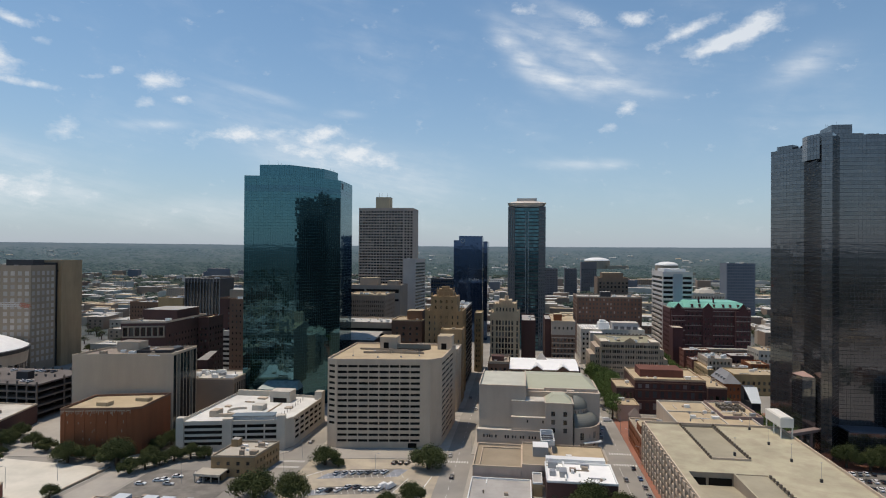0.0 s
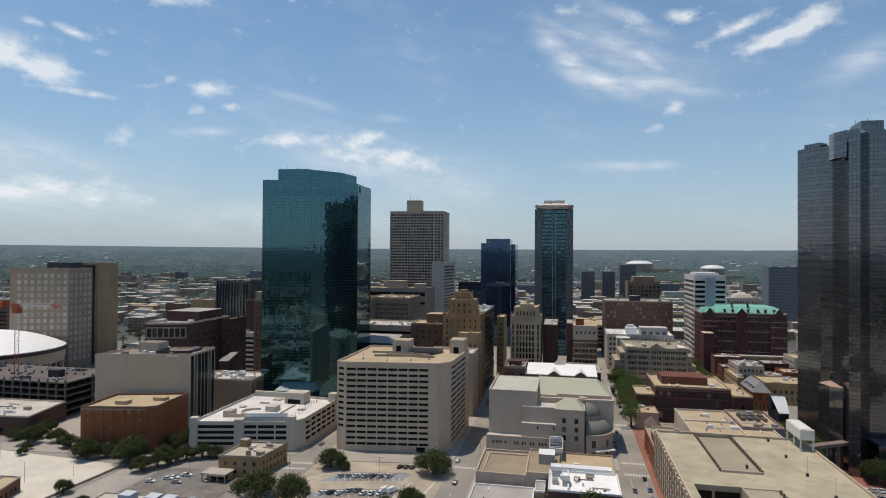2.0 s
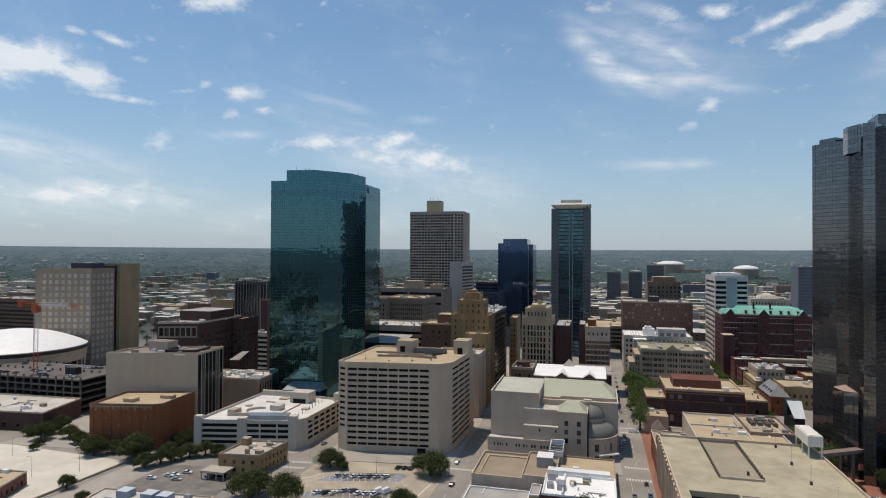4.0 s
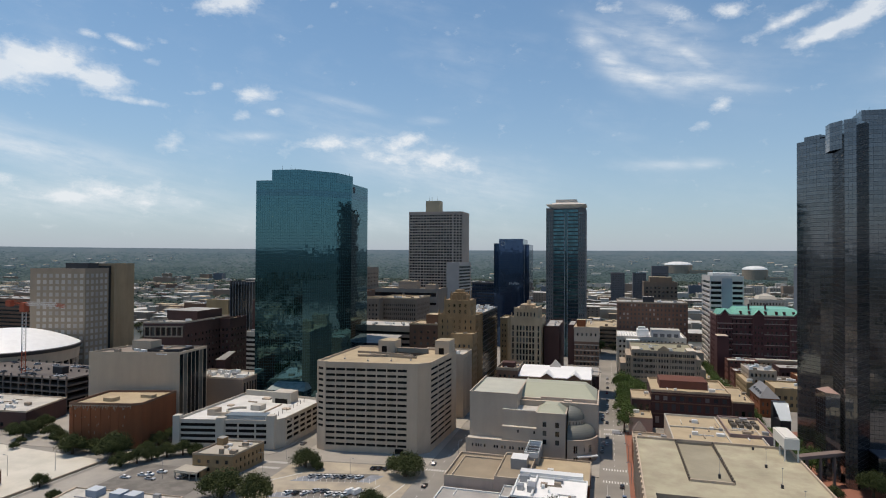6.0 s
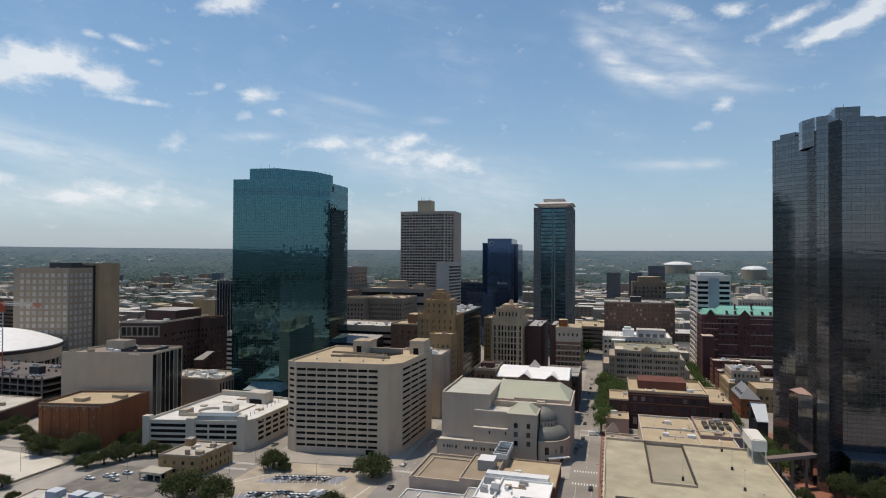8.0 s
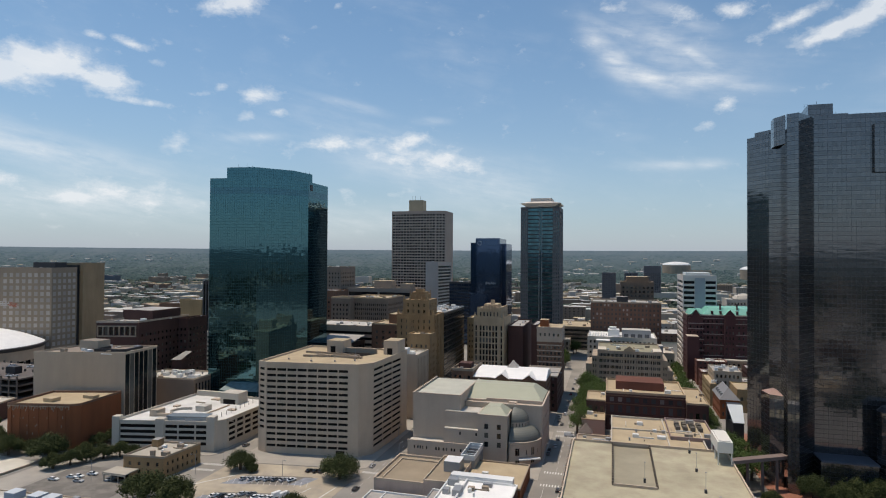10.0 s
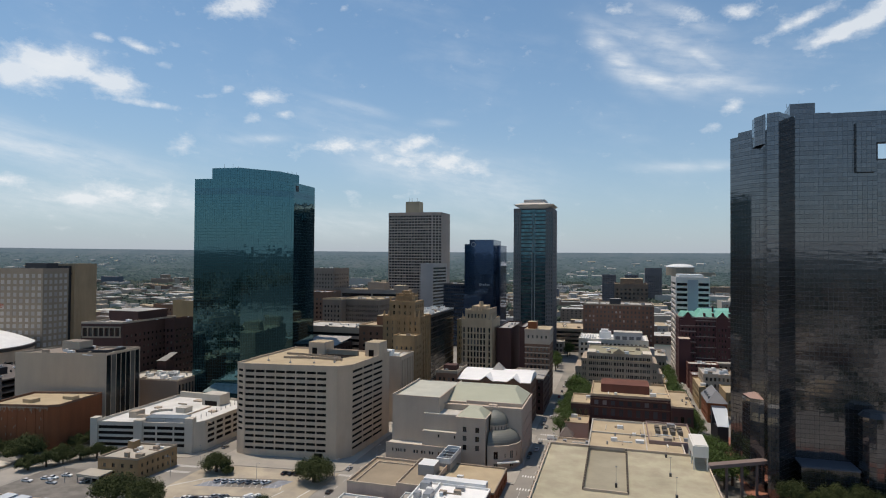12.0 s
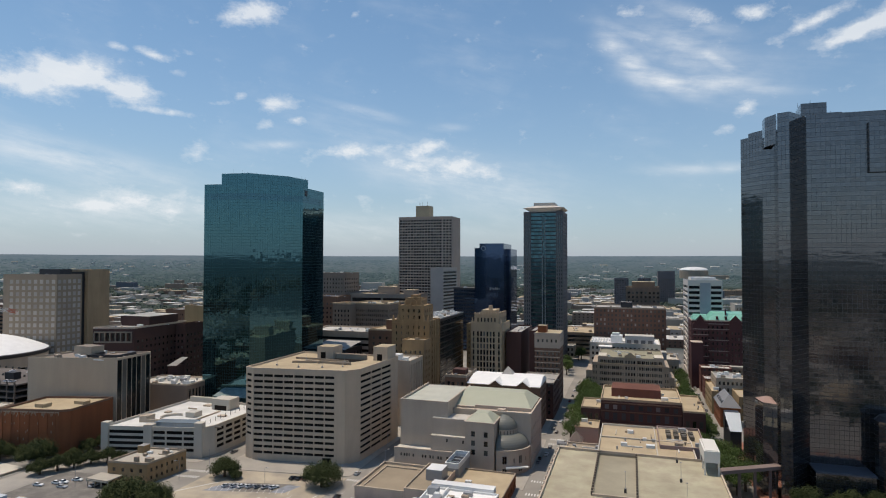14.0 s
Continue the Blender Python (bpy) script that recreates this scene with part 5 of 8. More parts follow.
    g.prism([(165.2, 302), (166.6, 298.5), (192.5, 313.5), (191, 317)], 13.4, 14.8)
    for t in (0.1, 0.35, 0.6, 0.85):
        x, y = 166 + 25.8 * t, 300.3 + 15 * t
        g.box(x - 0.5, x + 0.5, y - 0.6, y + 0.6, 0, 13.4)
    part("walkway_roof", g, S("brown_walkway", (0.2, 0.15, 0.13)), root)


smoked_tower()


# ---- towers further off ----
def ribbed_tower():
    foot = [(-194.0, 858), (-127, 858), (-113.0, 863), (-113.0, 905), (-194.0, 905)]
    rows = floors(38, 6, 4.15, 2.4)
    root = block("ribbed_concrete_tower", "tall gray beige concrete office tower with recessed windows", "skyscraper", foot, 166.6, S("tower_concrete", (0.43, 0.345, 0.288), streak=0.1), ROOF_GRAY,
                 {0: (even(15, 67, 0.88, 0.6, 0.6), rows), 1: (even(3, 14.9, 0.7, 1.0, 0.6), rows)}, 1.8, mat=GLASS, depth=1.3, joined=True)
    add_box(root, "roof_house", -171, -149.5, 868, 885, 165, 183.5, S("sand_core", (0.45, 0.37, 0.25)), ROOF_TAN)
    for x in (-167, -163, -155):
        g = Geo()
        g.tube((x, 874, 183.5), (x, 874, 190), 0.25, 0.12, 5)
        part("antenna", g, METAL_DARK, root)


ribbed_tower()


def crowned_tower():
    root = thing("crowned_glass_tower", 51, 645, 0, "tall green glass tower with stone edges and flared white crown", "skyscraper")
    g, glass, back = Geo(), Geo(), Geo()
    x0, x1, y0, y1, h = 31.0, 70.0, 628.0, 668.0, 150.0
    for xa, xb in ((x0, x0 + 7.2), (x1 - 7.2, x1)):
        cols = even(3, 7.2, 0.35, 0.4, 0.4)
        facade(g, root, (xa, y0), (xb, y0), 0, h, cols, floors(38, 3, 3.8, 2.2), 0.4, joined=glass)
    g.box(x0, x0 + 7.2, y0 + 0.6, y1, 0, h)
    facade(g, root, (x1, y0), (x1, y1), 0, h, even(12, 40, 0.4, 1, 1), floors(38, 3, 3.8, 2.2), 0.4, joined=glass)
    facade(g, root, (x1, y1), (x0, y1), 0, h)
    part("stone_edge", g, S("gray_brown_stone", (0.15, 0.145, 0.145), streak=0.1), root)
    for x in (x0 + 18.4, x0 + 21.2):
        bar("centre_rib", x - 0.28, x + 0.28, y0 + 0.4, y0 + 1.2, 0, h - 5, S("pale_rib", (0.30, 0.31, 0.32)), root)
    curtain(glass, (x0 + 7.2, y0 + 1.0), (x0 + 18.0, y0 + 1.0), 0.5, h - 1, 1.8, 3.8, 0.0018, 0.15, back, band=1.1)
    curtain(glass, (x0 + 18.0, y0 + 0.9), (x0 + 21.2, y0 + 0.9), 0.5, h - 1, 1.0, 1.9, 0.0018, 0.25, back)
    curtain(glass, (x0 + 21.2, y0 + 1.0), (x1 - 7.2, y0 + 1.0), 0.5, h - 1, 1.8, 3.8, 0.0018, 0.15, back, band=1.1)
    back.face([(x0 + 7, y0 + 1, h - 0.5), (x1 - 7, y0 + 1, h - 0.5), (x1, y1, h - 0.5), (x0, y1, h - 0.5)])
    part("glass_skin", glass, GREEN_GLASS, root, kind="stuff")
    part("frame", back, MULL_DARK, root)
    g = Geo()
    g.frustum(rect(x0 + 7, x1 - 7, y0 + 2, y1), rect(x0 - 0.6, x1 + 0.6, y0 - 1.2, y1 + 1), h - 0.5, h + 3.8)
    g.frustum(rect(x0 + 0.4, x1 - 0.4, y0 - 0.6, y1), rect(x0 + 10, x1 - 10, y0 + 9, y1 - 9), h + 3.82, h + 6.6)
    g.box(x0 + 9, x1 - 9, y0 + 8, y1 - 8, h + 6.4, h + 9.4)
    part("crown", g, S("pale_crown_stone", (0.60, 0.55, 0.49)), root, "flared pale stone crown")


crowned_tower()


def navy_tower():
    root = thing("navy_glass_tower", -15, 700, 0, "dark navy blue glass office tower with lower side shaft", "skyscraper")
    glass, back = Geo(), Geo()
    for foot, h in (([(-25.5, 673), (1.3, 673.5), (-0.5, 727), (-25.5, 727)], 120.3), ([(-31.8, 676), (-25.6, 676), (-25.6, 727), (-31.8, 727)], 115.5), ([(1.0, 690), (6, 690), (6, 727), (1, 727)], 114.5)):
        for i in range(4):
            curtain(glass, foot[i], foot[(i + 1) % 4], 0.3, h, 1.6, 2.0, 0.0022, 0.09, back)
        back.face([(*p, h) for p in foot])
    part("frame", back, MULL_DARK, root)
    part("glass_skin", glass, NAVY, root, kind="stuff")
    g = Geo()
    c = Vector((-21, 672.8, 115))
    for i in range(16):
        t0, t1 = 2 * math.pi * i / 16, 2 * math.pi * (i + 1) / 16
        g.face([(c.x + r * math.cos(t), c.y, c.z + r * math.sin(t)) for r, t in ((2.6, t0), (2.6, t1), (1.9, t1), (1.9, t0))])
    part("round_sign", g, METAL, root, "gray round sign near the top")
    g = Geo()
    for k in range(6):
        g.box(-14 + k * 2.0, -12.8 + k * 2.0, 672.6, 672.9, 69.5 + (k % 2) * 0.6, 72.5 - (k % 3) * 0.5)
    part("sign", g, METAL, root, "gray illegible sign on the glass")
    block("dark_link_block", "low dark glass block beside the navy tower", "office building", rect(-60, -26, 690, 725), 71, MULL_DARK, ROOF_GRAY,
          {0: (even(12, 34, 0.85, 0, 0), floors(17, 2, 4, 2.6))}, 1.0, mat=NAVY, joined=True)


navy_tower()


def slab_towers():
    # white ribbed slab in front of the tall concrete tower
    root = block("white_slab_tower", "pale blank concrete slab tower with striped end", "office building", [(-101.5, 731), (-86.5, 734), (-80.5, 775), (-100, 775)], 93.2, S("slab_concrete", (0.50, 0.45, 0.405)), ROOF_WHITE,
                 {1: ([(1.0, 40.3)], floors(21, 5, 4.05, 2.3))}, 1.0, joined=True, depth=0.8)
    # striped white office on the right
    foot = [(180.3, 595.5), (208.0, 595.5), (208.0, 644), (180.3, 644)]
    rows = floors(17, 4, 4.55, 2.5)
    white = S("white_spandrel", (0.60, 0.57, 0.535))
    root = block("striped_office", "white office tower with dark ribbon windows and gray core", "office building", foot, 84.2, white, ROOF_WHITE,
                 {0: ([(0.8, 9.6), (18.6, 27.0)], rows), 3: ([(1.2, 46.5)], rows), 1: ([(1.2, 46.5)], rows)}, 2.4, mat=GLASS, depth=0.7)
    add_box(root, "core_panel", 190.2, 198.6, 595.0, 595.6, 0, 82, S("gray_blue_panel", (0.33, 0.36, 0.40)))
    g = Geo()
    g.box(184, 204, 605, 634, 84.0, 86.5)
    part("roof_house", g, METAL_WHITE, root)
    # dark brown glass slab with white ribs
    root = block("dark_rib_slab", "black glass slab with thin pale vertical ribs", "office building", rect(-291, -254, 560, 590), 73.3, MULL_DARK, ROOF_GRAY,
                 {0: (even(11, 37, 0.86, 0.3, 0.3), [(2, 70)])}, 1.2, mat=GLASS, depth=0.5)
    for k in range(12):
        x = -291 + k * 37 / 11
        bar("rib", x - 0.14, x + 0.14, 559.4, 560.0, 0, 72.5, METAL, root)
    root = block("rust_brick_tower", "rust brown brick tower beside the teal tower", "office building", rect(-206, -160, 470, 500), 62.0, BRICK_DARK, ROOF_GRAY,
                 {0: (even(10, 46, 0.4, 6, 2), floors(12, 6, 4.2, 1.7))}, 1.0, cap=BRICK_BROWN, joined=True)
    add_box(root, "roof_house", -200, -168, 475, 495, 61, 68.5, BEIGE_DARK, ROOF_GRAY)


slab_towers()

# ---- middle distance ----
def middle_blocks():
    B = block
    r = B("ribbed_annex", "beige annex with vertical window ribs behind the tower", "building", [(-24, 374), (5.5, 374), (5.6, 397), (-24, 397)], 39.5, BEIGE, ROOF_WHITE,
          {1: (even(7, 23, 0.45, 1, 1), [(4, 37)]), 0: ((), ())}, 1.0, depth=0.5)
    add_box(r, "vent", -8, -3, 379, 385, 38.5, 42, METAL_WHITE)
    # yellow stepped tower
    r = B("stepped_yellow_tower", "ornate stepped yellow stone tower of the nineteen twenties", "office building", rect(-9, 6, 398, 412.3), 49.0, OCHRE, ROOF_TAN,
          {0: (even(4, 15, 0.35, 1, 1), floors(10, 4, 4.0, 2.0)), 1: (even(4, 14.3, 0.35, 1, 1), floors(10, 4, 4.0, 2.0))}, 1.0)
    r = B("stepped_yellow_tower", "tall yellow stone tower with ornate stepped crown", "office building", rect(-22, 4.5, 412.5, 436), 60.0, OCHRE, ROOF_TAN,
          {0: (even(6, 26.5, 0.35, 1.5, 1.5), floors(13, 4, 4.2, 2.1)), 1: (even(5, 23.5, 0.35, 1.5, 1.5), floors(13, 4, 4.2, 2.1))}, 1.0)
    for k in range(8):
        x = -21.6 + k * 3.68
        bar("pilaster", x - 0.35, x + 0.35, 412.05, 412.48, 0 if x < -9.5 else 49.2, 59.6, OCHRE, r)
    for k in range(7):
        y = 413.2 + k * 3.7
        bar("pilaster", 4.52, 4.95, y - 0.35, y + 0.35, 0, 59.6, OCHRE, r)
    for z in (20.6, 41.4, 57.6):
        bar("string_course", -22.1, -9.3, 411.95, 412.48, z, z + 0.6, OCHRE, r)
    g = Geo()
    for f0, f1 in (((-18, 414), (0.5, 414)), ((0.5, 414), (0.5, 433))):
        facade(g, r, f0, f1, 59, 70, even(4, 18.5 if f0[1] == f1[1] else 19, 0.34, 1.5, 1.5), [(61, 63.2), (65.2, 67.4)], 0.3, GLASS)
    g.box(-18, 0.2, 414.3, 433, 59, 70)
    g.box(-14.5, -3, 417, 430, 70, 73.5)
    g.box(-13.2, -4.3, 418.2, 428.8, 73.5, 75.0)
    g.box(-11.4, -6.1, 420.5, 426.5, 75.0, 76.8)
    for x, y in ((-14.4, 417.1), (-3.9, 417.1), (-14.4, 429), (-3.9, 429), (-9.2, 417.1)):
        g.frustum(rect(x, x + 0.9, y, y + 0.9), rect(x + 0.35, x + 0.55, y + 0.35, y + 0.55), 73.5, 76.2)
    for x in (-22, -18.6, 0, 3.0):
        g.frustum(rect(x, x + 1.5, 412.4, 413.9), rect(x + 0.5, x + 1.0, 413, 413.4), 60, 63.5)
    for x in (-18, -14, -10, -6, -1.2):
        g.frustum(rect(x, x + 1.3, 413.9, 415.2), rect(x + 0.5, x + 0.8, 414.4, 414.7), 70, 73)
    part("crown", g, OCHRE, r)
    r = B("rust_annex", "brown brick and stone annex of the yellow tower", "building", rect(-52, -28.5, 440, 468), 50.0, BRICK_BROWN, ROOF_TAN, {0: (even(4, 23.5, 0.35, 1.5, 1.5), floors(10, 4, 4.3, 2.0))}, 1.0, cap=CREAM)
    add_box(r, "roof_house", -42, -30, 450, 464, 49, 56, BRICK_BROWN, ROOF_TAN)
    # black glass block
    r = B("black_glass_block", "black glass office block with cluttered white roof", "office building", rect(-20, 4.0, 437, 500), 59.5, S("black_panel", (0.012, 0.012, 0.015), rough=0.35), ROOF_WHITE,
          {0: (even(8, 24, 0.86, 0, 0), floors(14, 2, 4, 3.2)), 1: (even(21, 63, 0.86, 0, 0), floors(14, 2, 4, 3.2))}, 0.8, cap=METAL, joined=True, depth=0.12, mat=S("black_glass", (0.008, 0.009, 0.011), rough=0.12, per=0.5, spec=0.5))
    g = Geo()
    rr = random.Random(4)
    for k in range(26):
        x, y = rr.uniform(-17, 1), rr.uniform(442, 496)
        g.box(x, x + rr.uniform(1, 3), y, y + rr.uniform(1, 4), 58.7, 59.6 + rr.uniform(0.4, 1.6))
    part("roof_machine", g, METAL_WHITE, r)
    B("tan_slim_block", "slim tan stone block with small windows", "building", rect(6, 12, 503, 528), 50.0, YELLOW_STONE, ROOF_TAN, {0: (even(2, 6, 0.4, 1, 1), floors(10, 4, 4.3, 2))}, 1.0, joined=True)
    # cream terracotta tower
    foot = [(21.7, 457.5), (44.2, 457.5), (44.2, 489), (21.7, 489)]
    rows = floors(10, 6, 4.4, 3.5)
    r = B("cream_terracotta_tower", "cream terracotta office tower with arched gabled crown", "office building", foot, 55.0, CREAM, ROOF_TAN,
          {0: ([(1.2, 2.4)] + [(4.4 + 2.35 * i, 5.8 + 2.35 * i) for i in range(6)] + [(20.0, 21.2)], rows), 1: (even(7, 31.5, 0.42, 1.5, 1.5), rows)}, 0.8)
    g = Geo()
    facade(g, r, (24, 458.2), (42, 458.2), 54.2, 61.5, even(6, 18, 0.4, 1.5, 1.5), [(56.0, 59.0)], 0.3, GLASS)
    facade(g, r, (42, 458.2), (42, 486), 54.2, 61.5, even(6, 28, 0.4, 1.5, 1.5), [(56.0, 59.0)], 0.3, GLASS)
    facade(g, r, (24, 486), (24, 458.2), 54.2, 61.5)
    g.box(24, 41.8, 458.5, 486, 59.8, 61.5)
    g.box(28, 38, 464, 480, 61.5, 64.2)
    g.tube((34, 468, 64.2), (34, 468, 67.4), 1.6, 1.5, 10)
    for k in range(9):
        g.box(24 + k * 2.1, 25.2 + k * 2.1, 458.0, 459.0, 61.5, 62.6)
        g.box(41.2, 42.2, 459 + k * 3, 460.6 + k * 3, 61.5, 62.6)
    for x in (21.8, 43.2, 25, 40.5):
        g.frustum(rect(x, x + 1.3, 457.4, 458.7), rect(x + 0.5, x + 0.8, 457.9, 458.2), 55, 59)
    for k in range(7):
        g.box(26 + k * 2.2, 27.6 + k * 2.2, 457.6, 458.2, 61.4, 62.2 + 1.9 * math.sin(math.pi * k / 6))
    part("crown", g, CREAM, r, "arched cream crown with small pinnacles")
    B("dark_red_block", "narrow dark red brick block with plain wall", "building", rect(45.5, 56.5, 468, 520), 48.5, BRICK_DARK, ROOF_GRAY, None, 1.0)
    B("dark_red_block", "dark red brick block beside the white topped store", "building", rect(63.5, 68.0, 462, 500), 50.5, BRICK_DARK, ROOF_GRAY, None, 1.0)
    r = B("white_top_block", "striped brick block with white upper storeys", "office building", rect(68.5, 85.5, 456, 480), 39.4, BRICK_BROWN, ROOF_TAN,
          {0: (even(6, 17, 0.55, .5, .5), floors(9, 2.4, 4.0, 2)), 1: (even(7, 24, 0.5, 1, 1), floors(9, 2.4, 4.0, 2))}, 0.5)
    g = Geo()
    facade(g, r, (68.2, 455.7), (85.8, 455.7), 39.4, 49.7, even(5, 17.6, 0.36, 1, 1), [(43.4, 45.5)], 0.3, GLASS)
    facade(g, r, (85.8, 455.7), (85.8, 480), 39.4, 49.7, even(6, 24, 0.36, 1, 1), [(43.4, 45.5)], 0.3, GLASS)
    facade(g, r, (68.2, 480), (68.2, 455.7), 39.4, 49.7)
    g.face([(68.2, 455.7, 49.7), (85.8, 455.7, 49.7), (85.8, 480, 49.7), (68.2, 480, 49.7)], 1)
    part("upper_storey", g, [STONE, ROOF_TAN], r, "white stone upper storeys")
    for k in range(9):
        z = 4.8 + k * 4.0
        bar("stone_band", 68.3, 85.7, 455.8, 455.97, z, z + 0.7, STONE, r)
    bar("cornice", 67.8, 86.2, 455.2, 455.68, 48.8, 49.9, STONE, r)
    add_box(r, "roof_house", 70, 76, 459, 467, 49.7, 54.6, BRICK_ORANGE, ROOF_TAN)
    B("tan_roof_store", "long tan roofed open car garage", "parking garage", rect(52, 128, 690, 752), 25.0, BEIGE_DARK, ROOF_TAN, {0: ([(1, 75)], floors(5, 2, 4.4, 2.3))}, 1.0, cap=BEIGE, joined=True)
    B("dark_back_store", "dark brick store behind the white roofed block", "store", rect(64, 86, 417, 452), 23.0, BRICK_DARK, ROOF_GRAY, {0: (even(6, 22, 0.45, 1, 1), floors(5, 3, 4.3, 2.1)), 1: (even(10, 35, 0.45, 1, 1), floors(5, 3, 4.3, 2.1))}, 0.9, cap=STONE, joined=True, units=3)
    B("pale_corner_house", "pale gray two-storey house with arched windows", "building", rect(60, 77, 672, 688), 13.0, WHITE_CONC, ROOF_GRAY, {0: (even(4, 17, 0.5, 1, 1), [(2, 5), (7, 10.5)])}, 1.0)
    # white roofed garage and dark shed behind the parking tower
    B("flat_white_garage", "low concrete garage with glaring white roof", "parking garage", rect(-112, -46, 455, 492), 45.9, BEIGE, ROOF_WHITE, {0: ([(2, 63)], floors(9, 4, 4.4, 2.0)), 1: (even(5, 37, 0.8, 1, 1), floors(9, 4, 4.4, 2.0))}, 1.3, mat=SHADE_IN, joined=True)
    r = B("dark_ribbed_shed", "dark ribbed metal block with sloping white roof", "building", rect(-88, -60, 418, 446), 37.0, METAL_DARK, ROOF_WHITE, {1: (even(10, 28, 0.5, 1, 1), [(3, 34)])}, 0.8)
    g = Geo()
    g.face([(-88, 418, 37.1), (-60, 418, 37.1), (-60, 446, 40), (-88, 446, 40)])
    part("sloping_roof", g, ROOF_GRAY, r)
    # long tan department building with upper wing
    t = S("tan_brick", (0.25, 0.195, 0.15), streak=0.2)
    r = B("tan_brick_block", "broad tan brick office block with cornice", "office building", rect(-124, -84, 556, 600), 60.5, t, ROOF_TAN,
          {0: ([(0.8, 4.5)] + even(16, 40, 0.45, 6, 1), floors(12, 5, 4.3, 2.2)), 1: (even(14, 44, 0.45, 1, 1), floors(12, 5, 4.3, 2.2))}, 1.2, cap=CREAM, joined=True)
    B("tan_brick_wing", "tan brick wing with paired windows", "office building", rect(-137, -118, 545, 565), 61.0, t, ROOF_TAN, {0: (even(5, 19, 0.4, 1, 1), floors(12, 5, 4.3, 2.2))}, 1.4, cap=CREAM, joined=True)
    r = B("tan_upper_block", "tan concrete block with long window bands", "office building", rect(-160, -84, 630, 670), 65.5, S("tan_panel", (0.30, 0.25, 0.205)), ROOF_TAN,
          {0: ([(2, 36), (38, 74)], [(48, 50.5), (57, 61)])}, 1.2, joined=True)
    add_box(r, "roof_house", -132, -112, 640, 655, 64, 73, S("tan_panel", (0.38, 0.33, 0.27)), ROOF_TAN)
    add_box(r, "roof_house", -100, -88, 635, 650, 64, 70, S("tan_panel", (0.38, 0.33, 0.27)), ROOF_TAN)
    B("brown_gray_tower", "brown gray brick tower with small square windows", "office building", rect(-194, -164, 622, 660), 88.0, S("brown_gray_brick", (0.27, 0.22, 0.175), streak=0.2), ROOF_TAN, {0: (even(8, 30, 0.4, 1, 1), floors(18, 5, 4.4, 2.0)), 1: (even(8, 38, 0.4, 1, 1), floors(18, 5, 4.4, 2.0))}, 1.0, joined=True)
    B("brown_rear_block", "brown brick block with plain side wall", "office building", rect(-166, -140, 560, 590), 66.0, BRICK_BROWN, ROOF_GRAY, {0: (even(6, 26, 0.4, 1, 1), floors(13, 5, 4.4, 2.0))}, 1.0, joined=True)
    B("narrow_red_tower", "narrow dark red brick block beside the glass tower", "office building", rect(-182, -170.5, 440, 452), 63.5, BRICK_BROWN, ROOF_GRAY, {0: (even(3, 11.5, 0.3, 1, 1), floors(13, 5, 4.4, 1.6))}, 0.8, joined=True)
    B("striped_garage", "low garage with white striped decks", "parking garage", rect(-207, -186, 455, 490), 36.0, WHITE_CONC, ROOF_GRAY, {0: ([(1, 20)], floors(8, 3, 3.9, 2.0)), 1: ([(1, 34)], floors(8, 3, 3.9, 2.0))}, 1.0, mat=SHADE_IN, joined=True)


middle_blocks()


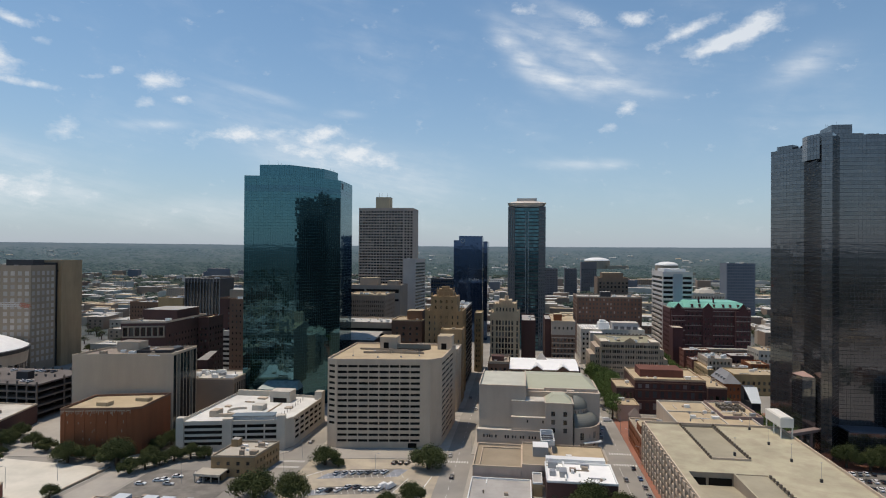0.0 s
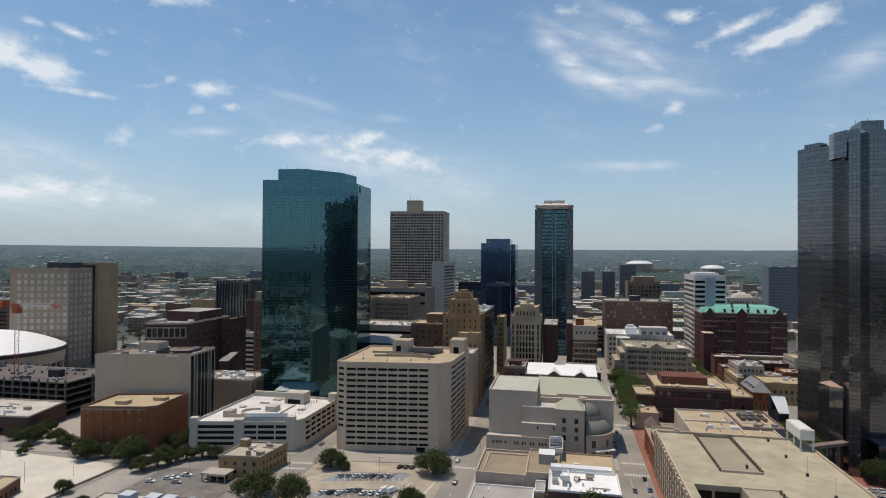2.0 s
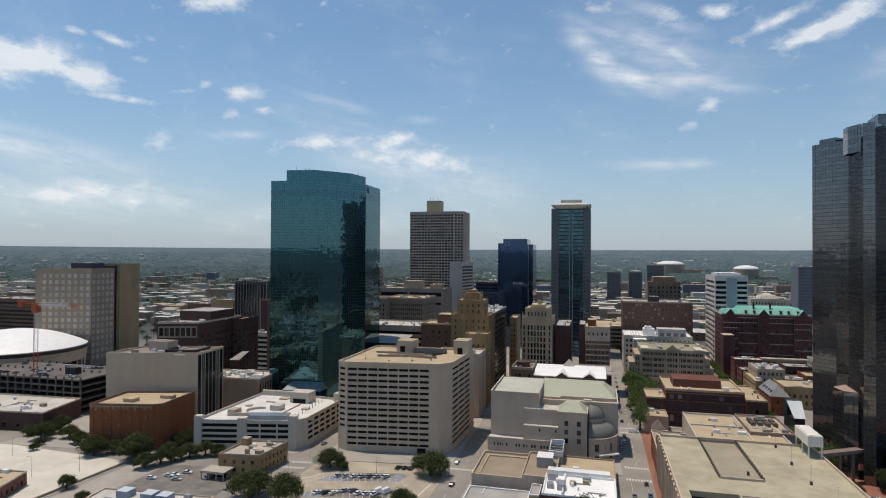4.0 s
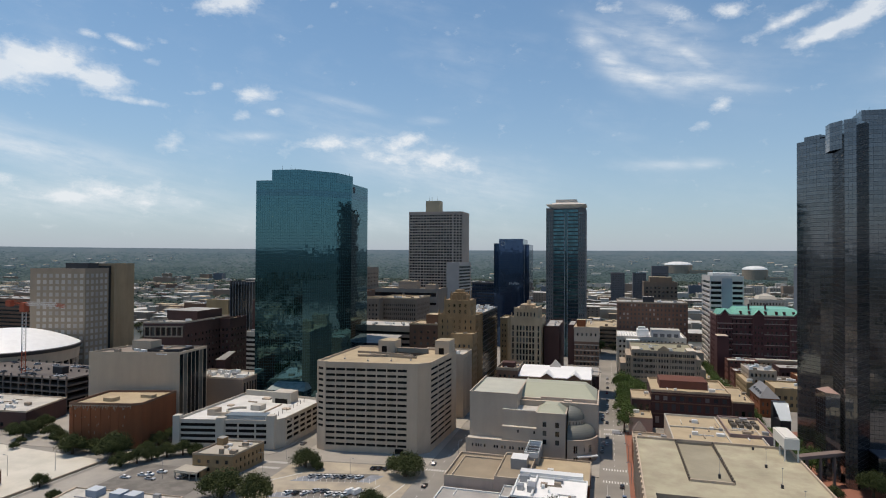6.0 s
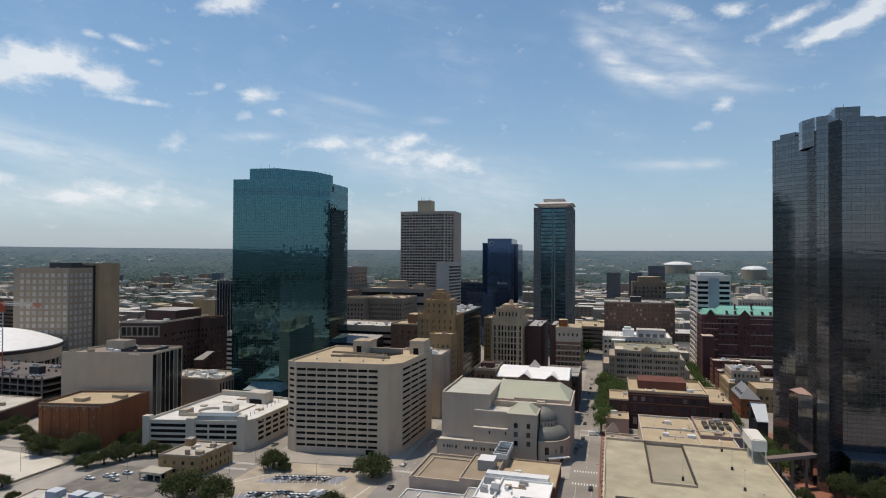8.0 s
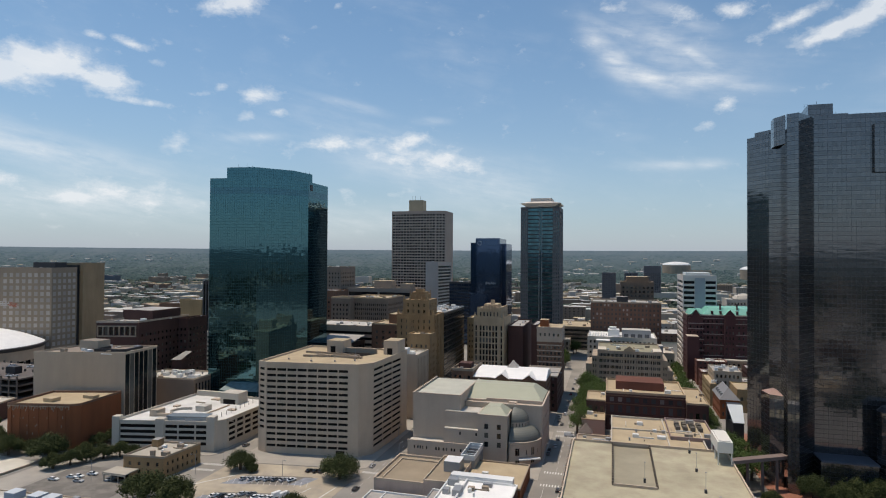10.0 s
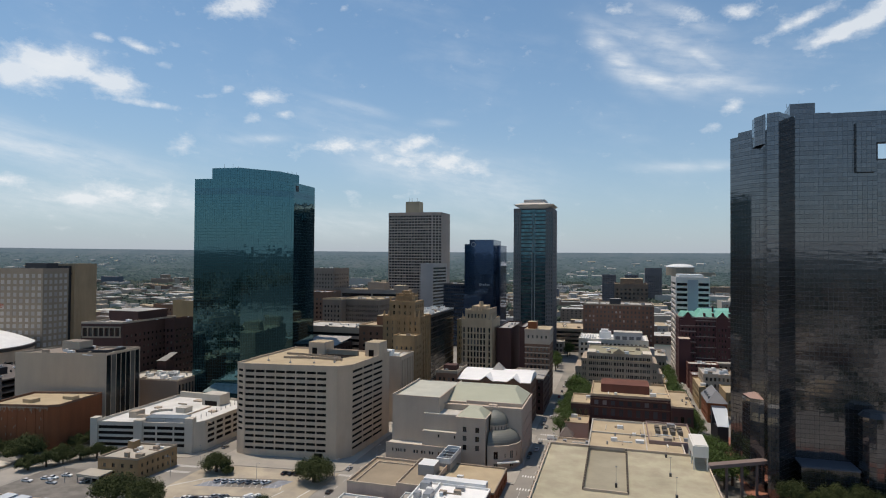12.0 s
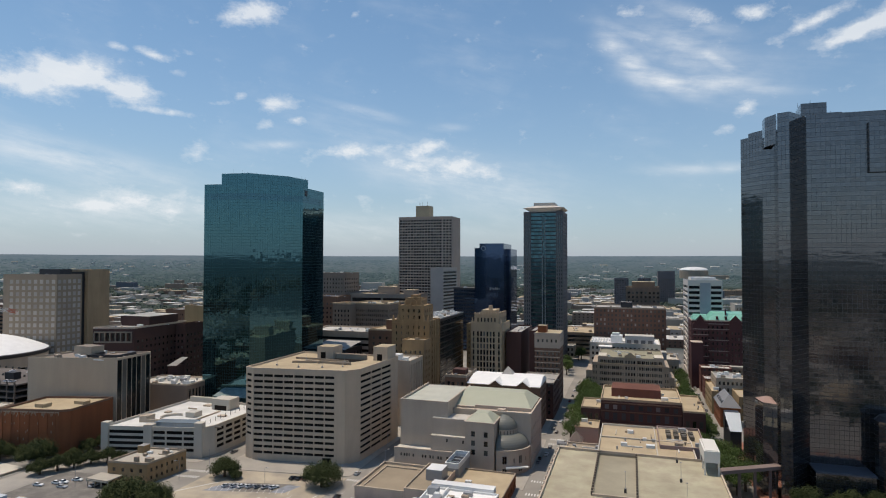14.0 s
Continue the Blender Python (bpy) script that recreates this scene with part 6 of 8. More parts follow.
def right_middle():
    B = block
    # long cream six-storey building with stepped wings
    rows = floors(6, 3.1, 4.4, 2.3)
    stone = S("pale_cream_stone", (0.44, 0.355, 0.27), streak=0.25)
    bays = [(1.4 + 2.9 * i, 2.4 + 2.9 * i) for i in range(6)] + [(2.65 + 2.9 * i, 3.65 + 2.9 * i) for i in range(6)]
    r = B("cream_long_block", "long cream stone block with gabled parapet and stepped wings", "office building", rect(109.3, 155.5, 494, 542), 29.6, stone, S("olive_gravel_roof", (0.30, 0.275, 0.185), spread=0.3),
          {0: (bays + [(19.6 + 1.9 * i, 20.8 + 1.9 * i) for i in range(4)] + [(46.2 - e, 46.2 - q) for q, e in bays], rows), 1: (even(14, 48, 0.42, 1, 1), rows), 3: (even(14, 48, 0.42, 1, 1), rows)}, 1.1)
    for z in (7.6, 24.4):
        bar("cornice", 109.0, 155.8, 493.5, 493.95, z, z + 0.7, CREAM, r)
    for k in range(7):
        x = (109.7, 117.9, 126.6, 132.4, 138.2, 146.9, 155.1)[k]
        bar("pilaster", x - 0.4, x + 0.4, 493.6, 493.97, 8.4, 24.3, stone, r)
    g = Geo()
    g.prism([(128.4, 493.7), (136.4, 493.7), (136.4, 494.4), (128.4, 494.4)], 29.6, 31.2)
    g.frustum([(129.4, 493.7), (135.4, 493.7), (135.4, 494.4), (129.4, 494.4)], [(132.2, 493.7), (132.6, 493.7), (132.6, 494.4), (132.2, 494.4)], 31.2, 33.4)
    part("gable", g, CREAM, r)
    for x0, x1 in ((109.6, 115.5), (149.2, 155.2)):
        add_box(r, "corner_roof", x0, x1, 494.4, 510, 28.6, 30.2, stone, S("bright_cream_coping", (0.62, 0.56, 0.45)))
    for x0, x1, y0, y1, h in ((105.2, 109.2, 496, 530, 24.5), (100.8, 105.1, 494.5, 524, 18.6), (155.6, 159.4, 497, 530, 23.0), (159.5, 163.0, 500, 524, 15.0)):
        g = Geo()
        gl, lit = Geo(), [q for q in rows if q[1] < h - 0.8]
        facade(g, r, (x0, y0), (x1, y0), 0, h, even(2, x1 - x0, 0.42, 0.4, 0.4), lit, 0.3, joined=gl)
        facade(g, r, (x1, y0), (x1, y1), 0, h, even(8, y1 - y0, 0.42, 1, 1), lit, 0.3, joined=gl)
        facade(g, r, (x0, y1), (x0, y0), 0, h, even(8, y1 - y0, 0.42, 1, 1), lit, 0.3, joined=gl)
        g.box(x0, x1, y0, y1, h, h + 0.5)
        part("window_field", gl, GLASS, r, kind="stuff")
        part("stepped_wing", g, stone, r)
    r = B("white_panel_block", "pale gray block with white roof machines", "building", rect(99.5, 156, 556, 596), 32.2, WHITE_CONC, ROOF_BRIGHT, {0: (even(16, 56, 0.5, 1, 1), floors(6, 4, 4.5, 2.2)), 3: (even(12, 40, 0.5, 1, 1), floors(6, 4, 4.5, 2.2))}, 0.8, joined=True)
    panel = S("gray_panel", (0.42, 0.41, 0.40))
    add_box(r, "roof_house", 128, 151.3, 560, 574, 31.4, 38.0, panel, ROOF_WHITE)
    for k in range(4):
        bar("panel_joint", 129.6 + k * 5.6, 133.2 + k * 5.6, 559.85, 559.98, 31.6, 34.6, S("dark_louvre", (0.10, 0.10, 0.105)), r)
    add_box(r, "roof_machine", 116.4, 126, 564, 576, 31.4, 37.2, METAL_WHITE)
    add_box(r, "roof_machine", 117.6, 123.4, 566, 573, 37.2, 39.2, METAL_WHITE)
    for k in range(6):
        bar("duct", 101 + k * 2.3, 101.7 + k * 2.3, 560, 585, 31.6, 33.0, METAL_WHITE, r)
    add_box(r, "front_annex", 107, 118, 547, 555.8, 0, 30.0, WHITE_CONC, ROOF_BRIGHT)
    add_box(r, "side_annex", 142, 160, 545, 555.8, 0, 27.5, S("gray_panel", (0.42, 0.41, 0.40)), ROOF_WHITE)
    # broad brown brick building
    rows = floors(13, 5, 4.1, 2.1)
    r = B("brown_brick_block", "broad brown brick office block with square windows", "office building", rect(100.5, 163, 605, 650), 58.5, S("light_brown_brick", (0.205, 0.115, 0.08), streak=0.2), ROOF_GRAY,
          {0: (even(18, 62.5, 0.45, 1, 1), rows), 3: (even(10, 45, 0.45, 1, 1), rows)}, 1.3, cap=BEIGE_DARK, joined=True, mat=S("blind_window", (0.10, 0.08, 0.07), rough=0.3, per=0.8, blind=(0.30, 0.25, 0.22)))
    add_box(r, "roof_house", 124, 134, 612, 620, 57, 63, METAL_DARK, ROOF_GRAY)
    r = B("tan_setback_block", "tan stone block with setback penthouse", "office building", rect(128, 160.5, 668, 700), 75.0, S("umber_brick", (0.22, 0.165, 0.12), streak=0.2), ROOF_TAN, {0: (even(9, 38, 0.5, 1, 1), floors(16, 5, 4.2, 2.1))}, 1.0, joined=True)
    add_box(r, "roof_house", 134, 156, 674, 694, 74, 80, S("umber_brick", (0.22, 0.165, 0.12)), ROOF_TAN)
    COURT = S("court_brick", (0.10, 0.041, 0.040), streak=0.2, fine=2.6)
    SILL = S("pale_sill_stone", (0.34, 0.27, 0.24), streak=0.1)
    # dark red court building with mint roof
    rows = floors(10, 6, 4.4, 2.2)
    r = B("mint_roof_block", "dark red brick courthouse block with mint green roof", "courthouse", rect(180.5, 250, 566, 606), 52.5, COURT, ROOF_GRAY,
          {0: (even(20, 69.5, 0.4, 1, 1), rows), 3: (even(11, 40, 0.4, 1, 1), rows)}, 1.0, cap=STONE, joined=True)
    for x0, x1 in ((181.2, 192.8), (236.5, 249.3)):
        g = Geo()
        facade(g, r, (x0, 563.4), (x1, 563.4), 0, 50, even(4, x1 - x0, 0.42, 0.4, 0.4), rows[:-1], 0.3, GLASS)
        facade(g, r, (x1, 563.4), (x1, 566), 0, 50)
        facade(g, r, (x0, 566), (x0, 563.4), 0, 50)
        g.face([(x0, 563.4, 50), (x1, 563.4, 50), (x1, 566, 50), (x0, 566, 50)])
        part("corner_bay", g, COURT, r)
        for z in (22.9, 31.7, 40.5, 44.9):
            bar("stone_band", x0 - 0.1, x1 + 0.1, 563.1, 563.38, z, z + 0.7, SILL, r)
    for z in (18.5, 27.3, 36.1, 44.9, 49.2):
        bar("stone_band", 193.2, 208.6, 565.7, 565.98, z, z + 0.6, SILL, r)
        bar("stone_band", 217.8, 236.2, 565.7, 565.98, z, z + 0.6, SILL, r)
    g = Geo()
    facade(g, r, (209, 564.2), (217.4, 564.2), 0, 52.4, even(3, 8.4, 0.4, 0.6, 0.6), rows[:-1], 0.3, GLASS)
    facade(g, r, (217.4, 564.2), (217.4, 566), 0, 52.4)
    facade(g, r, (209, 566), (209, 564.2), 0, 52.4)
    g.face([(209, 564.2, 52.4), (217.4, 564.2, 52.4), (217.4, 566, 52.4), (209, 566, 52.4)])
    part("centre_bay", g, COURT, r)
    g = Geo()
    g.frustum(rect(193, 247, 566.5, 604), rect(198, 242, 572, 600), 52.6, 57.8)
    g.frustum(rect(180.8, 193, 566.5, 582), rect(182.5, 192.5, 570, 578), 52.6, 56.5)
    part("mint_roof", g, MINT, r, "mint green copper roof")
    for x in (200, 206.5, 219, 227, 233, 240):
        bar("dormer", x - 0.8, x + 0.8, 566.3, 571, 53, 55.6, COURT, r)
    for x in (206.8, 219.6):
        bar("chimney", x - 0.6, x + 0.6, 570.5, 572, 56, 61.4, COURT, r)
    for x in (187, 213.2, 243):
        g = Geo()
        y = 563.9 if x == 213.2 else 563.2
        g.face([(x - 4, y, 50.0 if x != 213.2 else 52.5), (x + 4, y, 50.0 if x != 213.2 else 52.5), (x, y, 57.0)])
        g.face([(x + 4, y, 52.5), (x + 4, 570, 52.5), (x, 570, 57.0), (x, y, 57.0)], 1)
        g.face([(x - 4, 570, 52.5), (x - 4, y, 52.5), (x, y, 57.0), (x, 570, 57.0)], 1)
        part("gable", g, [COURT, MINT], r)
    add_box(r, "side_wing", 178.8, 187.5, 549, 562.5, 0, 36, COURT, STONE)
    g = Geo()
    facade(g, r, (192, 549), (249, 549), 0, 17, even(15, 57, 0.5, 2, 2), [(3, 6), (8.5, 11.5), (13.4, 15.4)], 0.3, GLASS)
    g.box(192, 249, 549.4, 562.5, 0, 17, 0, 1)
    g.box(191.8, 249.2, 548.8, 549.4, 17, 18, 2)
    part("front_wing", g, [S("tan_wing_stone", (0.36, 0.27, 0.19), streak=0.2), ROOF_GRAY, STONE], r)
    for x0, x1, y0, y1, h, wl, rf, lb in ((184, 192.5, 508, 524, 15, BRICK_RED, ROOF_GRAY, "red brick"), (222, 234, 480, 486, 12, BRICK_BROWN, ROOF_WHITE, "brown brick"), (207, 219, 482, 500, 14, GRAY_STUCCO, ROOF_GRAY, "gray stucco"), (222, 236, 488, 508, 16, BRICK_ORANGE, ROOF_TAN, "orange brick"),
                                          (193, 212, 512, 530, 15, BRICK_RED, ROOF_TAN, "red brick"), (216, 234, 514, 534, 18, BRICK_DARK, ROOF_GRAY, "dark brick"), (184, 206, 533, 547, 19, BRICK_RED, ROOF_WHITE, "red brick"), (212, 232, 536, 547.5, 13, BRICK_BROWN, ROOF_TAN, "brown brick"),
                                          (238, 256, 470, 490, 22, WHITE_CONC, ROOF_WHITE, "white concrete"), (240, 258, 520, 545, 22, WHITE_CONC, ROOF_TAN, "white concrete")):
        B("small_store", "low " + lb + " store with cluttered flat roof", "store", rect(x0, x1, y0, y1), h, wl, rf, {0: (even(max(3, int((x1 - x0) / 3.5)), x1 - x0, 0.45, 1, 1), floors(int(h / 4.6), 3, 4.5, 2.2)), 3: (even(5, y1 - y0, 0.45, 1, 1), floors(int(h / 4.6), 3, 4.5, 2.2))}, 0.9, joined=True, units=5, group="small stores")
    r = B("gray_store", "gray store with pale roof machines", "store", rect(188, 206, 480, 506), 21.0, GRAY_STUCCO, ROOF_GRAY, {0: (even(6, 18, 0.5, 1, 1), floors(4, 3, 4.4, 2.3)), 3: (even(8, 26, 0.5, 1, 1), floors(4, 3, 4.4, 2.3))}, 0.8, joined=True)
    for i in range(5):
        add_box(r, "roof_machine", 189.5 + i * 3.2, 191.5 + i * 3.4, 484 + (i % 3) * 6, 487 + (i % 3) * 6, 20, 22.5, METAL_WHITE)
    B("tan_side_store", "low tan store with cluttered roof", "store", rect(163.4, 167.6, 502, 540), 9.0, YELLOW_STONE, ROOF_TAN, {0: (even(2, 4.2, 0.5, .4, .4), [(3, 6.4)]), 1: (even(10, 38, 0.5, 1, 1), [(3, 6.4)])}, 0.8, joined=True, units=6)
    B("tan_side_store", "low pale store beside the street", "store", rect(160.5, 170, 560, 596), 20.0, BEIGE, ROOF_WHITE, {0: (even(3, 9.5, 0.5, 1, 1), floors(3, 3, 4.6, 2.4))}, 0.8, joined=True, units=4)
    B("sandy_store", "sandy brick store with tan roof", "store", rect(197.5, 235, 450, 476), 15.0, YELLOW_STONE, ROOF_TAN, {0: (even(10, 37.5, 0.5, 1, 1), floors(2, 3, 4.6, 2.4))}, 0.8, joined=True, units=6)
    B("yellow_corner_store", "narrow yellow brick corner store", "store", rect(183.4, 187.6, 464, 500), 15.0, YELLOW_STONE, ROOF_TAN, {3: (even(9, 36, 0.5, 1, 1), floors(3, 2, 4.2, 2.2))}, 0.8, joined=True)
    r = thing("hipped_hall", 187, 428, 0, "brick hall with gray hipped roof and dormers", "hall")
    g = Geo()
    gl = Geo()
    for a, b, n in (((184.2, 430), (195.2, 430), 4), ((195.2, 430), (195.2, 458), 7), ((195.2, 458), (184.2, 458), 4), ((184.2, 458), (184.2, 430), 7)):
        facade(g, r, a, b, 0, 12, even(n, math.hypot(b[0] - a[0], b[1] - a[1]), 0.4, 0.6, 0.6), [(2, 4.6), (7, 9.4)], 0.3, joined=gl)
    part("wall", g, BRICK_ORANGE, r)
    part("window_field", gl, GLASS, r, kind="stuff")
    g = Geo()
    e, t = [(183.7, 429.5), (195.7, 429.5), (195.7, 458.5), (183.7, 458.5)], [(189.5, 435), (189.9, 435), (189.9, 455), (189.5, 455)]
    g.frustum(e, t, 12.0, 18.6)
    for k in range(4):
        y = 434.5 + k * 5.6
        g.box(185.0, 188.0, y - 0.8, y + 0.8, 12.6, 15.4)
    part("hip_roof", g, S("slate_gray_roof", (0.24, 0.24, 0.245), rough=0.7, spread=0.25), r)
    r = thing("glass_canopy_hall", 198, 380, 0, "pale blue glass canopy roof on dark hall", "canopy")
    g = Geo()
    low, high = [(181.2, 372, 12.8), (186.8, 372, 12.8)], [(187.2, 380, 20.6), (179.6, 380, 20.6)]
    g.face(low + high)
    g.face([(x, y, z - 0.15) for x, y, z in reversed(low + high)])
    part("canopy", g, S("pale_glass_roof", (0.62, 0.68, 0.72), rough=0.3), r)
    g = Geo()
    g.prism([(181.4, 372.4), (186.6, 372.4), (187, 386), (180, 386)], 0, 12.5)
    g.prism([(179.9, 380.4), (187, 380.4), (187, 386), (180, 386)], 12.5, 20.4)
    part("hall_wall", g, METAL_DARK, r)
    # wall and panes share a bluish tone that paints the haze in
    B("blue_gray_slab", "far hazy blue gray office slab", "office building", rect(337, 376, 900, 930), 89.0, S("hazed_gray_panel", (0.15, 0.17, 0.20)), ROOF_GRAY, {0: (even(16, 39, 0.7, 1, 1), floors(20, 5, 4.2, 2.6))}, 1.0, joined=True, depth=0.1, mat=S("hazed_slate_glass", (0.10, 0.12, 0.15), rough=0.2, per=0.3))
    for x0, x1, y, h in ((98, 128, 1400, 67), (193, 231, 1528, 81), (147, 176, 1450, 66)):
        B("apartment_tower", "far brown gray apartment tower", "apartment block", rect(x0, x1, y, y + 24), h, S("apartment_brick", (0.15, 0.14, 0.145)), ROOF_GRAY, {0: (even(8, x1 - x0, 0.5, 1, 1), floors(15, 4, 4.1, 2.0))}, 1.0, joined=True, group="far apartment towers")
    r = B("columned_court", "pale stone court with columned upper storey", "courthouse", rect(232, 268, 690, 720), 58.0, WHITE_CONC, ROOF_WHITE, {0: (even(12, 36, 0.5, 1, 1), floors(12, 4, 4.4, 2.2))}, 1.0, joined=True)
    for k in range(11):
        bar("column", 234.5 + k * 3, 235.5 + k * 3, 688.7, 689.7, 44, 56, WHITE_CONC, r)
    g = Geo()
    g.frustum(rect(241, 259, 694, 714), rect(243, 257, 696, 712), 58, 61.5)
    g.frustum(rect(245, 255, 699, 709), rect(248, 252, 702, 706), 61.5, 63.5)
    part("roof_cap", g, WHITE_CONC, r)


right_middle()


# ---- left distance: hotel, arena, crane ----
def gridded_hotel():
    foot = [(-401, 426), (-356.4, 441.0), (-354.9, 465.5), (-401, 465.5)]
    g_mat = S("hotel_precast", (0.36, 0.285, 0.21), streak=0.1)
    win = S("pale_drawn_window", (0.47, 0.425, 0.37), rough=0.3, per=0.35)
    rows = floors(14, 7.5, 5.55, 3.5)
    r = block("gridded_hotel", "tan precast hotel with a grid of pale square windows", "hotel", foot, 88.0, g_mat, ROOF_GRAY,
              {0: (even(8, 47, 0.60, 4.5, 0.3), rows), 1: (even(5, 24.5, 0.62, 0.4, 0.3), rows)}, 1.6, mat=win, depth=0.22)
    add_box(r, "roof_house", -386, -361, 448, 460, 86.5, 92.6, METAL_DARK)
    r = block("hotel_core", "blank brown service tower of the hotel", "hotel", rect(-372, -352.4, 469.5, 494), 92.0, S("brown_panel", (0.44, 0.315, 0.185), streak=0.3), ROOF_TAN, None, 1.4)
    add_box(r, "dark_joint", -371, -356.2, 465.6, 469.4, 0, 90, METAL_DARK)
    for k in range(7):
        bar("sign_bar", -365.5 + k * 1.5, -364.4 + k * 1.5, 469.3, 469.48, 82.0, 83.4 - (k % 3) * 0.3, METAL_DARK, r)


gridded_hotel()


def arena():
    r = thing("arena", -372, 383, 0, "round convention arena with shallow white dome roof", "arena")
    cx, cy, R = -372, 383, 50
    n = 64

    def ring(rad, z):
        return [(cx + rad * math.cos(2 * math.pi * i / n), cy + rad * math.sin(2 * math.pi * i / n), z) for i in range(n)]

    def skin(name, rings, mat, smooth=True):
        g = Geo()
        for a, b in zip(rings[:-1], rings[1:]):
            for i in range(n):
                j = (i + 1) % n
                g.face([a[i], a[j], b[j], b[i]])
        part(name, g, mat, r, smooth=smooth)

    prof = [(R * (1 - k / 12), 27.4 + 13.5 * (1 - (1 - k / 12) ** 2)) for k in range(12)] + [(0.4, 40.9)]
    skin("dome_roof", [ring(a, z) for a, z in prof], ROOF_BRIGHT)
    skin("rim", [ring(R + 0.6, 24.6), ring(R + 1.3, 27.2), ring(R, 27.7)], METAL_DARK)
    skin("upper_wall", [ring(R - 1, 16.0), ring(R, 25.7)], BEIGE)
    # near-black wall colour stands in for the shade behind the columns
    skin("lower_wall", [ring(R - 6, 0), ring(R - 6, 16.2)], SHADE_IN)
    skin("soffit", [ring(R - 6, 16.0), ring(R - 1, 16.02)], BEIGE)
    for i in range(40):
        t = 2 * math.pi * i / 40
        x, y = cx + (R - 2) * math.cos(t), cy + (R - 2) * math.sin(t)
        bar("column", x - 0.5, x + 0.5, y - 0.5, y + 0.5, 0, 16.0, STONE, r)


arena()


def tower_crane():
    r = thing("tower_crane", -282, 322, 0, "red and white lattice tower crane", "crane")
    x, y = -282, 322
    red, white = S("crane_red", (0.42, 0.10, 0.05)), S("crane_white", (0.6, 0.58, 0.55))

    def lattice(a, b, w, n):
        g = Geo()
        a, b = Vector(a), Vector(b)
        d = (b - a).normalized()
        u = d.orthogonal().normalized()
        v = d.cross(u)
        cs = [(u * s + v * t) * w / 2 for s, t in ((1, 1), (-1, 1), (-1, -1), (1, -1))]
        for c in cs:
            g.tube(a + c, b + c, 0.16, 0.16, 4)
        for k in range(n):
            p, q = a.lerp(b, k / n), a.lerp(b, (k + 1) / n)
            for i in range(4):
                g.tube(p + cs[i], q + cs[(i + 1) % 4], 0.09, 0.09, 4)
        return g

    part("mast_foot", lattice((x, y, 0), (x, y, 36), 2.2, 15), red, r)
    part("mast", lattice((x, y, 36), (x, y, 62), 2.2, 11), white, r)
    add_box(r, "cab", x - 1.9, x + 1.9, y - 1.9, y + 1.9, 62, 68, red)
    part("jib", lattice((x + 2, y, 67.5), (x + 22, y + 4, 67), 1.8, 10), white, r)
    part("jib_tip", lattice((x + 22, y + 4, 67), (x + 28, y + 5, 66), 1.6, 3), red, r)
    part("counter_jib", lattice((x - 12, y - 2, 68.5), (x - 1.8, y, 67.5), 2.0, 5), red, r)
    add_box(r, "counterweight", x - 12, x - 8, y - 3.4, y - 0.4, 65.5, 69.5, red)


tower_crane()


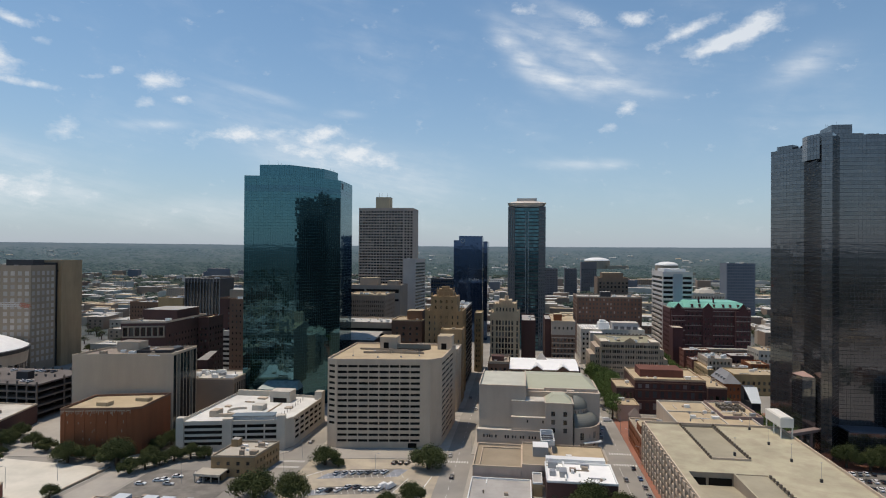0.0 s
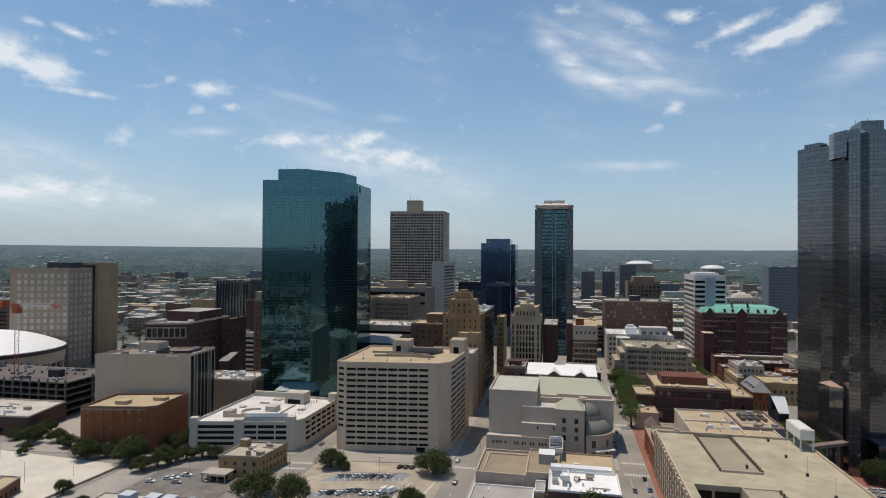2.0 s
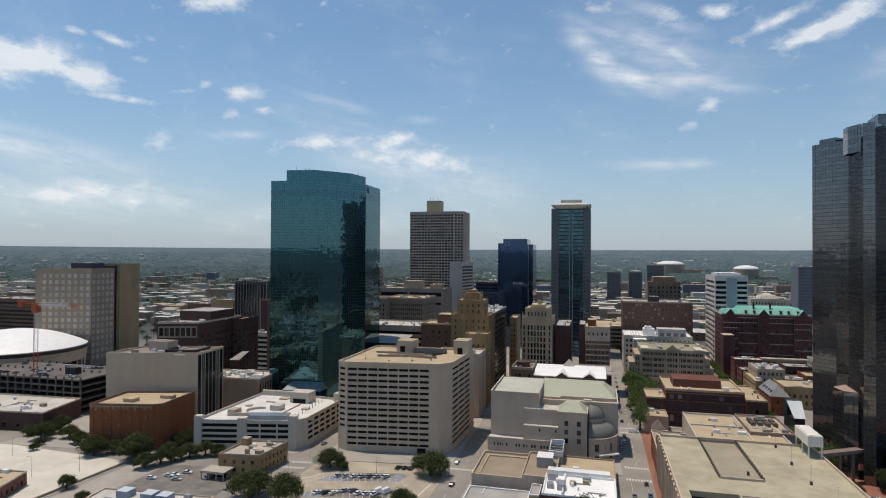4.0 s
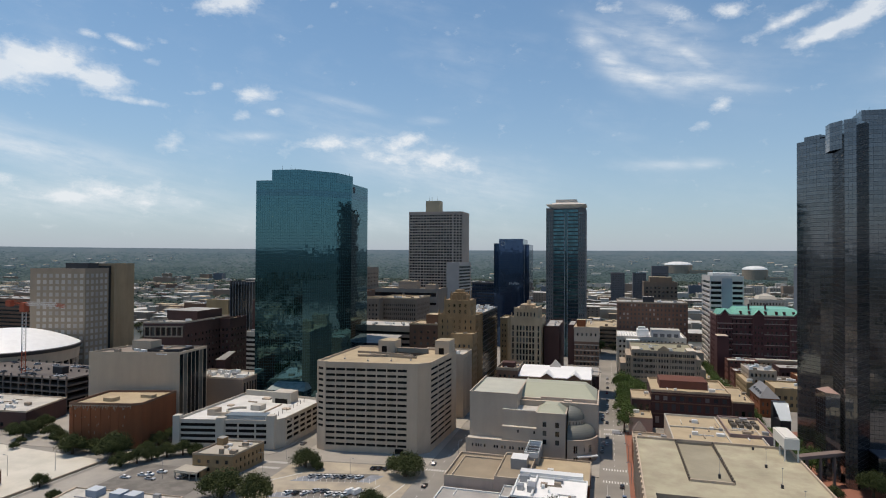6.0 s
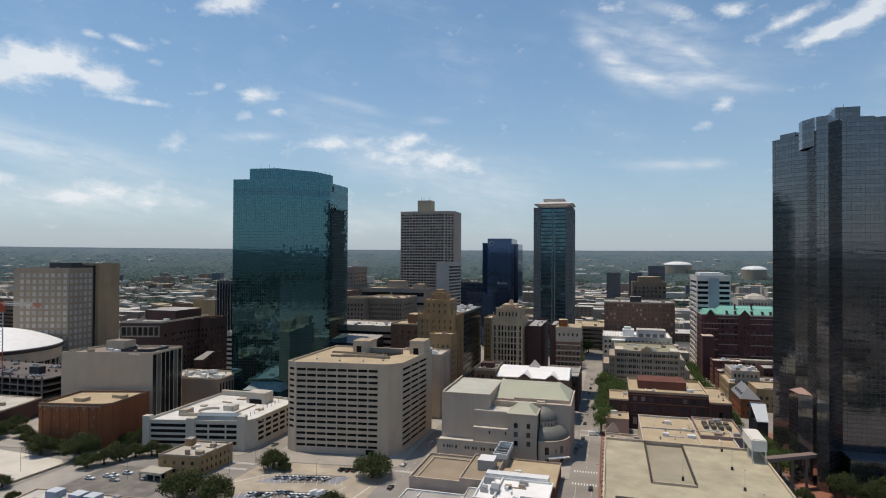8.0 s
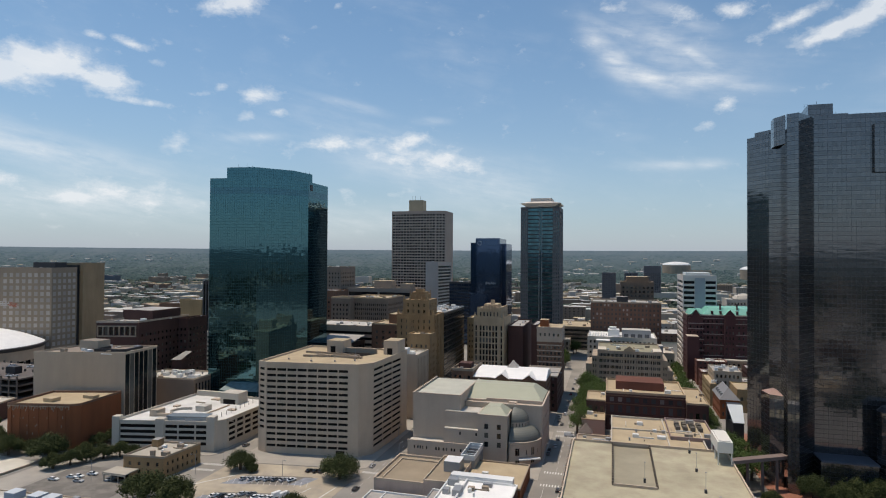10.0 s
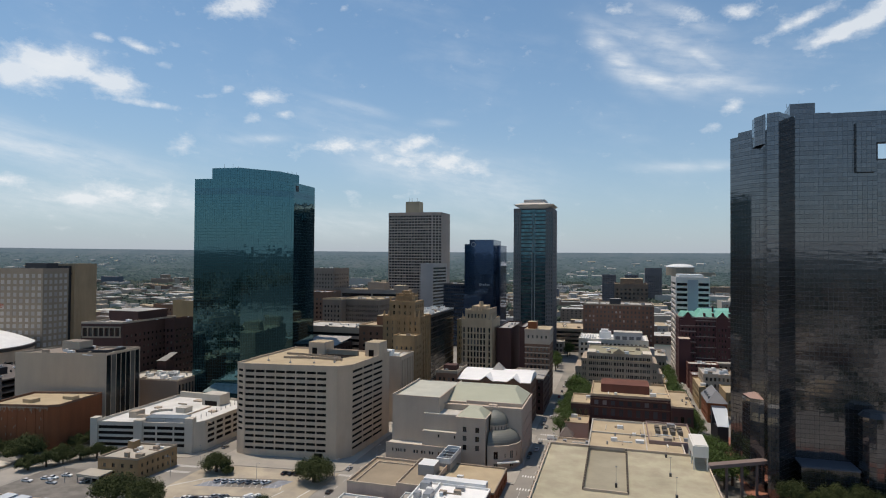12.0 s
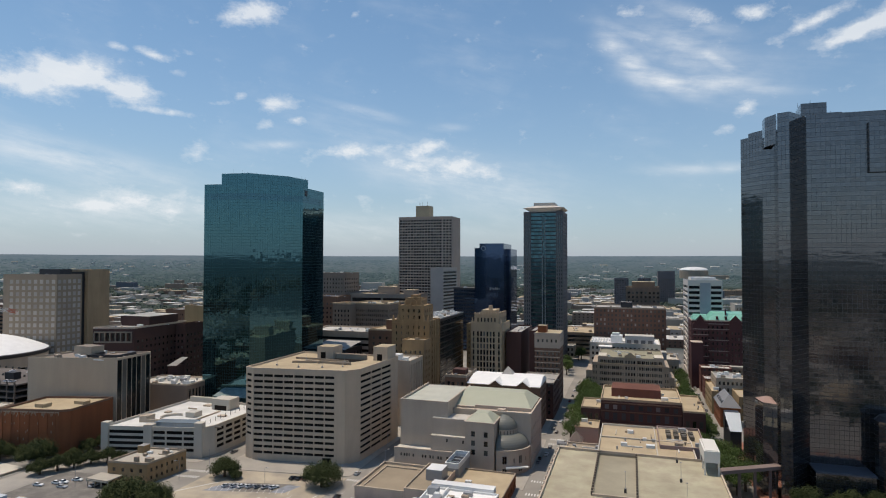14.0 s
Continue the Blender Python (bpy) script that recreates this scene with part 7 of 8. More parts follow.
def left_blocks():
    B = block
    steel = S("gray_steel_frame", (0.145, 0.125, 0.11), spread=0.4)
    r = thing("open_car_deck", -240, 330, 0, "open dark concrete car deck with cars on top", "parking garage")
    g = Geo()
    for z in (4.5, 9.0, 13.5, 17.5, 21.5):
        g.box(-335, -237, 313.5, 357, z - 0.9, z)
    for k in range(16):
        for y in (313.6, 335, 356):
            g.box(-334.5 + k * 6.45, -333.7 + k * 6.45, y, y + 0.8, 0, 23.0)
    part("frame", g, steel, r)
    # near-black box added inside to paint the deep shade of the decks
    add_box(r, "dark_core", -333, -245, 322, 350, 0, 20.5, SHADE_IN)
    add_box(r, "site_hut", -262, -254, 326, 331, 21.5, 26, METAL_DARK)
    r = B("low_white_roof_hall", "low dark brick hall with stained white roof", "hall", [(-300, 270), (-226.5, 278), (-235, 312), (-300, 308)], 11.0, BRICK_DARK, ROOF_WHITE, {0: (even(8, 73, 0.25, 2, 2), [(2, 4)])}, 0.9, cap=GRAY_STUCCO)
    rr = random.Random(9)
    for k in range(9):
        x, y = rr.uniform(-280, -240), rr.uniform(282, 303)
        add_box(r, "roof_machine", x, x + 1.4, y, y + 1.4, 11.0 - 0.9, 11.0 + 0.5, METAL_WHITE)
    r = B("striped_back_block", "low brown block by the loading street", "building", [(-168, 336), (-128, 340), (-128, 366), (-168, 362)], 23.5, S("brown_render", (0.26, 0.19, 0.14)), ROOF_WHITE, {1: (even(8, 26, 0.5, 1, 1), [(6, 20)])}, 1.0, cap=BEIGE)
    for k in range(14):
        x, y = rr.uniform(-164, -132), rr.uniform(342, 358)
        add_box(r, "roof_machine", x, x + rr.uniform(1.5, 4), y, y + rr.uniform(1.5, 4), 22.4, 24.6, METAL_WHITE)
    r = thing("slanted_skylight", -160, 370, 0, "gray slanted roof canopy on a dark block", "roof canopy")
    g = Geo()
    g.prism([(-166, 366), (-160, 367.5), (-159, 373), (-165, 371.5)], 0, 29)
    part("wall", g, BRICK_DARK, r)
    g = Geo()
    g.face([(-166.5, 365.5, 29), (-160, 367, 29), (-156.5, 374, 34), (-161, 373, 34)])
    g.face([(-161, 373, 33.9), (-156.5, 374, 33.9), (-160, 367, 28.9), (-166.5, 365.5, 28.9)])
    part("canopy", g, ROOF_GRAY, r)
    B("long_tan_block", "long tan brick block with flat roof", "office building", rect(-640, -560, 1080, 1110), 30.0, S("pale_panel", (0.40, 0.31, 0.23)), ROOF_GRAY, {0: (even(20, 80, 0.4, 1, 1), floors(6, 4, 4.2, 1.6))}, 1.0, joined=True)
    B("low_tan_block", "low tan office block with light roof", "office building", rect(-505, -435, 870, 900), 22.0, S("mid_panel", (0.38, 0.30, 0.24)), ROOF_WHITE, {0: (even(20, 70, 0.5, 1, 1), floors(4, 4, 4.2, 2.0))}, 1.0, joined=True)
    B("yellow_rear_block", "yellow stone block behind the brown office", "building", rect(-320, -293, 560, 585), 53.5, YELLOW_STONE, ROOF_GRAY, None, 1.0)
    B("gray_rear_block", "gray block with round roof sign", "building", rect(-372, -322, 590, 620), 46.0, BRICK_BROWN, ROOF_GRAY, {0: (even(14, 50, 0.4, 1, 1), floors(9, 4, 4.4, 2.0))}, 1.0, joined=True)
    for x0, x1, y0, y1, h, wl, rf in ((-352, -322, 505, 530, 14, WHITE_CONC, ROOF_WHITE), (-318, -285, 500, 520, 18, BEIGE, ROOF_TAN), (-345, -300, 545, 570, 12, BRICK_BROWN, ROOF_WHITE), (-280, -250, 520, 545, 16, WHITE_CONC, ROOF_GRAY), (-420, -365, 620, 650, 12, BEIGE_DARK, ROOF_WHITE), (-300, -240, 620, 650, 14, WHITE_CONC, ROOF_WHITE), (-400, -340, 720, 760, 12, BRICK_BROWN, ROOF_TAN), (-470, -420, 690, 730, 14, BEIGE, ROOF_WHITE)):
        B("low_store", "low flat roofed store among trees and lots", "store", rect(x0, x1, y0, y1), h, wl, rf, {0: (even(8, x1 - x0, 0.4, 1, 1), floors(2, 3, 4.5, 2.0))}, 0.8, joined=True, units=6, group="low stores")
    B("banded_left_block", "brown office block with long bands", "office building", rect(-580, -505, 520, 560), 52.0, BRICK_BROWN, ROOF_GRAY, {0: ([(2, 73)], floors(11, 4, 4.2, 2.0))}, 1.0, joined=True)
    B("brick_corner_house", "small red brick house with tan roof", "house", [(-182, 192), (-157, 195.5), (-163.5, 214), (-184, 211.5)], 6.2, BRICK_RED, ROOF_TAN, {1: (even(6, 22, 0.4, 1, 1), [(1.2, 3.2)])}, 0.7, cap=STONE)
    r = B("flat_roof_shop", "low shop with worn gray roof and blue roof units", "shop", [(-120, 198), (-70, 203), (-72, 216.5), (-121.5, 212.5)], 3.6, BEIGE_DARK, ROOF_WHITE, None, 0.6, cap=BEIGE)
    blue = S("blue_gray_unit", (0.30, 0.35, 0.42))
    for x in (-110, -98.5, -91.5):
        add_box(r, "roof_unit", x, x + 5.2, 206.5, 211.5, 3.1, 5.8, blue, S("light_unit_top", (0.5, 0.54, 0.58)))


left_blocks()

# ---- far city and woods ----
def far_city():
    r = random.Random(21)
    walls = [S("far_wall_a", (0.46, 0.37, 0.28)), S("far_wall_b", (0.30, 0.21, 0.15)), S("far_wall_c", (0.50, 0.45, 0.39)), S("far_wall_d", (0.24, 0.14, 0.10))]
    roofs = [ROOF_WHITE, ROOF_GRAY, ROOF_TAN, ROOF_WHITE]
    names = (("warehouse", "far low warehouse with pale flat roof"), ("far_office", "far low office block with gray roof"), ("far_store", "far low store with tan roof"))
    taken = []

    def free(x, y, s):
        return all(abs(x - a) > (s + b) * 0.55 or abs(y - c) > (s + b) * 0.55 for a, c, b in taken)

    made = 0
    while made < 240:
        y = 560 + 1500 * r.random() ** 1.3
        x = r.uniform(-1.25, 0.75) * (y + 60) + 60
        if -240 < x < 290 and y < 760 or -520 < x < 0 and y < 640:
            continue
        w, d = r.uniform(22, 70), r.uniform(18, 48)
        if not free(x, y, max(w, d)):
            continue
        taken.append((x, y, max(w, d)))
        h = r.choice((6, 8, 8, 10, 12, 16, 22))
        nm, lb = r.choice(names)
        ob = thing(nm, x, y, 0, lb, "building", "far low buildings")
        g, gl = Geo(), Geo()
        cols = even(max(3, int(w / 6)), w, 0.34, 1, 1)
        facade(g, ob, (x - w / 2, y - d / 2), (x + w / 2, y - d / 2), 0, h, cols, floors(max(1, int(h / 4.2)), 1.5, 4.0, 1.8), 0.3, joined=gl)
        facade(g, ob, (x + w / 2, y - d / 2), (x + w / 2, y + d / 2), 0, h)
        facade(g, ob, (x - w / 2, y + d / 2), (x - w / 2, y - d / 2), 0, h)
        facade(g, ob, (x + w / 2, y + d / 2), (x - w / 2, y + d / 2), 0, h)
        part("wall", g, r.choice(walls), ob)
        part("window_field", gl, GLASS, ob, kind="stuff")
        g = Geo()
        g.face([(x - w / 2, y - d / 2, h), (x + w / 2, y - d / 2, h), (x + w / 2, y + d / 2, h), (x - w / 2, y + d / 2, h)])
        g.box(x - w / 4, x - w / 4 + 4, y - 2, y + 3, h, h + 2)
        g.box(x + w / 6, x + w / 6 + 3, y - 4, y - 1, h, h + 1.6)
        part("roof", g, r.choice(roofs), ob)
        made += 1
    g = Geo()
    for k in range(2300):
        y = 700 + 1600 * r.random() ** 1.25
        x = r.uniform(-1.4, 0.85) * y + 60
        if -260 < x < 300 and y < 780 or -560 < x < 0 and y < 720 or 80 < x < 250 and 1360 < y < 1570:
            continue
        w, d, h = r.choice((10, 14, 18, 24, 34, 48)), r.uniform(8, 28), r.choice((5, 7, 9, 12, 15))
        dist = math.hypot(x - 60, y - 100)
        if dist > 2330:
            continue
        g.box(x, x + w, y, y + d, -0.1, h, r.choice((0, 0, 1, 2)), r.choice((3, 3, 4, 5)))
    for k in range(130):
        x, y = r.gauss(45, 85), r.gauss(1640, 150)
        w = r.uniform(8, 36)
        g.box(x, x + w, y, y + r.uniform(10, 30), -0.1, r.uniform(4, 10), r.choice((0, 2, 2)), r.choice((3, 3, 5, 7)))
    for x, y, w, h in ((-1010, 1900, 70, 44), (-930, 1960, 60, 36), (-1080, 2000, 90, 30), (-850, 1850, 110, 26), (-760, 1930, 80, 32), (-980, 1700, 130, 22), (-700, 1600, 120, 20)):
        g.box(x, x + w, y, y + 24, -0.1, h, r.choice((2, 6, 6)), 4)
    for k in range(26):
        y = 1150 + 900 * r.random()
        x = r.uniform(-1.0, 0.55) * y
        g.box(x, x + r.uniform(30, 80), y, y + 20, -0.1, r.uniform(16, 34), r.choice((1, 1, 6)), 4)
    for k in range(430):
        d, t = 2350 + 1300 * r.random() ** 1.8, r.uniform(-1.05, 0.75)
        x, y, w = 60 + d * math.sin(t), 100 + d * math.cos(t), r.choice((6, 8, 10, 14, 20, 30, 44))
        if noise.noise(Vector((x * 0.0016, y * 0.0016, 9.5))) < 0.02:
            continue
        z, e, m = float(np.interp(d, RISE_D, RISE_Z)), r.uniform(12, 26), r.choice((3, 4, 4, 5))
        h = z + r.uniform(6, 10)
        p = [(x, y), (x + w, y), (x + w, y + e), (x, y + e)]
        for i in range(4):
            a, b = p[i], p[(i + 1) % 4]
            g.face([(*a, z - 6), (*b, z - 6), (*b, h + (e * 0.09 if i in (1, 2) else 0)), (*a, h + (e * 0.09 if i in (2, 3) else 0))], 3)
        g.face([(*p[0], h), (*p[1], h), (*p[2], h + e * 0.09), (*p[3], h + e * 0.09)], m)
    solo("far_suburb", g, [walls[0], walls[1], walls[2], ROOF_WHITE, ROOF_GRAY, ROOF_TAN, S("slate_office_panel", (0.13, 0.14, 0.16)), ROOF_BRIGHT], "far suburb of pale roofs between woods", "suburb", "stuff")


far_city()


def lump(g, c, r, rnd, n=7, flat=0.85):
    """A low rough mound of foliage."""
    rows = 3
    pts = []
    for k in range(rows):
        q = k / rows * math.pi / 2
        rr, zz = r * math.cos(q), r * flat * math.sin(q)
        pts.append([(c[0] + rr * rnd.uniform(0.75, 1.2) * math.cos(t), c[1] + rr * rnd.uniform(0.75, 1.2) * math.sin(t), c[2] + zz * rnd.uniform(0.8, 1.2)) for t in (2 * math.pi * i / n + k * 0.4 for i in range(n))])
    top = (c[0], c[1], c[2] + r * flat * 1.05)
    for a, b in zip(pts[:-1], pts[1:]):
        for i in range(n):
            j = (i + 1) % n
            g.face([a[i], a[j], b[j], b[i]])
    for i in range(n):
        g.face([pts[-1][i], pts[-1][(i + 1) % n], top])


def far_woods():
    r = random.Random(33)
    g = Geo()
    for k in range(17000):
        y = 800 + 1760 * r.random() ** 1.1
        x = r.uniform(-1.45, 0.85) * y + 60
        if math.hypot(x - 60, y - 100) > 2450:
            continue
        if -240 < x < 290 and y < (690 if x > 90 else 760) or -560 < x < 0 and y < 600:
            continue
        if noise.noise(Vector((x * 0.0035, y * 0.0035, 1.5))) < (-0.04 if y < 1500 else -0.20):
            continue
        d = math.hypot(x - 60, y - 100)
        z = 0.0
        lump(g, (x, y, z), r.uniform(4.5, 8) * (1 + d / 3000), r, 6, 0.95)
    solo("far_woods", g, HAZED_WOODS, "wide green woods to the horizon, paled for haze", "woods", "stuff")
    g = Geo()
    for k in range(25000):
        d, t = 2340 + 1600 * r.random() ** 1.3, r.uniform(-1.05, 0.75)
        x, y = 60 + d * math.sin(t), 100 + d * math.cos(t)
        lump(g, (x, y, float(np.interp(d, RISE_D, RISE_Z)) - 2), r.uniform(7, 14), r, 5, 0.5 if d < 3000 else 0.32)
    solo("far_hill_woods", g, HAZED_CROWNS, "far woods near the horizon with haze put into their colour", "woods", "stuff")


far_woods()


def far_domes():
    """Far white domed halls, a long shed and two water towers."""
    for x, y, rad, base, h in ((400, 2917, 57, 44, 70), (656, 2641, 44, 24, 56)):
        r = thing("domed_stadium", x, y, base, "far white domed stadium with tan drum wall", "stadium", "far domed stadiums")
        g = Geo()
        g.tube((x, y, base - 12), (x, y, h), rad * 1.05, rad * 1.05, 32)
        g.box(x + rad * 0.7, x + rad * 2.4, y - rad, y - rad * 0.5, base - 14, base + 4)
        part("drum_wall", g, BEIGE_DARK, r)
        g = Geo()
        prof = [(rad * 1.06 * math.cos(a), h + 15 * math.sin(a)) for a in (0, 0.3, 0.6, 0.9, 1.2, 1.5)]
        rings = [[(x + q * math.cos(2 * math.pi * i / 32), y + q * math.sin(2 * math.pi * i / 32), z) for i in range(32)] for q, z in prof]
        for a, b in zip(rings[:-1], rings[1:]):
            for i in range(32):
                g.face([a[i], a[(i + 1) % 32], b[(i + 1) % 32], b[i]])
        g.face(rings[-1])
        part("dome", g, METAL_WHITE, r, "shallow white dome")
    for x, y in ((-560, 1390), (-535, 1390)):
        r = thing("water_tower", x, y, 0, "far white globe water tower on slim stem", "water tower", "far water towers")
        g = Geo()
        g.tube((x, y, 0), (x, y, 62), 3.0, 2.2, 10)
        part("stem", g, METAL_WHITE, r)
        g = Geo()
        for k in range(6):
            a, b = -math.pi / 2 + k * math.pi / 6, -math.pi / 2 + (k + 1) * math.pi / 6
            g.tube((x, y, 68 + 7 * math.sin(a)), (x, y, 68 + 7 * math.sin(b)), max(0.1, 10 * math.cos(a)), max(0.1, 10 * math.cos(b)), 14)
        part("tank", g, METAL_WHITE, r)
    for x, y, w, d, h in ((-1620, 2150, 120, 40, 22), (290, 1480, 80, 40, 20), (215, 1520, 60, 50, 18), (400, 1420, 70, 36, 16), (-430, 1250, 90, 40, 18), (-700, 1150, 110, 36, 18), (-330, 980, 70, 30, 18), (520, 1900, 120, 50, 18), (640, 1800, 90, 40, 16), (700, 2050, 140, 40, 18)):
        block("far_hall", "far wide hall with white roof", "hall", rect(x, x + w, y, y + d), h, WHITE_CONC, ROOF_WHITE, None, 1.0, group="far halls", units=2)


far_domes()


def behind_city():
    """The plain low city that goes on behind the viewpoint, seen only in the mirror glass."""
    r = random.Random(77)
    g, rear = Geo(), set()
    for k in range(420):
        a, d = r.uniform(0.55 * math.pi, 1.45 * math.pi), 170 + 2100 * r.random() ** 1.1
        x, y = 90 + d * math.sin(a), d * math.cos(a)
        w, e, h = r.uniform(18, 60), r.uniform(16, 45), r.choice((6, 8, 8, 10, 14, 18, 26))
        g.box(x, x + w, y, y + e, 0, h, r.choice((0, 1, 5)), r.choice((2, 3, 6, 6)))
    town = len(g.f)
    for k in range(5200):
        a, d = r.uniform(0.5 * math.pi, 1.5 * math.pi), 170 + 2600 * r.random() ** 0.8
        c = (90 + d * math.sin(a), d * math.cos(a), 0)
        if c[1] > -265:
            continue
        lump(g, c, r.uniform(6, 14), r, 6)
    for k in range(2200):
        x, y = r.uniform(-520, 330), r.uniform(-270, 172)
        if k % 7 == 0:
            g.box(x, x + r.uniform(14, 34), y - 25, y - 25 + r.uniform(10, 22), 0, r.uniform(5, 12), r.choice((0, 1, 5)), r.choice((2, 3, 6)))
            rear.update(range(len(g.f) - 6, len(g.f)))
        elif not -235 < y < -95 or k % 6 == 1:
            lump(g, (x, y, 0), r.uniform(3, 6.5), r, 6)
    g.m = [4 if i not in rear and i >= town else m for i, m in enumerate(g.m)]
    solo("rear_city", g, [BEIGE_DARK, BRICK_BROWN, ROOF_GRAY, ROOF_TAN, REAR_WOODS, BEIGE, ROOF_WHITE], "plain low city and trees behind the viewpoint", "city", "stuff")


behind_city()


# ---- trees ----
def tree(name, x, y, height, width, seed, leaf, label, lean=0.0, leaves=230):
    r = random.Random(seed)
    root = thing(name, x, y, 0, label, "tree", "street trees")
    g = Geo()
    th = height * 0.34
    g.tube((x, y, 0), (x + lean, y, th), width * 0.055, width * 0.04, 8)
    tips = []
    for k in range(7):
        t = 2 * math.pi * k / 7 + r.uniform(-0.3, 0.3)
        e = Vector((x + lean + math.cos(t) * width * r.uniform(0.22, 0.36), y + math.sin(t) * width * r.uniform(0.22, 0.36), height * r.uniform(0.52, 0.78)))
        g.tube((x + lean, y, th * r.uniform(0.8, 1.0)), e, width * 0.026, width * 0.009, 5)
        tips.append(e)
    tips.append(Vector((x + lean, y, height * 0.82)))
    part("trunk", g, BARK, root)
    g = Geo()
    clumps = []
    for k in range(30):
        t, q = r.uniform(0, 2 * math.pi), r.random()
        rad = width * 0.5 * math.sqrt(q) * r.uniform(0.75, 1.0)
        zz = height * (0.36 + 0.5 * (1 - (rad / (width * 0.5)) ** 2) * r.uniform(0.35, 1.0))
        clumps.append((Vector((x + lean + rad * math.cos(t), y + rad * math.sin(t), zz)), width * r.uniform(0.14, 0.21)))
    clumps += [(e, width * 0.19) for e in tips]
    s = max(0.28, width * 0.036)
    for c, cr in clumps:
        for k in range(leaves):
            d = Vector((r.gauss(0, 1), r.gauss(0, 1), r.gauss(0, 0.75))).normalized()
            p = c + d * cr * r.uniform(0.45, 1.08)
            u = (d.orthogonal() * r.uniform(-1, 1) + Vector((r.gauss(0, 1), r.gauss(0, 1), r.gauss(0, 0.6)))).normalized()
            v = (d + Vector((0, 0, 0.7)) + Vector((r.gauss(0, 0.4),) * 3)).cross(u)
            if v.length < 0.1:
                continue
            v = v.normalized() * s * r.uniform(0.5, 1.0)
            u = u * s * r.uniform(0.6, 1.1)
            g.face([tuple(p - u * 0.5 - v * 0.3), tuple(p + u * 0.3 - v * 0.5), tuple(p + u * 0.55 + v * 0.35), tuple(p - u * 0.25 + v * 0.5)])
    part("crown", g, leaf, root)
    return root


OAK = [tree("oak_tree", -46, 269, 9.0, 13.0, 1, LEAF, "dark green live oak beside the car park"),
       tree("oak_tree", 3.0, 271, 11.0, 17.0, 2, LEAF, "broad dark green live oak by the crossing"),
       tree("oak_tree", -143, 254.7, 12.5, 14.0, 3, LEAF, "dense dark green live oak below the brick hall")]
MAPLE = [tree("street_tree", 103, 395, 11.0, 8.0, 4, LEAF_LIGHT, "light green street tree on the pavement", leaves=130),
         tree("street_tree", 102, 408, 12.0, 9.0, 5, LEAF_LIGHT, "light green street tree beside brick stores", leaves=130)]


FAR_TREE = [tree("city_tree", -246, 560, 9.0, 11.0, 6, LEAF, "dark green tree among far low stores", leaves=36),
            tree("city_tree", 300, 560, 9.5, 10.0, 7, LEAF, "dark green tree among far low stores", leaves=36)]


def far_trees():
    r = random.Random(55)
    for k in range(150):
        x, y = (r.uniform(-560, -150), r.uniform(470, 800)) if k % 3 else (r.uniform(90, 420), r.uniform(600, 800))
        ob = copy_thing(FAR_TREE[k % 2], pose(x, y, 0, 0, 0, r.uniform(0, 360)))
        s = r.uniform(0.7, 1.3)
        ob.scale = (s, s, s)


far_trees()


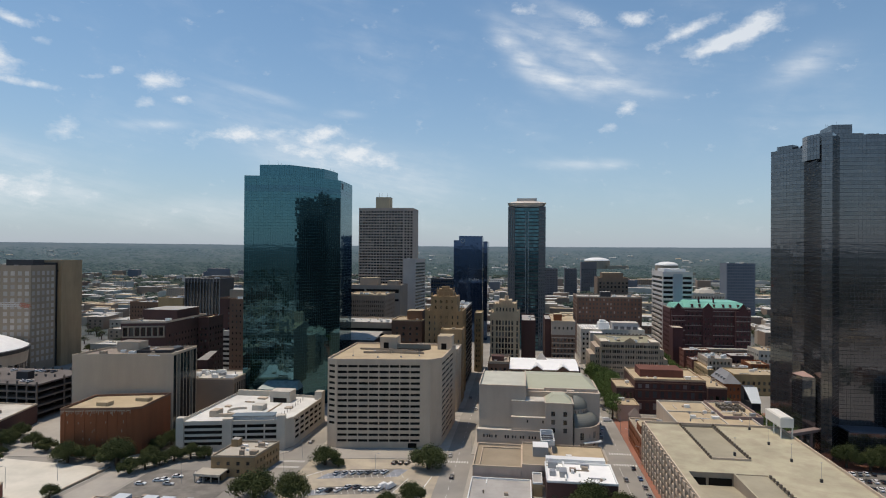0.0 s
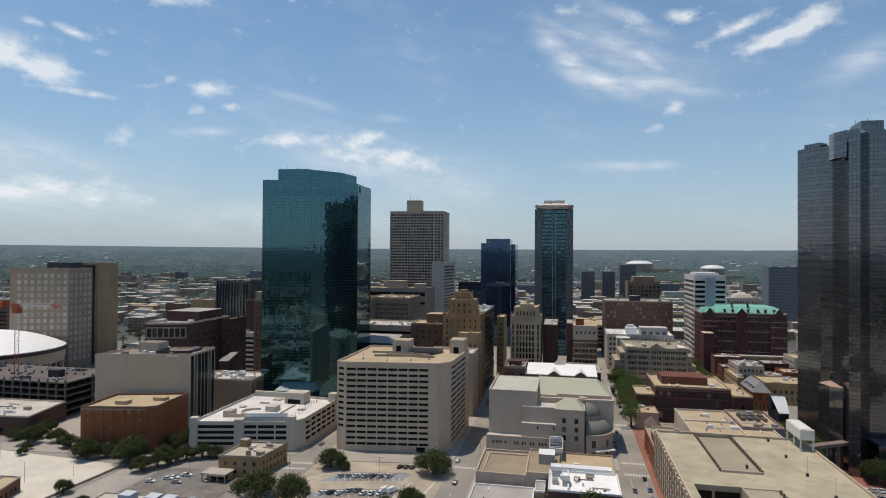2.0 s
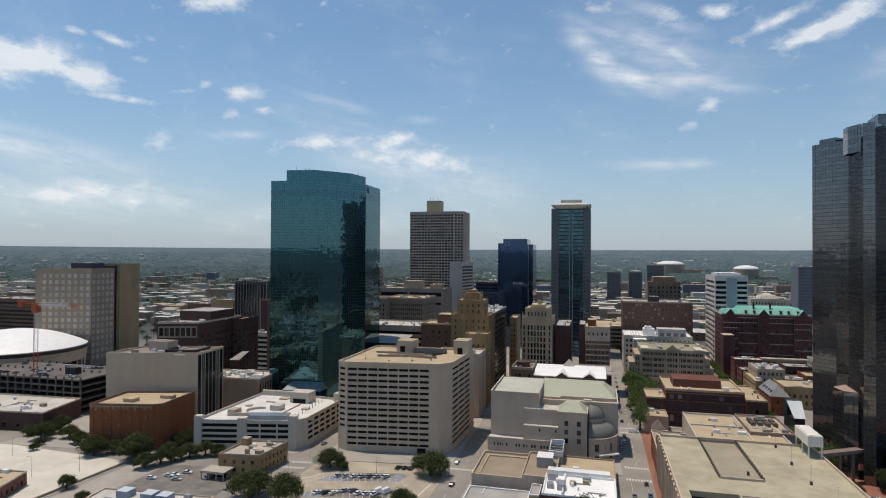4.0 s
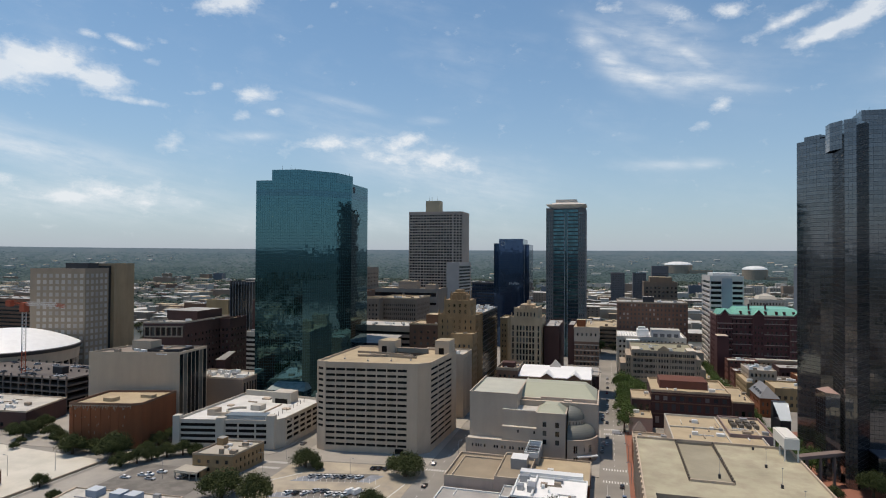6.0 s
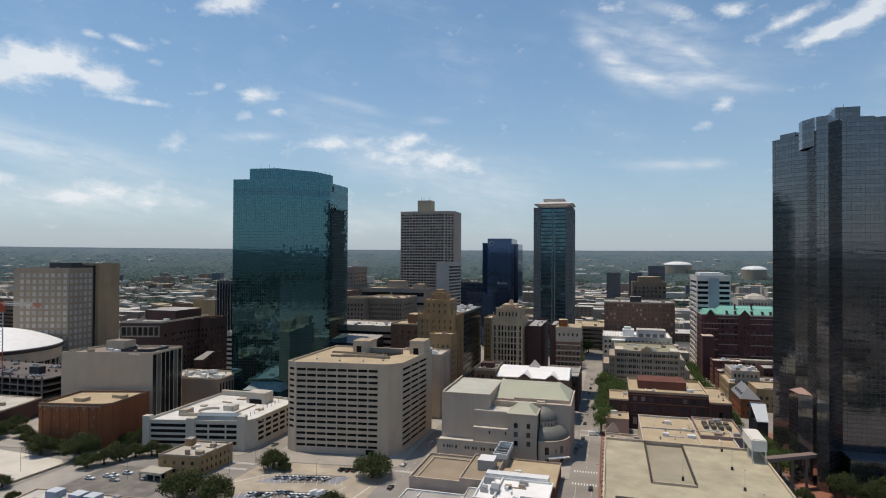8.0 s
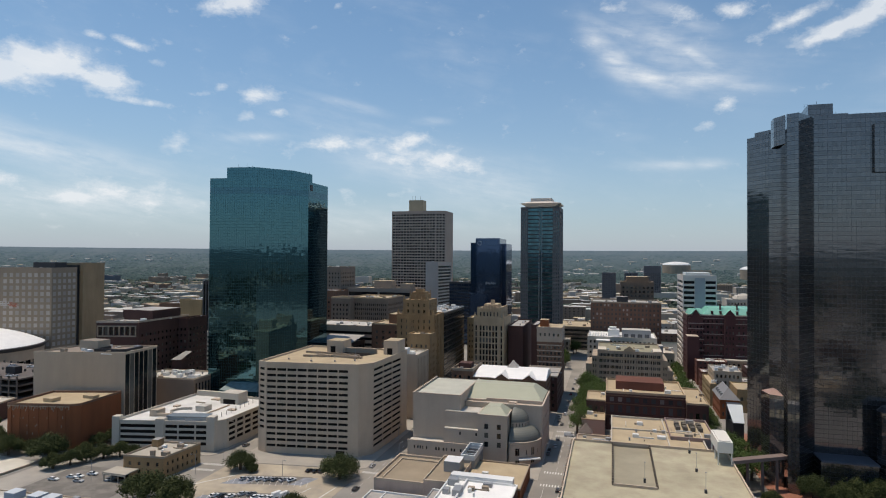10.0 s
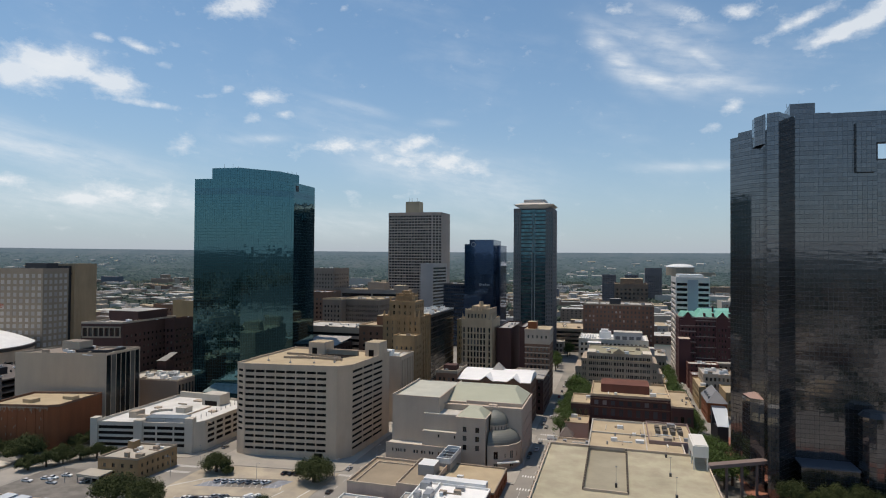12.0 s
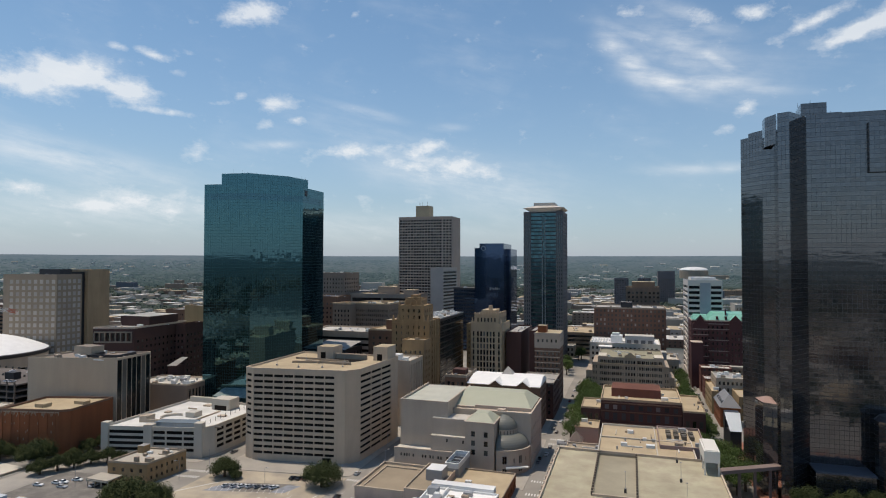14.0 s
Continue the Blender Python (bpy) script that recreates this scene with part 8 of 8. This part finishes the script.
def more_trees():
    r = random.Random(12)
    spots = [(-352, 492, 2), (-340, 488, 2), (-330, 495, 2), (-318, 490, 2), (-305, 485, 2), (-292, 492, 2), (-362, 500, 2), (-375, 510, 2), (-356, 536, 2), (-310, 536, 2), (-290, 560, 2), (-270, 500, 2), (-380, 540, 2), (-252, 268, 0), (182, 296, 0)]
    for k in range(8):
        spots.append((199 + k * 8.4 + r.uniform(-2, 2), 302.0 + r.uniform(-3, 2.5), 3))
    # x, y, kind, crown width
    for x, y, k, w in ((-207.2, 259.1, 0, 5.2), (-202.5, 251.4, 0, 5.0), (-202.7, 273, 0, 10), (-190, 267, 0, 10), (-167.4, 253.8, 0, 13), (-142.2, 254.0, 2, 15.5), (-174, 258.2, 0, 9), (-160, 259.5, 0, 9.5), (-152, 260.5, 2, 8), (-147.5, 261.5, 0, 9), (-135.5, 277, 2, 9), (-134.5, 286, 0, 10), (-134, 266, 0, 8),
                       (-129.5, 245, 0, 10), (-125.8, 251, 2, 9.5), (-122.5, 257, 0, 8.5), (-119.2, 263.5, 0, 9.5), (-113, 267.3, 2, 9), (-107, 269.3, 0, 8), (-143.6, 215.3, 2, 7.3), (-62, 227.0, 1, 17), (-45.4, 225.5, 2, 14), (2.1, 232.5, 0, 11), (-7, 228, 0, 8), (-126, 206, 0, 6),
                       (-214.7, 266.5, 0, 12), (-219, 275.5, 0, 10), (-222, 286, 0, 10), (-228, 272, 0, 9), (72.5, 232.5, 2, 14), (85, 234, 2, 10), (-39, 267.5, 0, 6)):
        ob = copy_thing(OAK[k], pose(x, y, 0, 0, 0, r.uniform(0, 360)))
        f = w / (13.0, 17.0, 14.0)[k]
        ob.scale = (f, f, f * r.uniform(0.95, 1.15))
    for x, y, k in spots:
        s = r.uniform(0.55, 0.75) if k < 2 else r.uniform(0.6, 0.8) if k == 2 else r.uniform(0.75, 0.95)
        ob = copy_thing(OAK[min(k, 2)], pose(x, y, 0, 0, 0, r.uniform(0, 360)))
        ob.scale = (s, s, s * r.uniform(0.9, 1.1))
    for x, y in ((104, 384), (103, 420), (102, 432), (104, 446), (103, 460), (103, 475), (101, 490), (101, 478), (104, 486), (174, 392), (174, 404), (173.5, 418), (172, 432), (171, 446), (170.5, 458), (170, 470), (169.8, 480), (172, 352), (176, 360), (172, 344), (178, 350), (168, 346),
                 (106, 428), (112, 436), (107, 444), (113, 452), (108, 462), (114, 470), (107, 480), (113, 446), (101, 402), (106, 413), (110, 420), (168, 372), (101, 372), (78.5, 573), (82, 658), (176, 334), (172, 326), (180, 322), (176, 316), (169.6, 490), (169.8, 500), (170, 512), (170.3, 526), (170.2, 540), (171, 556), (79, 588), (76, 600), (84, 665)):
        s = r.uniform(1.0, 1.45)
        ob = copy_thing(MAPLE[r.randrange(2)], pose(x, y, 0, 0, 0, r.uniform(0, 360)))
        ob.scale = (s, s, s)


more_trees()


# ---- cars ----
PAINTS = {"white": (0.75, 0.75, 0.74), "silver": (0.42, 0.43, 0.44), "black": (0.02, 0.02, 0.022), "red": (0.28, 0.03, 0.025), "blue": (0.06, 0.12, 0.25), "gray": (0.16, 0.165, 0.17)}


def car(color, tall=False):
    """A parked car, nose towards +x, built at the origin."""
    root = thing("car" if not tall else "van", 0, 0, 0, color + (" painted saloon car parked on asphalt" if not tall else " painted box van parked on asphalt"), "car", "parked cars")
    paint = S("car_paint_" + color, PAINTS[color], rough=0.28, spread=0.05, grain=0.0, spec=0.6)
    L, W = (4.6, 1.82) if not tall else (5.6, 2.0)
    prof = [(-2.3, 0.35), (-2.32, 0.8), (-2.2, 0.98), (-1.0, 1.02), (0.75, 1.0), (1.9, 0.86), (2.28, 0.68), (2.3, 0.35)]
    cab = [(-1.75, 1.0), (-1.15, 1.44), (0.1, 1.46), (0.95, 0.99)]
    if tall:
        prof = [(-2.8, 0.4), (-2.8, 1.2), (-1.0, 1.2), (1.5, 1.2), (2.3, 1.15), (2.75, 0.95), (2.8, 0.4)]
        cab = [(-2.75, 1.2), (-2.72, 2.3), (1.0, 2.3), (1.75, 1.2)]

    def shell(pr, w0, w1):
        g = Geo()
        n = len(pr)
        zmax = max(z for _, z in pr)

        def wd(z):
            return (w0 + (w1 - w0) * (z - pr[0][1]) / max(0.01, zmax - pr[0][1])) / 2
        for i in range(n):
            a, b = pr[i], pr[(i + 1) % n]
            g.face([(a[0], -wd(a[1]), a[1]), (a[0], wd(a[1]), a[1]), (b[0], wd(b[1]), b[1]), (b[0], -wd(b[1]), b[1])])
        g.face([(x, -wd(z), z) for x, z in reversed(pr)])
        g.face([(x, wd(z), z) for x, z in pr])
        return g

    part("body", shell(prof, W, W * 0.94), paint, root)
    part("cabin_glass", shell(cab, W * 0.92, W * 0.74), GLASS if not tall else paint, root)
    g = Geo()
    if not tall:
        g.box(-1.15, 0.12, -W * 0.36, W * 0.36, 1.435, 1.475)
        part("car_roof", g, paint, root)
    else:
        g.face([(1.06, -0.8, 2.2), (1.74, -0.86, 1.26), (1.74, 0.86, 1.26), (1.06, 0.8, 2.2)])
        part("windscreen", g, GLASS, root)
    for x in (-L * 0.3, L * 0.31):
        for s in (-1, 1):
            g = Geo()
            g.tube((x, s * (W / 2 - 0.2), 0.33), (x, s * (W / 2 + 0.01), 0.33), 0.33, 0.33, 12)
            wheel = part("wheel", g, RUBBER, root)
            g = Geo()
            g.tube((x, s * (W / 2 + 0.005), 0.33), (x, s * (W / 2 + 0.03), 0.33), 0.19, 0.17, 8)
            part("rim", g, METAL, wheel)
    for s in (-1, 1):
        g = Geo()
        g.box(L / 2 - 0.1, L / 2 + 0.01, s * 0.6 - 0.18, s * 0.6 + 0.18, 0.62, 0.76)
        part("headlight", g, METAL_WHITE, root)
        g = Geo()
        g.box(-L / 2 - 0.03, -L / 2 + 0.05, s * 0.65 - 0.14, s * 0.65 + 0.14, 0.72, 0.9)
        part("tail_light", g, S("car_paint_red", PAINTS["red"]), root)
    return root


def park_cars():
    kinds = {}
    r = random.Random(8)
    spots = []
    for k, c in enumerate("silver silver white silver gray silver white".split()):
        spots.append((-37 + k * 3.5, 258.5 + k * 0.75, 0.09, 65, c))
    for k, c in enumerate("white black white silver gray white white white".split()):
        spots.append((-37.5 + k * 3.4, 238.5 + k * 0.7 + (3 if k in (3, 4) else 0), 0.09, 65, c))
    for k in range(3):
        spots.append((-14 + k * 3.0, 275.5 + k * 0.4, 0.15, 80, "black"))
    for x, y, a, c in ((-116.5, 234, 5, "white"), (-111, 238.5, 10, "white"), (-109, 240, 8, "white"), (-105.5, 244, 10, "white"), (-104.5, 235.5, 5, "silver"), (-92, 250.5, 20, "white"), (-95, 250.0, 20, "white"), (-98, 249.5, 20, "silver"), (-92.5, 241, 80, "silver")):
        spots.append((x, y, 0.09, a, c))
    for x, y, c in ((91.5, 358, "gray"), (97.8, 285, "black"), (98.5, 272, "blue"), (91.3, 345, "silver"), (98.6, 262, "gray"), (98.6, 253, "gray"), (92, 270, "gray"), (98.4, 402, "white"), (91.4, 388, "black"), (98.5, 392, "gray"), (91.5, 412, "white"), (98.5, 418, "black"), (98.4, 434, "silver"), (91.5, 448, "gray"), (98.4, 466, "red"), (91.6, 488, "black"), (98.4, 484, "white"), (98.5, 500, "gray"), (91.5, 506, "white"), (91.5, 524, "silver"), (98.4, 530, "black"), (180.5, 400, "gray"), (180.6, 415, "black"), (180.5, 432, "white"), (180.5, 450, "silver"), (180.6, 470, "gray"), (180.5, 490, "black"), (177.5, 505, "white"), (181, 520, "silver"), (177.6, 534, "gray"), (181.2, 548, "white"), (177.6, 560, "black"), (181, 572, "silver"), (91.6, 430, "silver"), (98.4, 450, "black"), (91.2, 470, "red"),
                    (15, 262, "black"), (11, 290, "silver"), (17, 380, "white"), (11, 410, "gray"), (15, 470, "silver"), (-64, 300, "gray"), (89, 332, "gray"), (89, 338, "black"), (88.8, 395, "gray"), (88.8, 403, "silver")):
        spots.append((x, y, 0.0, 90, c))
    for k, c in enumerate("black white silver white gray white black".split()):
        spots.append((187 + k * 3.1, 291.5 + k * 0.3, 0.16, 80, c))
    for k in range(16):
        spots.append((189 + (k % 8) * 3.1, 274 + (k // 8) * 9.5, 0.16, 80, r.choice(("white", "white", "silver", "black", "gray"))))
    for k in range(15):
        spots.append((176 + (k % 2) * 4.5, 212 + k * 6.1, 0.07, r.choice((88, 92, 2)), r.choice(("white", "silver", "gray", "black", "red", "white"))))
    for k in range(20):
        spots.append((-325 + k * 4.1, r.choice((320, 330, 348)), 21.5, 88, r.choice(("white", "silver", "white", "black", "gray"))))
    for x, y, z, a, c in spots:
        m = pose(x, y, z, 0, 0, a + r.uniform(-2, 2))
        if c not in kinds:
            kinds[c] = car(c)
            kinds[c].matrix_basis = m
        else:
            copy_thing(kinds[c], m)
    van = car("white", True)
    van.matrix_basis = pose(97, 366, 0, 0, 0, 0)
    for x, y in ((-12.5, 246), (-9.5, 246.6)):
        copy_thing(van, pose(x, y, 0.09, 0, 0, 65))


park_cars()


def street_lamps():
    first = None
    for x, y in ((-155, 233), (-100, 238), (-62, 258), (-60, 276), (10.5, 276), (9.5, 330), (101.5, 318), (88.5, 318), (101.5, 345), (-20, 262), (-170, 222), (-205, 242), (101.8, 290), (20.8, 300)):
        if first is None:
            first = thing("street_lamp", x, y, 0, "slim gray steel street lamp with short arm", "street lamp", "street lamps")
            g = Geo()
            g.tube((x, y, 0), (x, y, 9.0), 0.11, 0.07, 6)
            part("pole", g, METAL, first)
            g = Geo()
            g.tube((x, y, 9.0), (x + 1.6, y, 9.3), 0.06, 0.05, 5)
            g.box(x + 1.3, x + 2.2, y - 0.18, y + 0.18, 9.2, 9.4)
            part("lamp_arm", g, METAL, first)
        else:
            copy_thing(first, pose(x, y, 0, 0, 0, (x * 37) % 360))


street_lamps()


def lot_wall():
    g = Geo()
    g.prism([(-146.5, 190), (-145.9, 190), (-142.4, 250), (-143.0, 250)], 0, 1.1)
    solo("low_wall", g, BEIGE_DARK, "low weathered concrete wall along the pale car park", "wall", "structure")


lot_wall()
